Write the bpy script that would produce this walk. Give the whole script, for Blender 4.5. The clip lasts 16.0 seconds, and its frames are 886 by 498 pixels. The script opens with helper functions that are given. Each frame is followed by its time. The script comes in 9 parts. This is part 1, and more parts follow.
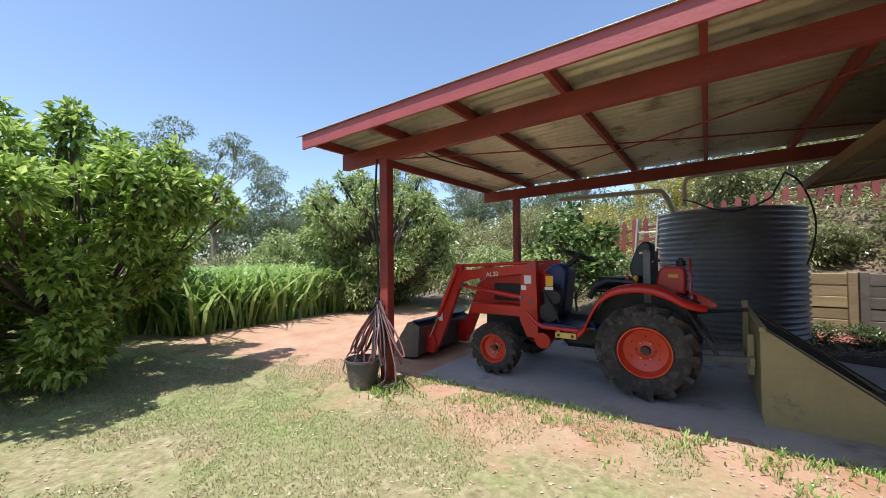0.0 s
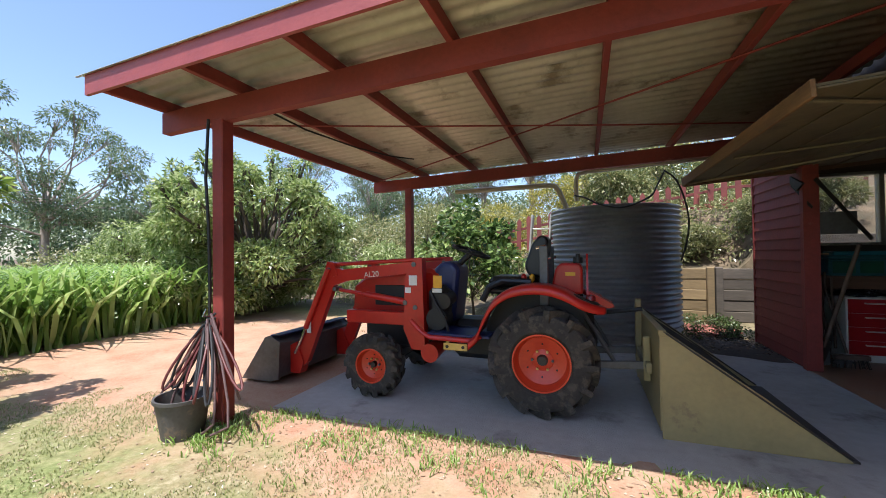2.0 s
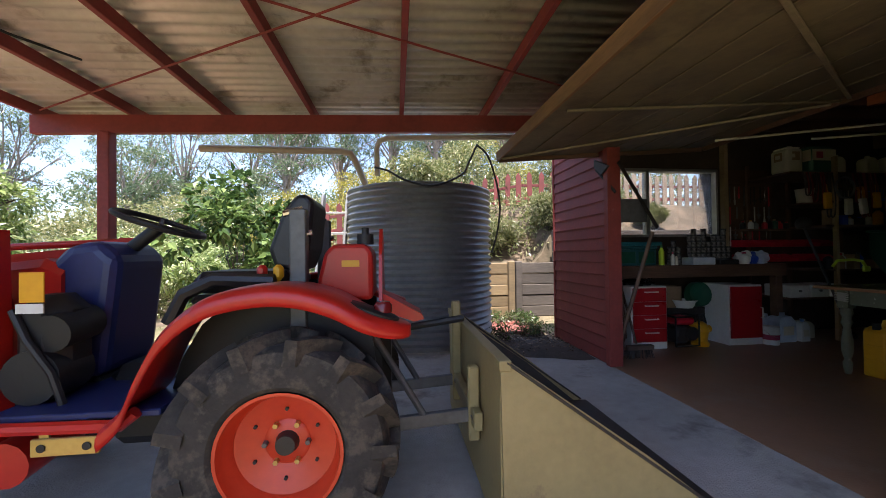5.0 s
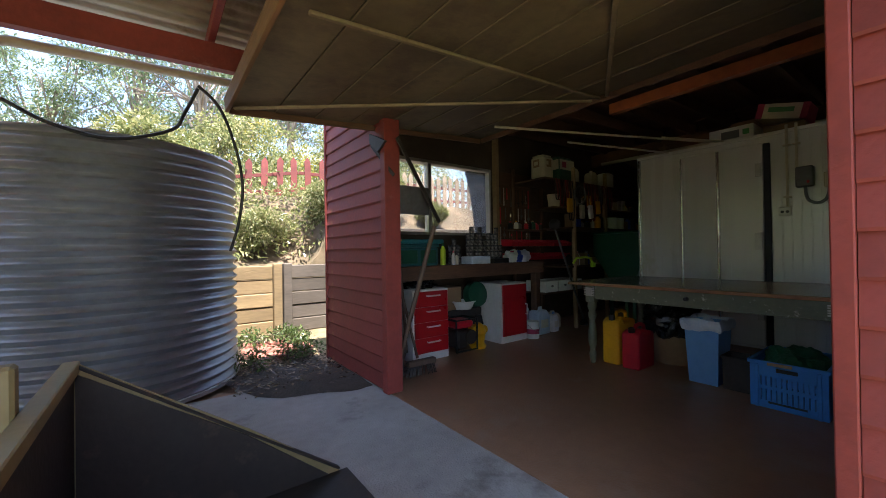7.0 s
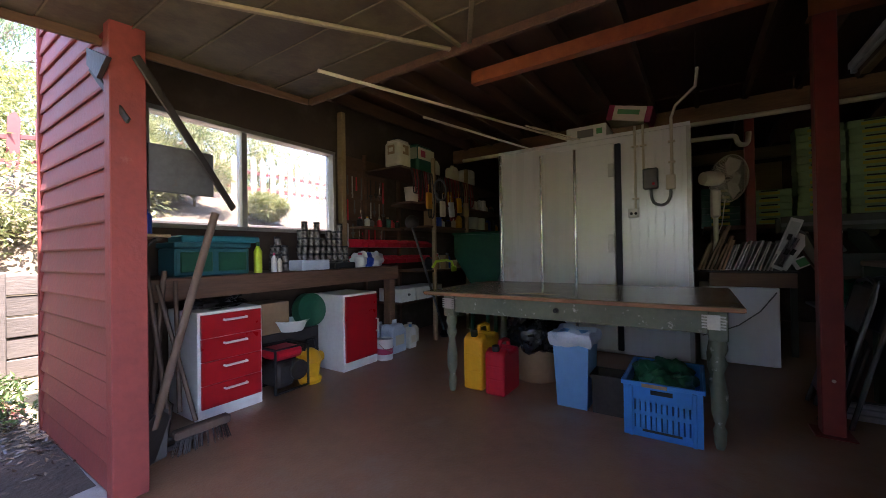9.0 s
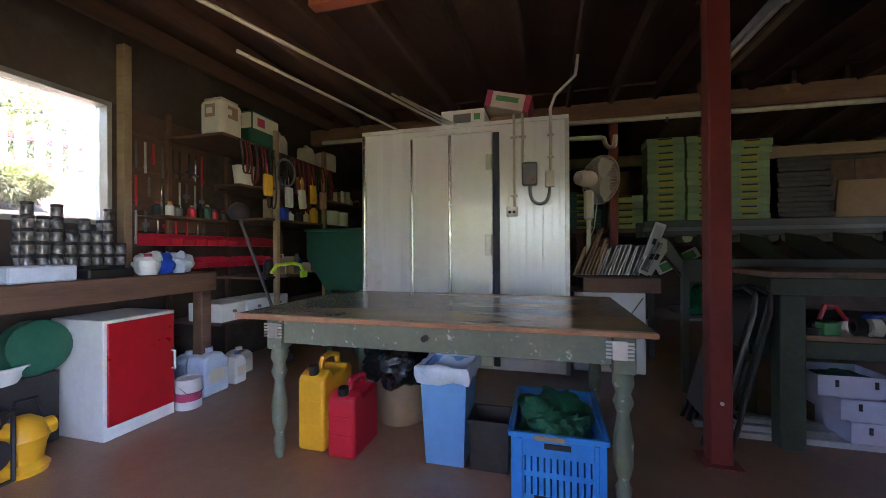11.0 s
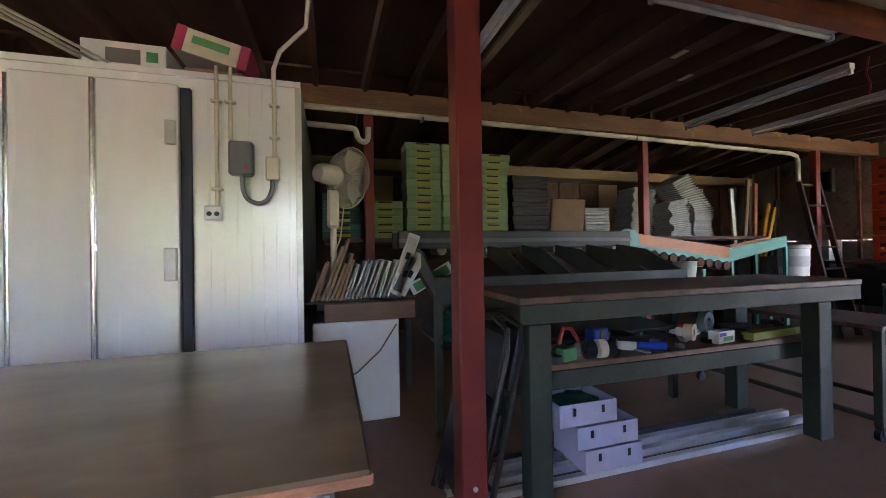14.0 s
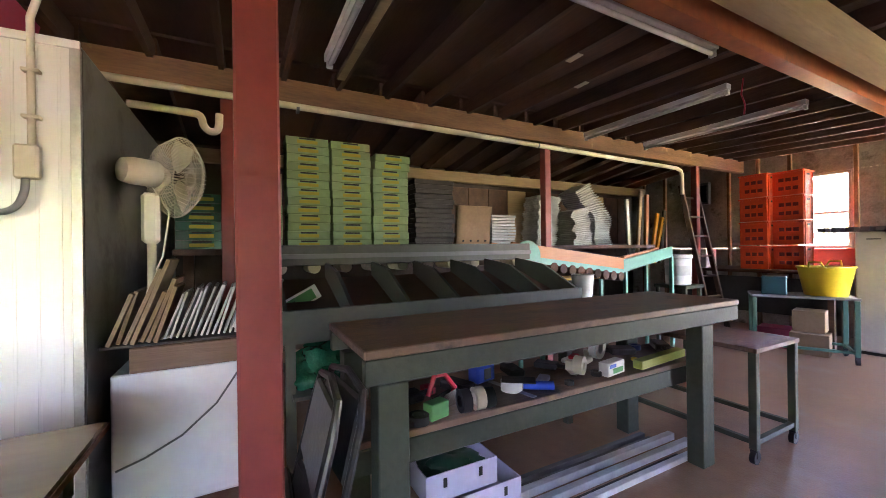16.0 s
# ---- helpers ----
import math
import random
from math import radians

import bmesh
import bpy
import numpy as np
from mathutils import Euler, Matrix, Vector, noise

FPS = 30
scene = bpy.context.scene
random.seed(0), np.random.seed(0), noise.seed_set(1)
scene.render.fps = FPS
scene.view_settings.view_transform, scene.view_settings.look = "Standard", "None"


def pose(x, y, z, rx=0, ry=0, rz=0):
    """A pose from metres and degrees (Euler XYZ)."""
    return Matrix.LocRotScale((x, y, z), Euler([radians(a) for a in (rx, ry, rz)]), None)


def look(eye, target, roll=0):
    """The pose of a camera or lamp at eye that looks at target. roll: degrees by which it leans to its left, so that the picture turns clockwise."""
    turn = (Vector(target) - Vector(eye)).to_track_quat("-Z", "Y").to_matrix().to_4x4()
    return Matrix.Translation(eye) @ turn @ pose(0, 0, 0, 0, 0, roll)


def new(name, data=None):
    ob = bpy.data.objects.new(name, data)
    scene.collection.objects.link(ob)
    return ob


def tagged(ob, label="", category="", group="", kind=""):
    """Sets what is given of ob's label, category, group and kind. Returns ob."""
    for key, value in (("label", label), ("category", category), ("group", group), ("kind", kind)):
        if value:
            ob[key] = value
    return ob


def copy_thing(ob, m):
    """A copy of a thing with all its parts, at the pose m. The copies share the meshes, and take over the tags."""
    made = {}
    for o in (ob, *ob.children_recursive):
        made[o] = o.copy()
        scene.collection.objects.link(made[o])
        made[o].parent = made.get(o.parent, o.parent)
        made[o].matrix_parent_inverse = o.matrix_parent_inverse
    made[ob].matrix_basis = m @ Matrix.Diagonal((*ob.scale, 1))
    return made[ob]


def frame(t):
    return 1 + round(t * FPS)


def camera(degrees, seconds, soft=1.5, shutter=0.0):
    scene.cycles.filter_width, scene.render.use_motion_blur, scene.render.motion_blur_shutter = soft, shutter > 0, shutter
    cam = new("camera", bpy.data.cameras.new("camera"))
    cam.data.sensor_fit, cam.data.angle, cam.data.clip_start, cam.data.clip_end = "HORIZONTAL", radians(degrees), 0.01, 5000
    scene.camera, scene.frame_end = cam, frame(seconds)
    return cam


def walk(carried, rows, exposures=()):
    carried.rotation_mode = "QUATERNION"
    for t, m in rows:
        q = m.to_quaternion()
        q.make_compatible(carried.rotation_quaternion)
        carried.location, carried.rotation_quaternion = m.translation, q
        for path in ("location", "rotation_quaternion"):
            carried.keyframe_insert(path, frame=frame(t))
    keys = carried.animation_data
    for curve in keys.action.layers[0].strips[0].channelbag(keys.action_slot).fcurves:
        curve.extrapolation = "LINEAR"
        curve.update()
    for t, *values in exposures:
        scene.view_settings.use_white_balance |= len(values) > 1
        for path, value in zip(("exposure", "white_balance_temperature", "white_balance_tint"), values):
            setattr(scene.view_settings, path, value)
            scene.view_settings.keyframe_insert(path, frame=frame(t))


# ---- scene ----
cam = camera(98.4, 16.0, soft=0.9)
PATH = [
    (0, (0.046, 0.247, 1.301), (-1.093, 1.891, 1.343), -0.6),
    (0.5, (0.006, 0.445, 1.304), (-1.038, 2.151, 1.337), -0.5),
    (1, (0.008, 0.673, 1.316), (-0.928, 2.44, 1.35), -0.4),
    (1.5, (-0.025, 0.868, 1.315), (-0.844, 2.693, 1.343), -0.6),
    (2, (-0.098, 1.056, 1.28), (-0.801, 2.928, 1.307), -0.7),
    (2.5, (-0.205, 1.262, 1.267), (-0.791, 3.174, 1.296), -1.1),
    (3, (-0.257, 1.51, 1.251), (-0.729, 3.453, 1.276), -1.2),
    (3.2, (-0.267, 1.618, 1.244), (-0.692, 3.572, 1.269), -1.2),
    (5.3, (0.054, 2.807, 1.133), (0.46, 4.765, 1.156), -0.7),
    (5.5, (0.109, 2.907, 1.131), (0.632, 4.837, 1.141), -0.7),
    (6, (0.293, 3.146, 1.118), (1.089, 4.981, 1.133), -0.7),
    (6.5, (0.449, 3.346, 1.102), (1.476, 5.063, 1.118), -0.9),
    (7, (0.622, 3.542, 1.115), (1.824, 5.141, 1.13), -0.9),
    (7.5, (0.828, 3.67, 1.103), (2.159, 5.162, 1.118), -0.8),
    (8, (1.036, 3.802, 1.101), (2.494, 5.171, 1.11), -1.0),
    (8.5, (1.261, 3.921, 1.104), (2.831, 5.16, 1.126), -0.9),
    (9, (1.464, 4.037, 1.108), (3.131, 5.141, 1.125), -0.9),
    (9.2, (1.546, 4.076, 1.117), (3.247, 5.128, 1.13), -1.0),
    (11.3, (2.369, 4.266, 1.133), (4.325, 4.682, 1.136), -0.6),
    (11.5, (2.437, 4.245, 1.136), (4.408, 4.585, 1.138), -0.9),
    (12, (2.626, 4.204, 1.161), (4.623, 4.312, 1.178), -0.9),
    (12.5, (2.778, 4.129, 1.18), (4.775, 4.022, 1.183), -0.7),
    (13, (2.943, 4.093, 1.204), (4.923, 3.811, 1.213), -1.0),
    (13.5, (3.075, 4.024, 1.232), (5.028, 3.589, 1.234), -0.9),
    (14, (3.2, 3.906, 1.227), (5.116, 3.333, 1.238), -0.9),
    (14.5, (3.302, 3.776, 1.243), (5.182, 3.094, 1.264), -0.8),
    (15, (3.378, 3.685, 1.295), (5.212, 2.89, 1.297), -0.5),
    (15.5, (3.433, 3.56, 1.323), (5.233, 2.686, 1.326), -0.6),
    (16, (3.503, 3.424, 1.356), (5.274, 2.494, 1.357), -0.8),
]
EXPOSURES = [(0, 0.85, 6100, 12), (2, 1.05, 6100, 13), (3.2, 1.25, 6150, 14), (5.5, 1.85, 6300, 20), (7, 2.4, 6500, 15), (8.2, 2.95, 6350, 22), (9, 3.65, 6200, 28), (11.5, 5.0, 5850, 28), (13.5, 5.55, 5850, 30), (15, 6.1, 6050, 32), (16, 6.8, 6350, 34)]
walk(cam, [(t, look(eye, target, roll)) for t, eye, target, roll in PATH], EXPOSURES)

# world, sun
world = bpy.data.worlds.new("sky")
scene.world = world
world.use_nodes = True
wn = world.node_tree.nodes
sky = wn.new("ShaderNodeTexSky")
sky.sky_type, sky.sun_disc = "NISHITA", False
SUN_DIR = Vector((-0.05, -0.315, 0.95)).normalized()
sky.sun_elevation = math.asin(SUN_DIR.z)
sky.sun_rotation = math.atan2(SUN_DIR.x, SUN_DIR.y)
wn["Background"].inputs[1].default_value = 0.125
world.node_tree.links.new(sky.outputs[0], wn["Background"].inputs[0])
sun_data = bpy.data.lights.new("sun", "SUN")
sun_data.energy, sun_data.angle, sun_data.color = 4.0, radians(0.55), (1.0, 0.95, 0.87)
sun = new("sun", sun_data)
sun.matrix_basis = look(SUN_DIR * 40, (0, 0, 0))


# ---- materials ----
def mat(name, a, b=None, scale=6.0, rough=0.6, bump=0.0, metal=0.0, stretch=(1, 1, 1), fine=0.35, vary=0.0, stain=None, stain_at=0.62, stain_scale=1.3, bump_scale=40.0, coat=0.0):
    """Two colours mixed by a coarse and a fine noise, with an optional stain, a fine bump and a change from piece to piece."""
    m = bpy.data.materials.new(name)
    m.use_nodes = True
    nt = m.node_tree
    n, l = nt.nodes, nt.links
    p = n["Principled BSDF"]
    b = b or tuple(c * 0.8 for c in a)
    tc = n.new("ShaderNodeTexCoord")
    mp = n.new("ShaderNodeMapping")
    mp.inputs["Scale"].default_value = stretch
    l.new(tc.outputs["Object"], mp.inputs["Vector"])
    n1, n2 = n.new("ShaderNodeTexNoise"), n.new("ShaderNodeTexNoise")
    n1.inputs["Scale"].default_value, n1.inputs["Detail"].default_value = scale, 4
    n2.inputs["Scale"].default_value, n2.inputs["Detail"].default_value = scale * 9, 3
    for k in (n1, n2):
        l.new(mp.outputs[0], k.inputs["Vector"])
    mx = n.new("ShaderNodeMix")
    mx.inputs[0].default_value = fine
    l.new(n1.outputs[0], mx.inputs[2]), l.new(n2.outputs[0], mx.inputs[3])
    ramp = n.new("ShaderNodeValToRGB")
    ramp.color_ramp.elements[0].position, ramp.color_ramp.elements[1].position = 0.34, 0.66
    ramp.color_ramp.elements[0].color, ramp.color_ramp.elements[1].color = (*b, 1), (*a, 1)
    l.new(mx.outputs[0], ramp.inputs[0])
    col = ramp.outputs[0]
    if stain:
        n3 = n.new("ShaderNodeTexNoise")
        n3.inputs["Scale"].default_value, n3.inputs["Detail"].default_value, n3.inputs["Roughness"].default_value = stain_scale, 6, 0.65
        l.new(tc.outputs["Object"], n3.inputs["Vector"])
        r3 = n.new("ShaderNodeValToRGB")
        r3.color_ramp.elements[0].position, r3.color_ramp.elements[1].position = stain_at - 0.05, stain_at + 0.07
        l.new(n3.outputs[0], r3.inputs[0])
        m3 = n.new("ShaderNodeMix")
        m3.data_type = "RGBA"
        l.new(r3.outputs[0], m3.inputs[0]), l.new(col, m3.inputs[6])
        m3.inputs[7].default_value = (*stain, 1)
        col = m3.outputs[2]
    if vary:
        oi = n.new("ShaderNodeObjectInfo")
        hs = n.new("ShaderNodeHueSaturation")
        mr = n.new("ShaderNodeMapRange")
        mr.inputs[3].default_value, mr.inputs[4].default_value = 1 - vary, 1 + vary
        l.new(oi.outputs["Random"], mr.inputs[0]), l.new(mr.outputs[0], hs.inputs["Value"]), l.new(col, hs.inputs["Color"])
        col = hs.outputs[0]
    l.new(col, p.inputs["Base Color"])
    p.inputs["Metallic"].default_value = metal
    rr = n.new("ShaderNodeMapRange")
    rr.inputs[3].default_value, rr.inputs[4].default_value = max(rough - 0.12, 0.03), min(rough + 0.12, 1)
    l.new(mx.outputs[0], rr.inputs[0]), l.new(rr.outputs[0], p.inputs["Roughness"])
    p.inputs["Coat Weight"].default_value = coat
    if bump:
        nb = n.new("ShaderNodeTexNoise")
        nb.inputs["Scale"].default_value, nb.inputs["Detail"].default_value = bump_scale, 5
        l.new(mp.outputs[0], nb.inputs["Vector"])
        bp = n.new("ShaderNodeBump")
        bp.inputs["Strength"].default_value, bp.inputs["Distance"].default_value = bump, 0.01
        l.new(nb.outputs[0], bp.inputs["Height"]), l.new(bp.outputs[0], p.inputs["Normal"])
    return m


def leaf_mat(name, a, b, c, through_leaf=0.3):
    """Leaves: colour by island, light passing through."""
    m = bpy.data.materials.new(name)
    m.use_nodes = True
    n, l = m.node_tree.nodes, m.node_tree.links
    p = n["Principled BSDF"]
    g = n.new("ShaderNodeNewGeometry")
    r = n.new("ShaderNodeValToRGB")
    r.color_ramp.elements[0].color, r.color_ramp.elements[1].color = (*a, 1), (*c, 1)
    e = r.color_ramp.elements.new(0.55)
    e.color = (*b, 1)
    l.new(g.outputs["Random Per Island"], r.inputs[0]), l.new(r.outputs[0], p.inputs["Base Color"])
    p.inputs["Roughness"].default_value = 0.27
    t = n.new("ShaderNodeBsdfTranslucent")
    l.new(r.outputs[0], t.inputs[0])
    mix = n.new("ShaderNodeMixShader")
    mix.inputs[0].default_value = through_leaf
    l.new(p.outputs[0], mix.inputs[1]), l.new(t.outputs[0], mix.inputs[2]), l.new(mix.outputs[0], n["Material Output"].inputs[0])
    return m


def glass_mat():
    m = bpy.data.materials.new("dusty_glass")
    m.use_nodes = True
    n, l = m.node_tree.nodes, m.node_tree.links
    gl, tr, mix, df, mix2 = (n.new(k) for k in ("ShaderNodeBsdfGlossy", "ShaderNodeBsdfTransparent", "ShaderNodeMixShader", "ShaderNodeBsdfDiffuse", "ShaderNodeMixShader"))
    gl.inputs["Roughness"].default_value = 0.02
    fr = n.new("ShaderNodeFresnel")
    l.new(fr.outputs[0], mix.inputs[0]), l.new(tr.outputs[0], mix.inputs[1]), l.new(gl.outputs[0], mix.inputs[2])
    ns = n.new("ShaderNodeTexNoise")
    ns.inputs["Scale"].default_value, ns.inputs["Detail"].default_value = 5, 6
    mr = n.new("ShaderNodeMapRange")
    mr.inputs[1].default_value, mr.inputs[2].default_value, mr.inputs[3].default_value, mr.inputs[4].default_value = 0.35, 0.75, 0.03, 0.16
    l.new(ns.outputs[0], mr.inputs[0]), l.new(mr.outputs[0], mix2.inputs[0]), l.new(mix.outputs[0], mix2.inputs[1]), l.new(df.outputs[0], mix2.inputs[2])
    l.new(mix2.outputs[0], n["Material Output"].inputs[0])
    return m


RED_PAINT = mat("red_timber_paint", (0.28, 0.046, 0.036), (0.19, 0.031, 0.026), 3, 0.66, 0.25, stretch=(1, 1, 1), stain=(0.36, 0.15, 0.12), stain_at=0.72, stain_scale=5)
RED_BOARD = mat("red_weatherboard_paint", (0.26, 0.048, 0.040), (0.17, 0.032, 0.028), 2.5, 0.66, 0.2, stain=(0.34, 0.13, 0.05), stain_at=0.63, stain_scale=2.4, vary=0.14)
RED_FASCIA = mat("red_fascia_paint", (0.36, 0.075, 0.07), (0.28, 0.055, 0.055), 4, 0.5, 0.2, stain=(0.65, 0.5, 0.48), stain_at=0.78, stain_scale=9)
ZINC_UNDER = mat("galvanised_sheet", (0.62, 0.58, 0.48), (0.46, 0.42, 0.33), 2, 0.46, 0.05, metal=0.3, stain=(0.24, 0.20, 0.14), stain_at=0.6, stain_scale=2.2)
TANK_MAT = mat("zincalume_tank", (0.36, 0.37, 0.375), (0.25, 0.26, 0.265), 1.5, 0.44, 0.05, metal=0.75, stain=(0.18, 0.18, 0.18), stain_at=0.66, stain_scale=1.2)
CONCRETE = mat("grey_concrete", (0.42, 0.40, 0.37), (0.31, 0.295, 0.27), 1.6, 0.85, 0.5, stain=(0.13, 0.115, 0.10), stain_at=0.59, stain_scale=1.1, bump_scale=90)
FLOOR_MAT = mat("brown_stained_concrete", (0.36, 0.20, 0.115), (0.25, 0.135, 0.075), 1.3, 0.40, 0.25, stain=(0.31, 0.21, 0.145), stain_at=0.60, stain_scale=1.4, bump_scale=60)
DARK_WOOD = mat("dark_rafter_timber", (0.15, 0.078, 0.045), (0.075, 0.038, 0.024), 4, 0.68, 0.3, stretch=(0.25, 2, 2), vary=0.2)
PALE_WOOD = mat("weathered_pale_timber", (0.40, 0.29, 0.16), (0.27, 0.18, 0.10), 3, 0.75, 0.3, stretch=(2, 0.2, 2), vary=0.15)
PLY_UNDER = mat("aged_plywood", (0.16, 0.128, 0.075), (0.085, 0.068, 0.04), 1.6, 0.6, 0.2, stain=(0.075, 0.058, 0.038), stain_at=0.54, stain_scale=2.0, vary=0.12)
BATTEN = mat("pale_batten", (0.35, 0.29, 0.19), (0.24, 0.19, 0.12), 4, 0.7, 0.15)
STRIP_DULL = mat("dull_joint_strip", (0.22, 0.18, 0.11), (0.13, 0.105, 0.065), 6, 0.7)
RUSTY_EDGE = mat("weathered_brown_edge", (0.26, 0.14, 0.06), (0.14, 0.075, 0.035), 4, 0.7, 0.3, stretch=(2, 0.3, 2))
PANEL_WHITE = mat("white_insulated_panel", (0.86, 0.85, 0.82), (0.78, 0.77, 0.73), 0.8, 0.26, 0.25, coat=1.0, stretch=(1, 1, 0.06), bump_scale=7, stain=(0.66, 0.60, 0.46), stain_at=0.68, stain_scale=0.8)
PANEL_BSDF = PANEL_WHITE.node_tree.nodes["Principled BSDF"]
PANEL_BSDF.inputs["Coat IOR"].default_value, PANEL_BSDF.inputs["Coat Roughness"].default_value = 1.8, 0.24
BARK = mat("bark", (0.13, 0.10, 0.075), (0.05, 0.04, 0.03), 6, 0.9, 0.8, stretch=(1, 1, 0.3))
GUM_BARK = mat("pale_bark", (0.36, 0.31, 0.26), (0.17, 0.14, 0.12), 3, 0.85, 0.5, stretch=(1, 1, 0.3))
GLASS = glass_mat()
CITRUS_LEAF = leaf_mat("citrus_leaf", (0.12, 0.19, 0.035), (0.30, 0.43, 0.08), (0.58, 0.68, 0.22), 0.52)
MANGO_LEAF = leaf_mat("mango_leaf", (0.12, 0.19, 0.05), (0.34, 0.42, 0.14), (0.62, 0.66, 0.36), 0.42)
GUM_LEAF = leaf_mat("gum_leaf", (0.096, 0.160, 0.080), (0.176, 0.240, 0.128), (0.304, 0.352, 0.208))
SHRUB_LEAF = leaf_mat("shrub_leaf", (0.11, 0.14, 0.052), (0.25, 0.275, 0.105), (0.52, 0.48, 0.25))
YELLOW_LEAF = leaf_mat("yellow_green_leaf", (0.216, 0.230, 0.041), (0.378, 0.338, 0.068), (0.540, 0.446, 0.121))
CANE_LEAF = leaf_mat("cane_grass_blade", (0.14, 0.25, 0.05), (0.30, 0.45, 0.11), (0.50, 0.60, 0.26), 0.45)
LAWN_LEAF = leaf_mat("lawn_blade", (0.19, 0.23, 0.075), (0.30, 0.31, 0.13), (0.47, 0.42, 0.25), 0.4)


# ---- geometry helpers ----
class Shape:
    """Collects vertices and faces of one mesh."""

    def __init__(self):
        self.v, self.f, self.smooth = [], [], False

    def add(self, verts, faces, m=None):
        o = len(self.v)
        self.v += [tuple(m @ Vector(p)) if m else tuple(p) for p in verts]
        self.f += [tuple(i + o for i in q) for q in faces]
        return self

    def box(self, lo, hi, m=None, c=0.0):
        """A box from corner lo to corner hi, its edges cut by c."""
        (x0, y0, z0), (x1, y1, z1) = lo, hi
        if c <= 0:
            v = [(x, y, z) for x in (x0, x1) for y in (y0, y1) for z in (z0, z1)]
            return self.add(v, [(0, 1, 3, 2), (4, 6, 7, 5), (0, 4, 5, 1), (2, 3, 7, 6), (0, 2, 6, 4), (1, 5, 7, 3)], m)
        c = min(c, 0.45 * min(x1 - x0, y1 - y0, z1 - z0))
        v, f = [], []
        sx, sy, sz = (x0, x1), (y0, y1), (z0, z1)
        idx = {}
        for i in (0, 1):
            for j in (0, 1):
                for k in (0, 1):
                    p = (sx[i], sy[j], sz[k])
                    d = (c if i == 0 else -c, c if j == 0 else -c, c if k == 0 else -c)
                    for a in range(3):
                        idx[i, j, k, a] = len(v)
                        v.append(tuple(p[b] + (0 if b == a else d[b]) for b in range(3)))
        for s in (0, 1):
            f.append([idx[s, j, k, 0] for j, k in ((0, 0), (1, 0), (1, 1), (0, 1))][:: 1 if s else -1])
            f.append([idx[i, s, k, 1] for i, k in ((0, 0), (0, 1), (1, 1), (1, 0))][:: 1 if s else -1])
            f.append([idx[i, j, s, 2] for i, j in ((0, 0), (1, 0), (1, 1), (0, 1))][:: 1 if s else -1])
        for i in (0, 1):
            for j in (0, 1):
                f.append((idx[i, j, 0, 0], idx[i, j, 1, 0], idx[i, j, 1, 1], idx[i, j, 0, 1]))
                f.append((idx[i, 0, j, 0], idx[i, 1, j, 0], idx[i, 1, j, 2], idx[i, 0, j, 2]))
                f.append((idx[0, i, j, 1], idx[1, i, j, 1], idx[1, i, j, 2], idx[0, i, j, 2]))
                for k in (0, 1):
                    f.append((idx[i, j, k, 0], idx[i, j, k, 1], idx[i, j, k, 2]))
        return self.add(v, f, m)

    def bar(self, p0, p1, w, h, c=0.004):
        """A rectangular bar from p0 to p1, w wide (level) and h high."""
        p0, p1 = Vector(p0), Vector(p1)
        d = p1 - p0
        q = d.to_track_quat("Y", "Z").to_matrix().to_4x4()
        return self.box((-w / 2, 0, -h / 2), (w / 2, d.length, h / 2), Matrix.Translation(p0) @ q, c)

    def cyl(self, p0, p1, r0, r1=None, n=16, caps=True):
        p0, p1 = Vector(p0), Vector(p1)
        r1 = r0 if r1 is None else r1
        q = (p1 - p0).to_track_quat("Z", "Y").to_matrix()
        v = []
        for p, r in ((p0, r0), (p1, r1)):
            v += [p + q @ Vector((r * math.cos(a), r * math.sin(a), 0)) for a in (2 * math.pi * i / n for i in range(n))]
        f = [(i, (i + 1) % n, n + (i + 1) % n, n + i) for i in range(n)]
        if caps:
            f += [tuple(range(n))[::-1], tuple(range(n, 2 * n))]
        self.smooth = True
        return self.add(v, f)

    def lathe(self, profile, m=None, n=24, closed=False):
        """Turns (radius, height) pairs about z."""
        v, f, k = [], [], len(profile)
        for i in range(n):
            a = 2 * math.pi * i / n
            v += [(r * math.cos(a), r * math.sin(a), z) for r, z in profile]
        for i in range(n):
            j = (i + 1) % n
            for s in range(k if closed else k - 1):
                u = (s + 1) % k
                f.append((i * k + s, j * k + s, j * k + u, i * k + u))
        self.smooth = True
        return self.add(v, f, m)

    def tube(self, pts, r, n=8, ends=True):
        """A round tube along points; r is one radius or one for each point."""
        pts = [Vector(p) for p in pts]
        rs = r if isinstance(r, (list, tuple)) else [r] * len(pts)
        v, f = [], []
        up = None
        for i, p in enumerate(pts):
            d = (pts[min(i + 1, len(pts) - 1)] - pts[max(i - 1, 0)]).normalized()
            if up is None:
                up = d.orthogonal().normalized()
            up = (up - d * up.dot(d)).normalized()
            side = d.cross(up)
            v += [p + rs[i] * (math.cos(a) * up + math.sin(a) * side) for a in (2 * math.pi * k / n for k in range(n))]
        for i in range(len(pts) - 1):
            f += [(i * n + k, i * n + (k + 1) % n, (i + 1) * n + (k + 1) % n, (i + 1) * n + k) for k in range(n)]
        if ends:
            f += [tuple(range(n))[::-1], tuple(range((len(pts) - 1) * n, len(pts) * n))]
        self.smooth = True
        return self.add(v, f)

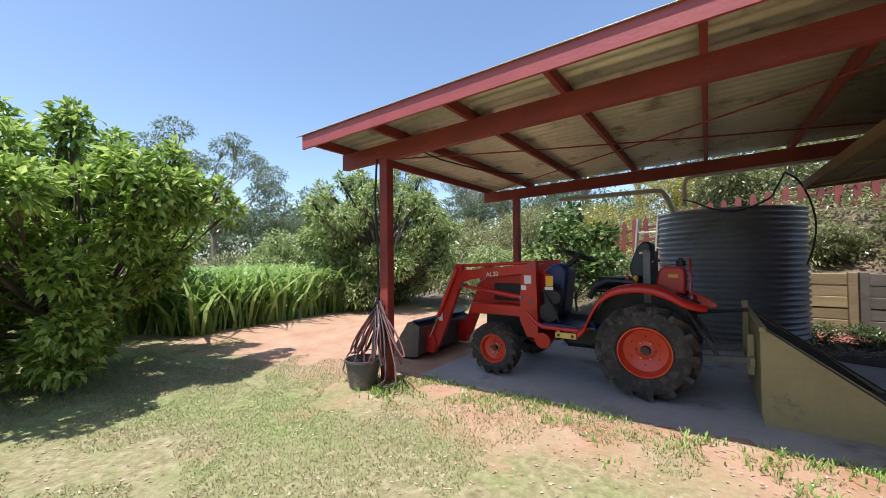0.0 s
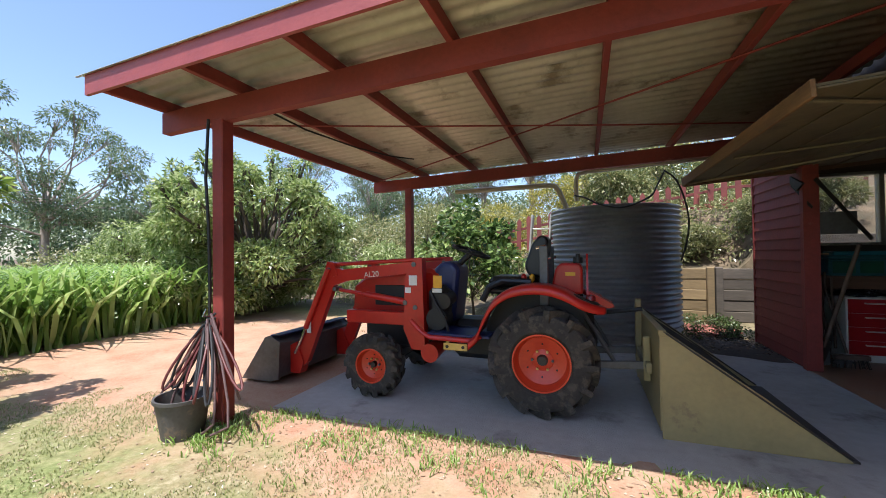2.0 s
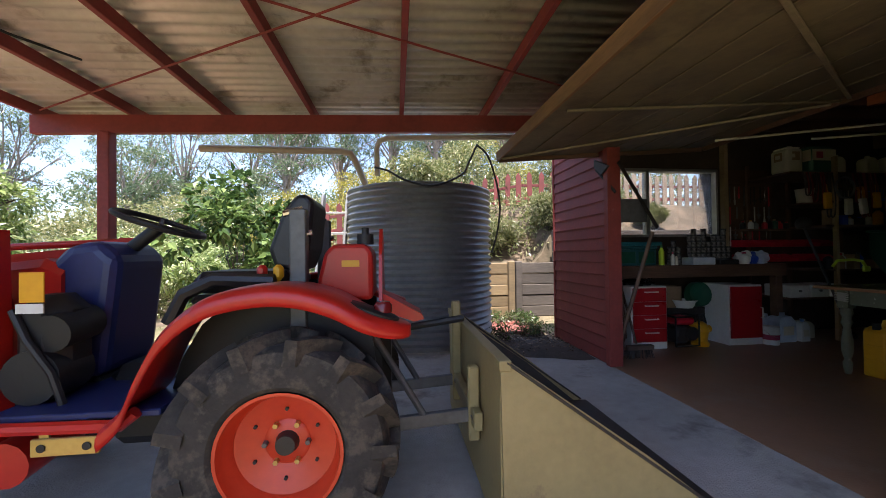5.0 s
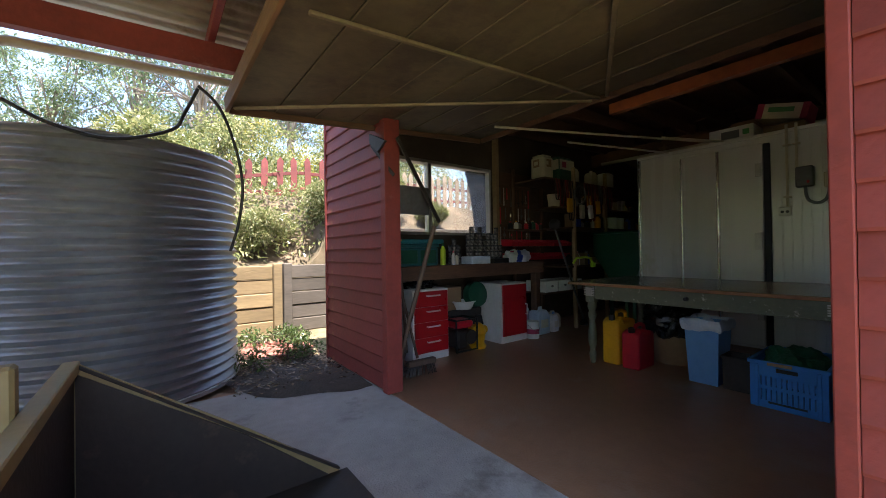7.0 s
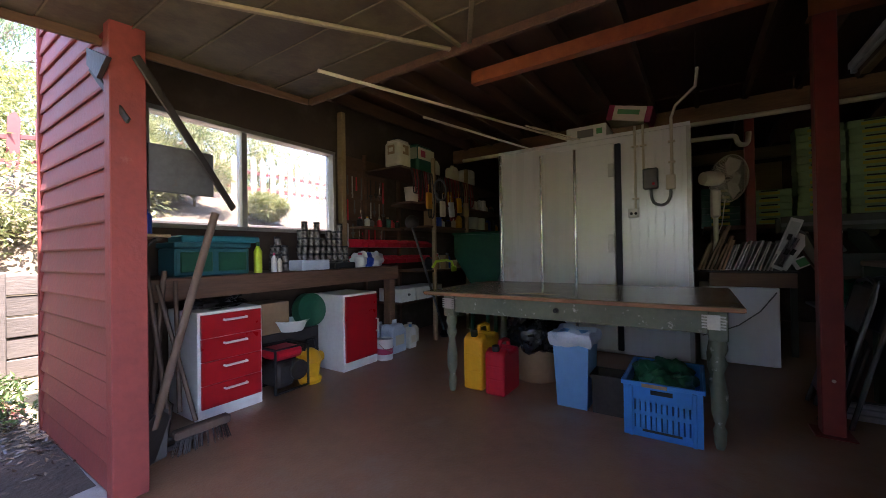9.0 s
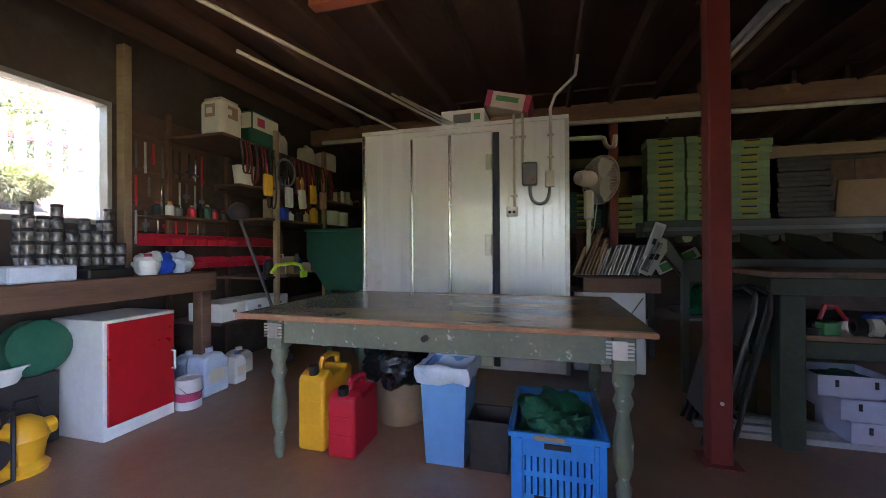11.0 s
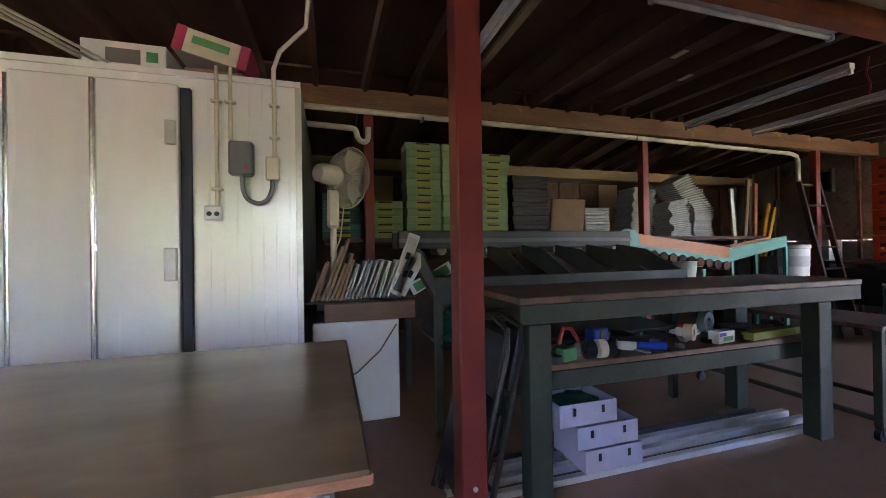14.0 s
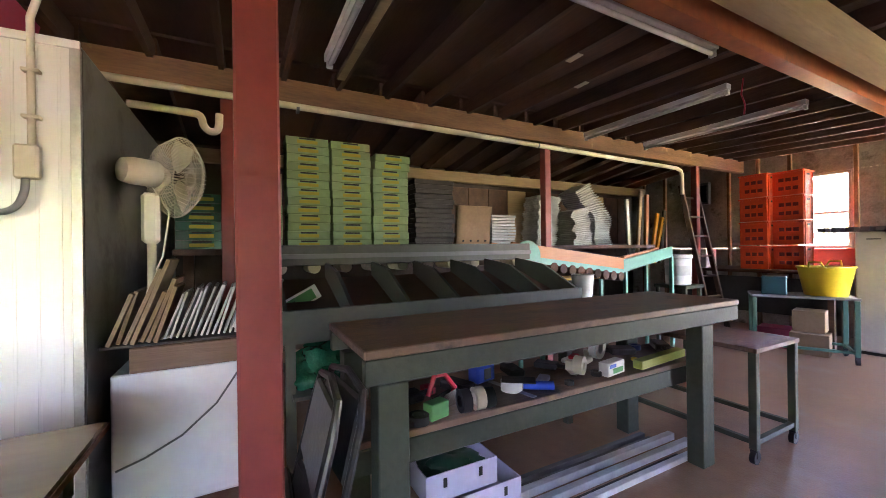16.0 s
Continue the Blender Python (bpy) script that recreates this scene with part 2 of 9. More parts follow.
    def prism(self, outline, axis, a, b, m=None):
        """A flat outline of pairs pushed out along axis (0 x, 1 y, 2 z) from a to b."""
        n = len(outline)

        def put(p, s):
            return ((s, p[0], p[1]), (p[0], s, p[1]), (p[0], p[1], s))[axis]
        v = [put(p, a) for p in outline] + [put(p, b) for p in outline]
        f = [(i, (i + 1) % n, n + (i + 1) % n, n + i) for i in range(n)] + [tuple(range(n))[::-1], tuple(range(n, 2 * n))]
        return self.add(v, f, m)

    def mesh(self, name, material):
        me = bpy.data.meshes.new(name)
        me.from_pydata(self.v, [], self.f)
        bm = bmesh.new()
        bm.from_mesh(me)
        bmesh.ops.recalc_face_normals(bm, faces=bm.faces)
        if self.smooth:
            for face in bm.faces:
                face.smooth = True
            for e in bm.edges:
                if len(e.link_faces) == 2 and e.calc_face_angle(0) > 0.7:
                    e.smooth = False
        bm.to_mesh(me)
        bm.free()
        me.materials.append(material)
        return me


def part(name, shape, material, parent, label=""):
    ob = new(name, shape.mesh(name, material))
    ob.parent = parent
    return tagged(ob, label)


def thing(name, label, category, at=(0, 0, 0), group="", turn=0.0):
    ob = new(name)
    ob.empty_display_size = 0.1
    ob.matrix_basis = pose(*at, 0, 0, turn)
    return tagged(ob, label, category, group)


def solid(name, shape, material, label, category, kind="", group="", at=None):
    """A thing or piece of the setting that is one mesh."""
    ob = new(name, shape.mesh(name, material))
    if at is not None:
        ob.matrix_basis = at
    return tagged(ob, label, category, group, kind)


def quads(name, verts, faces, material):
    me = bpy.data.meshes.new(name)
    me.from_pydata(verts.tolist(), [], faces.tolist())
    me.materials.append(material)
    return me


rng = np.random.default_rng(5)


def leaves(points, normals, length, width, droop=0.3, loose=0.55):
    """One folded leaf at each point: numpy arrays of vertices and triangles."""
    n = len(points)
    d = normals + rng.normal(0, loose, (n, 3)) - np.array((0, 0, droop))
    d /= np.linalg.norm(d, axis=1)[:, None]
    s = np.cross(d, np.array((0, 0, 1.0)) + rng.normal(0, 0.40, (n, 3)))
    s /= np.linalg.norm(s, axis=1)[:, None]
    u = np.cross(s, d)
    ln = (length * rng.uniform(0.6, 1.25, n))[:, None]
    wd = (width * rng.uniform(0.7, 1.2, n))[:, None]
    mid = points + d * ln * 0.45
    v = np.stack([points, mid + s * wd / 2 + u * wd * 0.15, points + d * ln - u * ln * 0.12, mid - s * wd / 2 + u * wd * 0.15], 1).reshape(-1, 3)
    b = np.arange(n)[:, None] * 4
    return v, np.concatenate([b + (0, 1, 2), b + (0, 2, 3)], 1).reshape(-1, 3)


def crown_points(clumps, count):
    """Points and outward directions over a set of (centre, radii) clumps, thick near their skins."""
    vol = np.array([c[1][0] * c[1][1] * c[1][2] for c in clumps]) ** 0.67
    pick = rng.choice(len(clumps), count, p=vol / vol.sum())
    cen = np.array([c[0] for c in clumps])[pick]
    rad = np.array([c[1] for c in clumps])[pick]
    d = rng.normal(0, 1, (count, 3))
    d /= np.linalg.norm(d, axis=1)[:, None]
    d[:, 2] = np.where(rng.random(count) < 0.3, np.abs(d[:, 2]), d[:, 2])
    r = rng.uniform(0.25, 1.0, count) ** 0.4 * rng.uniform(0.85, 1.12, count)
    return cen + d * rad * r[:, None], d


def tree(name, label, at, trunk, clumps, count, length, width, leaf, bark, category="tree", droop=0.3, group="", loose=0.55):
    """A tapered trunk with limbs to each clump, and a crown of single leaves. trunk: (base radius, fork height)."""
    t = thing(name, label, category, at, group)
    r, h = trunk
    s = Shape()
    lean = Vector((random.uniform(-0.1, 0.1) * h, random.uniform(-0.1, 0.1) * h, h))
    s.tube([(0, 0, -0.1), lean * 0.35, lean * 0.7, lean], [r * 1.25, r, r * 0.85, r * 0.7], 10)
    for c, q in clumps:
        c = Vector(c)
        k = random.uniform(0.55, 1.0)
        a = lean * k
        bend = a.lerp(c, 0.5) + Vector((random.uniform(-1, 1), random.uniform(-1, 1), random.uniform(0, 0.8))) * 0.12 * (c - a).length
        s.tube([a, bend, c], [r * 0.34, r * 0.2, r * 0.08], 6)
        for _ in range(3):
            e = c + Vector((random.uniform(-1, 1) * q[0], random.uniform(-1, 1) * q[1], random.uniform(-0.5, 1) * q[2])) * 0.8
            s.tube([bend.lerp(c, 0.6), c.lerp(e, 0.5), e], [r * 0.16, r * 0.1, r * 0.04], 4)
    part("trunk", s, bark, t)
    p, d = crown_points(clumps, count)
    v, f = leaves(p, d, length, width, droop, loose)
    v[:, 2] = np.maximum(v[:, 2], 0.03 - at[2] * 0)
    ob = new("crown", quads("crown", v, f, leaf))
    ob.parent = t
    return t


def clumps_round(radius, height, base, n, size, seed, squash=0.8):
    """Clump centres spread through a rounded crown."""
    g = random.Random(seed)
    out = []
    while len(out) < n:
        x, y, z = (g.uniform(-1, 1) for _ in range(3))
        q = x * x + y * y + z * z
        if 0.25 < q < 1:
            k = g.uniform(0.75, 1.25) * size
            out.append(((x * radius, y * radius, base + (z + 1) / 2 * height), (k, k, k * squash)))
    return out


# ---- ground and slab ----
def ground_height(x, y):
    def ease(a, b, v):
        k = min(max((v - a) / (b - a), 0), 1)
        return k * k * (3 - 2 * k)
    east = ease(-3.0, 0.5, x)
    tier = 0.62 * ease(2.5, 2.9, x)
    rise = east * ((0.95 + tier) * ease(9.25, 9.4, y) + (1.25 - tier) * ease(9.4, 10.9, y)) + (1 - east) * 1.0 * ease(10, 20, y)
    rise += 4.0 * ease(12, 45, y) * ease(-25, 5, x) - 1.6 * ease(-9, -30, x) * (1 - ease(10, 40, y))
    bumps = 0.035 * noise.noise((x * 0.5, y * 0.5, 0)) + 0.012 * noise.noise((x * 2.1, y * 2.1, 3))
    house = x > 1.4 and y < 9.0
    slab = -2.48 < x < 9.5 and 3.75 < y < 7.5
    return -0.05 if house or slab else rise + bumps * (1 if y < 9 else 2) - 0.015


def spread(centre, near, step, far):
    """Grid lines: even near the middle, growing apart outward."""
    a = [centre]
    d = step
    for side in (1, -1):
        p, d = centre, step
        while abs(p - centre) < far:
            if abs(p - centre) > near:
                d *= 1.25
            p += side * d
            a.append(p)
    return sorted(a)


def ground_material():
    m = bpy.data.materials.new("red_soil_and_lawn")
    m.use_nodes = True
    n, l = m.node_tree.nodes, m.node_tree.links
    p = n["Principled BSDF"]
    p.inputs["Roughness"].default_value = 0.95
    tc = n.new("ShaderNodeTexCoord")

    def noise_at(scale, detail=5, rough=0.6):
        k = n.new("ShaderNodeTexNoise")
        k.inputs["Scale"].default_value, k.inputs["Detail"].default_value, k.inputs["Roughness"].default_value = scale, detail, rough
        l.new(tc.outputs["Object"], k.inputs["Vector"])
        return k.outputs[0]

    def ramp(fac, *stops):
        r = n.new("ShaderNodeValToRGB")
        while len(r.color_ramp.elements) < len(stops):
            r.color_ramp.elements.new(0.5)
        for e, (pos, c) in zip(r.color_ramp.elements, stops):
            e.position, e.color = pos, (*c, 1)
        l.new(fac, r.inputs[0])
        return r.outputs[0]

    def mix(fac, a, b):
        k = n.new("ShaderNodeMix")
        k.data_type = "RGBA"
        l.new(fac, k.inputs[0]), l.new(a, k.inputs[6]), l.new(b, k.inputs[7])
        return k.outputs[2]
    def blend(a, b, k):
        q = n.new("ShaderNodeMix")
        q.inputs[0].default_value = k
        l.new(a, q.inputs[2]), l.new(b, q.inputs[3])
        return q.outputs[0]
    soil = ramp(blend(noise_at(2.2, 8, 0.68), noise_at(42, 6, 0.75), 0.38), (0.32, (0.33, 0.13, 0.07)), (0.46, (0.38, 0.22, 0.14)), (0.58, (0.42, 0.285, 0.19)), (0.72, (0.48, 0.37, 0.27)))
    dry = ramp(noise_at(16, 8, 0.7), (0.3, (0.15, 0.13, 0.06)), (0.48, (0.235, 0.205, 0.10)), (0.7, (0.39, 0.34, 0.21)))
    green = ramp(noise_at(18, 8, 0.7), (0.3, (0.09, 0.12, 0.03)), (0.5, (0.19, 0.22, 0.075)), (0.7, (0.34, 0.33, 0.16)))
    worn = ramp(noise_at(1.5, 7, 0.7), (0.59, (0, 0, 0)), (0.71, (1, 1, 1)))
    grass = mix(worn, mix(ramp(noise_at(0.8, 6, 0.65), (0.44, (0, 0, 0)), (0.6, (1, 1, 1))), dry, green), soil)
    # the worn drive runs west of the slab, behind the hose post
    sep = n.new("ShaderNodeSeparateXYZ")
    l.new(tc.outputs["Object"], sep.inputs[0])
    mr = n.new("ShaderNodeMath")
    mr.operation = "MULTIPLY_ADD"
    l.new(sep.outputs[1], mr.inputs[0])
    mr.inputs[1].default_value, mr.inputs[2].default_value = 0.27, -0.66
    patch = n.new("ShaderNodeMath")
    patch.operation = "ADD"
    l.new(mr.outputs[0], patch.inputs[0]), l.new(noise_at(0.9, 5), patch.inputs[1])
    bare = ramp(patch.outputs[0], (0.52, (0, 0, 0)), (0.72, (1, 1, 1)))
    far = n.new("ShaderNodeMapRange")
    far.inputs[1].default_value, far.inputs[2].default_value, far.inputs[3].default_value, far.inputs[4].default_value = 7.2, 8.6, 1.0, 0.0
    l.new(sep.outputs[1], far.inputs[0])
    cut = n.new("ShaderNodeMath")
    cut.operation = "MULTIPLY"
    l.new(bare, cut.inputs[0]), l.new(far.outputs[0], cut.inputs[1])
    scrub = ramp(noise_at(3, 6), (0.3, (0.05, 0.045, 0.026)), (0.5, (0.12, 0.09, 0.055)), (0.7, (0.22, 0.16, 0.10)))
    beyond = n.new("ShaderNodeMapRange")
    beyond.inputs[1].default_value, beyond.inputs[2].default_value = 8.2, 9.6
    l.new(sep.outputs[1], beyond.inputs[0])
    l.new(mix(beyond.outputs[0], mix(cut.outputs[0], grass, soil), scrub), p.inputs["Base Color"])
    b = n.new("ShaderNodeBump")
    b.inputs["Strength"].default_value, b.inputs["Distance"].default_value = 0.5, 0.02
    l.new(noise_at(30, 6, 0.7), b.inputs["Height"]), l.new(b.outputs[0], p.inputs["Normal"])
    return m


GROUND_MAT = ground_material()
gx, gy = spread(-2.0, 9.0, 0.16, 900), spread(4.0, 9.0, 0.16, 900)
g = Shape()
g.v = [(x, y, ground_height(x, y)) for x in gx for y in gy]
ny = len(gy)
g.f = [(i * ny + j, (i + 1) * ny + j, (i + 1) * ny + j + 1, i * ny + j + 1) for i in range(len(gx) - 1) for j in range(ny - 1)]
g.smooth = True
solid("ground", g, GROUND_MAT, "dry patchy lawn over red soil", "ground", "structure")

s = Shape()
n_edge = 40
out = [(-2.62 + i * (2.10 + 2.62) / n_edge, 3.61 + 0.025 * noise.noise((i * 0.6, 1, 0)) + 0.01 * noise.noise((i * 2.3, 4, 0))) for i in range(n_edge + 1)]
out += [(2.10, 7.0), (-0.6, 7.05), (-2.66, 7.0), (-2.60, 5.2)]
s.prism(out, 2, -0.15, 0.0)
solid("carport_slab", s, CONCRETE, "grey concrete carport slab with rough edges", "slab", "structure")
solid("floor", Shape().box((2.104, -4.4, -0.15), (9.1, 7.5, 0.0)), FLOOR_MAT, "brown stained concrete shed floor", "floor", "structure")


# ---- carport ----
def rise(x):
    return 0.03 * (x + 3.4)


carport = thing("carport", "open carport of red painted timber with a corrugated roof", "carport")
RAFTERS = (-3.40, -2.57, -1.72, -0.86, 0.05, 0.95, 1.85)


def sloped(s, x0, x1, y0, y1, z0, z1):
    """A beam along x that follows the roof's fall."""
    s.add([(x, y, z + rise(x)) for x in (x0, x1) for y in (y0, y1) for z in (z0, z1)], [(0, 1, 3, 2), (4, 6, 7, 5), (0, 4, 5, 1), (2, 3, 7, 6), (0, 2, 6, 4), (1, 5, 7, 3)])
    return s


part("beam", sloped(Shape(), -3.44, 2.07, 3.24, 3.31, 2.325, 2.50), RED_PAINT, carport)
part("beam", sloped(Shape(), -3.44, 2.07, 6.68, 6.75, 2.325, 2.50), RED_PAINT, carport)
part("fascia", sloped(Shape(), -3.47, 2.07, 2.72, 2.745, 2.46, 2.605), RED_FASCIA, carport, "red painted fascia board, scuffed to white in spots")
for x in RAFTERS:
    z = 2.50 + rise(x)
    part("rafter", Shape().box((x - 0.022, 2.747, z), (x + 0.022, 6.98, z + 0.095), None, 0.004), RED_PAINT, carport)
for x, y in ((-2.785, 3.275), (-2.80, 6.715)):
    part("post", Shape().box((x - 0.055, y - 0.055, -0.05), (x + 0.055, y + 0.055, 2.43 + rise(x) - 0.09), None, 0.008), RED_PAINT, carport)
s = Shape()
ys = [2.70 + k * 0.0127 for k in range(int((7.02 - 2.70) / 0.0127) + 1)]
for x in (-3.55, 2.08):
    s.v += [(x, y, 2.612 + rise(x) + 0.013 * math.tanh(2.2 * math.sin(2 * math.pi * y / 0.13))) for y in ys]
k = len(ys)
s.f = [(j, j + 1, k + j + 1, k + j) for j in range(k - 1)]
s.smooth = True
roof = part("roof_sheet", s, ZINC_UNDER, carport, "corrugated galvanised roof sheeting, stained underneath")
roof.modifiers.new("thickness", "SOLIDIFY").thickness = 0.003
s = Shape()
s.tube([(-3.3, 3.6, 2.49), (-1.6, 4.4, 2.51), (0.3, 5.3, 2.56), (2.0, 6.1, 2.62)], 0.008, 6)
part("brace_strap", s, RED_PAINT, carport)
part("brace_strap", Shape().tube([(-3.2, 6.5, 2.48), (-0.5, 4.95, 2.54), (2.0, 3.5, 2.62)], 0.008, 6), RED_PAINT, carport)

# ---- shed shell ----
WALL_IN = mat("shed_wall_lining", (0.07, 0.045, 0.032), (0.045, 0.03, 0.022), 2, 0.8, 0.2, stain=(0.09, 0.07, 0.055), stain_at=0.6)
# the foil's dark stain blotches paint shadows into its crinkles
FOIL = mat("silver_foil_insulation", (0.62, 0.59, 0.54), (0.34, 0.31, 0.27), 5, 0.32, 1.0, metal=0.85, bump_scale=9, stain=(0.16, 0.13, 0.10), stain_at=0.6, stain_scale=2.5)
TOP = 3.25
s = Shape()
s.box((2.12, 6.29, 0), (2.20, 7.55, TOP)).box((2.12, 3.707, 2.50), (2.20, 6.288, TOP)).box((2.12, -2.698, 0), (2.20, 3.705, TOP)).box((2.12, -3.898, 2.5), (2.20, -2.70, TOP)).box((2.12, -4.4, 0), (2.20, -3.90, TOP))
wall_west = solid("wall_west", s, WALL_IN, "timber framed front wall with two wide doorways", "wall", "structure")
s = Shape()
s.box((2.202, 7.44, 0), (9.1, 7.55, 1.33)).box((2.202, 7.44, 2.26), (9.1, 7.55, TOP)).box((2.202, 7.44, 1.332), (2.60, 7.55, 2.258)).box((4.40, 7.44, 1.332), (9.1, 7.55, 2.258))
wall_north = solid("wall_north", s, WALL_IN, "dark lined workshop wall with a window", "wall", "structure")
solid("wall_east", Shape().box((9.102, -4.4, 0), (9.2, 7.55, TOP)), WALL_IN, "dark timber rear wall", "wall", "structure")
s = Shape()
s.box((2.202, -4.4, 0), (9.1, -4.3, 1.30)).box((2.202, -4.4, 2.42), (9.1, -4.3, TOP)).box((2.202, -4.4, 1.302), (5.62, -4.3, 2.418)).box((6.25, -4.4, 1.302), (9.1, -4.3, 2.418))
wall_south = solid("wall_south", s, FOIL, "studded wall lined with silver foil", "wall", "structure")


def weatherboards(y0, y1, wall, seed):
    """Overlapping tapered boards on the front wall's outer face, each a piece of its own."""
    pitch = 0.127
    b = Shape()
    prof = [(2.118, 0.0), (2.088, -0.012), (2.084, -0.002), (2.106, 0.150), (2.118, 0.150)]
    b.prism(prof, 1, 0, y1 - y0)
    b2 = Shape()
    b2.v = [(p[0], p[1], p[2]) for p in b.v]
    b2.f = b.f
    me = b2.mesh("weatherboard", RED_BOARD)
    for k in range(int(2.75 / pitch)):
        ob = new("weatherboard", me)
        ob.parent = wall
        ob.matrix_basis = pose(random.uniform(-0.002, 0.001), y0, 0.02 + k * pitch)


weatherboards(6.31, 7.55, wall_west, 1)
weatherboards(-2.70, 3.69, wall_west, 2)
part("corner_trim", Shape().box((2.066, 6.21, 0.0), (2.205, 6.288, 2.5), None, 0.004), RED_PAINT, wall_west)
part("jamb_trim", Shape().box((2.070, 3.692, 0.0), (2.205, 3.74, 2.5), None, 0.004), RED_PAINT, wall_west)
part("corner_trim", Shape().box((2.076, 7.552, 0.0), (2.20, 7.585, 2.75), None, 0.004), RED_PAINT, wall_west)

# ceiling: boards on joists
CEIL = mat("dark_ceiling_board", (0.15, 0.075, 0.045), (0.085, 0.044, 0.028), 2, 0.75, 0.25, stretch=(0.4, 2, 1), stain=(0.22, 0.12, 0.07), stain_at=0.66, stain_scale=1.2)
s = Shape()
s.add([(2.2, -4.4, 2.86), (7.05, -4.4, 3.02), (7.05, 7.55, 3.02), (2.2, 7.55, 2.86), (2.2, -4.4, 2.90), (7.05, -4.4, 3.06), (7.05, 7.55, 3.06), (2.2, 7.55, 2.90)], [(0, 1, 2, 3), (4, 5, 6, 7), (0, 1, 5, 4), (1, 2, 6, 5), (2, 3, 7, 6), (3, 0, 4, 7)])
s.add([(7.06, -4.4, 3.0), (9.2, -4.4, 2.68), (9.2, 7.55, 2.68), (7.06, 7.55, 3.0), (7.06, -4.4, 3.04), (9.2, -4.4, 2.72), (9.2, 7.55, 2.72), (7.06, 7.55, 3.04)], [(0, 1, 2, 3), (4, 5, 6, 7), (0, 1, 5, 4), (1, 2, 6, 5), (2, 3, 7, 6), (3, 0, 4, 7)])
ceiling = solid("ceiling", s, CEIL, "dark boarded shed ceiling", "ceiling", "structure")
s = Shape().box((2.0, -4.6, 3.26), (9.4, 7.7, 3.30))
solid("shed_roof", s, ZINC_UNDER, "corrugated iron shed roof", "roof", "structure")
y = -4.1
while y < 7.4:
    s = Shape()
    s.add([(x, y + d, z + 0.033 * (x - 4.65)) for x in (2.22, 7.0) for d in (-0.02, 0.02) for z in (2.70, 2.84)], [(0, 1, 3, 2), (4, 6, 7, 5), (0, 4, 5, 1), (2, 3, 7, 6), (0, 2, 6, 4), (1, 5, 7, 3)])
    part("joist", s, DARK_WOOD, ceiling)
    s = Shape()
    s.add([(x, y + d, z - 0.15 * (x - 7.1)) for x in (7.08, 9.1) for d in (-0.02, 0.02) for z in (2.87, 2.985)], [(0, 1, 3, 2), (4, 6, 7, 5), (0, 4, 5, 1), (2, 3, 7, 6), (0, 2, 6, 4), (1, 5, 7, 3)])
    part("rafter", s, DARK_WOOD, ceiling)
    y += 0.45

# posts and beams inside
STEEL_RED = mat("red_oxide_steel", (0.27, 0.05, 0.04), (0.19, 0.036, 0.03), 2, 0.45, 0.05, metal=0.1, stain=(0.30, 0.14, 0.08), stain_at=0.72, stain_scale=3)
STEEL_ORANGE = mat("orange_primer_steel", (0.44, 0.13, 0.045), (0.26, 0.07, 0.03), 2, 0.45, 0.08, metal=0.1, stain=(0.20, 0.07, 0.04), stain_at=0.62, stain_scale=3)


def channel(s, p0, p1, w, h, t=0.008):
    """A C section along y or x."""
    (x0, y0, z0), (x1, y1, z1) = p0, p1
    if abs(y1 - y0) > abs(x1 - x0):
        s.box((x0, y0, z0), (x0 + t, y1, z0 + h)).box((x0 + t, y0, z0), (x0 + w, y1, z0 + t)).box((x0 + t, y0, z0 + h - t), (x0 + w, y1, z0 + h))
    else:
        s.box((x0, y0, z0), (x1, y0 + t, z0 + h)).box((x0, y0 + t, z0), (x1, y0 + w, z0 + t)).box((x0, y0 + t, z0 + h - t), (x1, y0 + w, z0 + h))
    return s


post = thing("steel_post", "red painted square steel post bolted to the floor", "post", (4.61, 3.387, 0))
part("shaft", Shape().box((-0.052, -0.052, 0.004), (0.052, 0.052, 2.48), None, 0.006), STEEL_RED, post)
part("base_plate", Shape().box((-0.09, -0.09, 0), (0.09, 0.09, 0.008), None, 0.002), STEEL_RED, post)
part("bolt_cap", Shape().cyl((-0.0525, 0.0, 0.326), (-0.058, 0.0, 0.326), 0.010, n=12), PANEL_WHITE, post, "round white cap")
solid("beam_mid", channel(Shape(), (4.60, -4.29, 2.49), (4.60, 3.45, 2.49), 0.09, 0.2), STEEL_ORANGE, "orange primed steel channel under the joists", "beam", "structure")
solid("beam_door", channel(Shape(), (3.90, 3.5, 2.33), (3.90, 5.38, 2.33), 0.06, 0.09), STEEL_ORANGE, "orange primed steel channel hung over the doorway", "beam", "structure")
BEAM_BROWN = mat("warm_brown_beam", (0.26, 0.135, 0.065), (0.13, 0.066, 0.036), 4, 0.65, 0.35, stretch=(2, 0.25, 2), stain=(0.40, 0.25, 0.12), stain_at=0.68, stain_scale=3)
solid("beam_rear", Shape().box((6.93, -4.29, 2.60), (7.03, 7.43, 2.80), None, 0.005), BEAM_BROWN, "dark timber beam carrying the joists", "beam", "structure")
for y in (3.52, 0.2, -2.9):
    p = thing("rear_post", "red painted steel post under the rear beam", "post", (6.98, y, 0), "rear posts")
    part("shaft", Shape().box((-0.045, -0.045, 0.004), (0.045, 0.045, 2.60), None, 0.005), STEEL_RED, p)
    part("base_plate", Shape().box((-0.08, -0.08, 0), (0.08, 0.08, 0.008)), STEEL_RED, p)

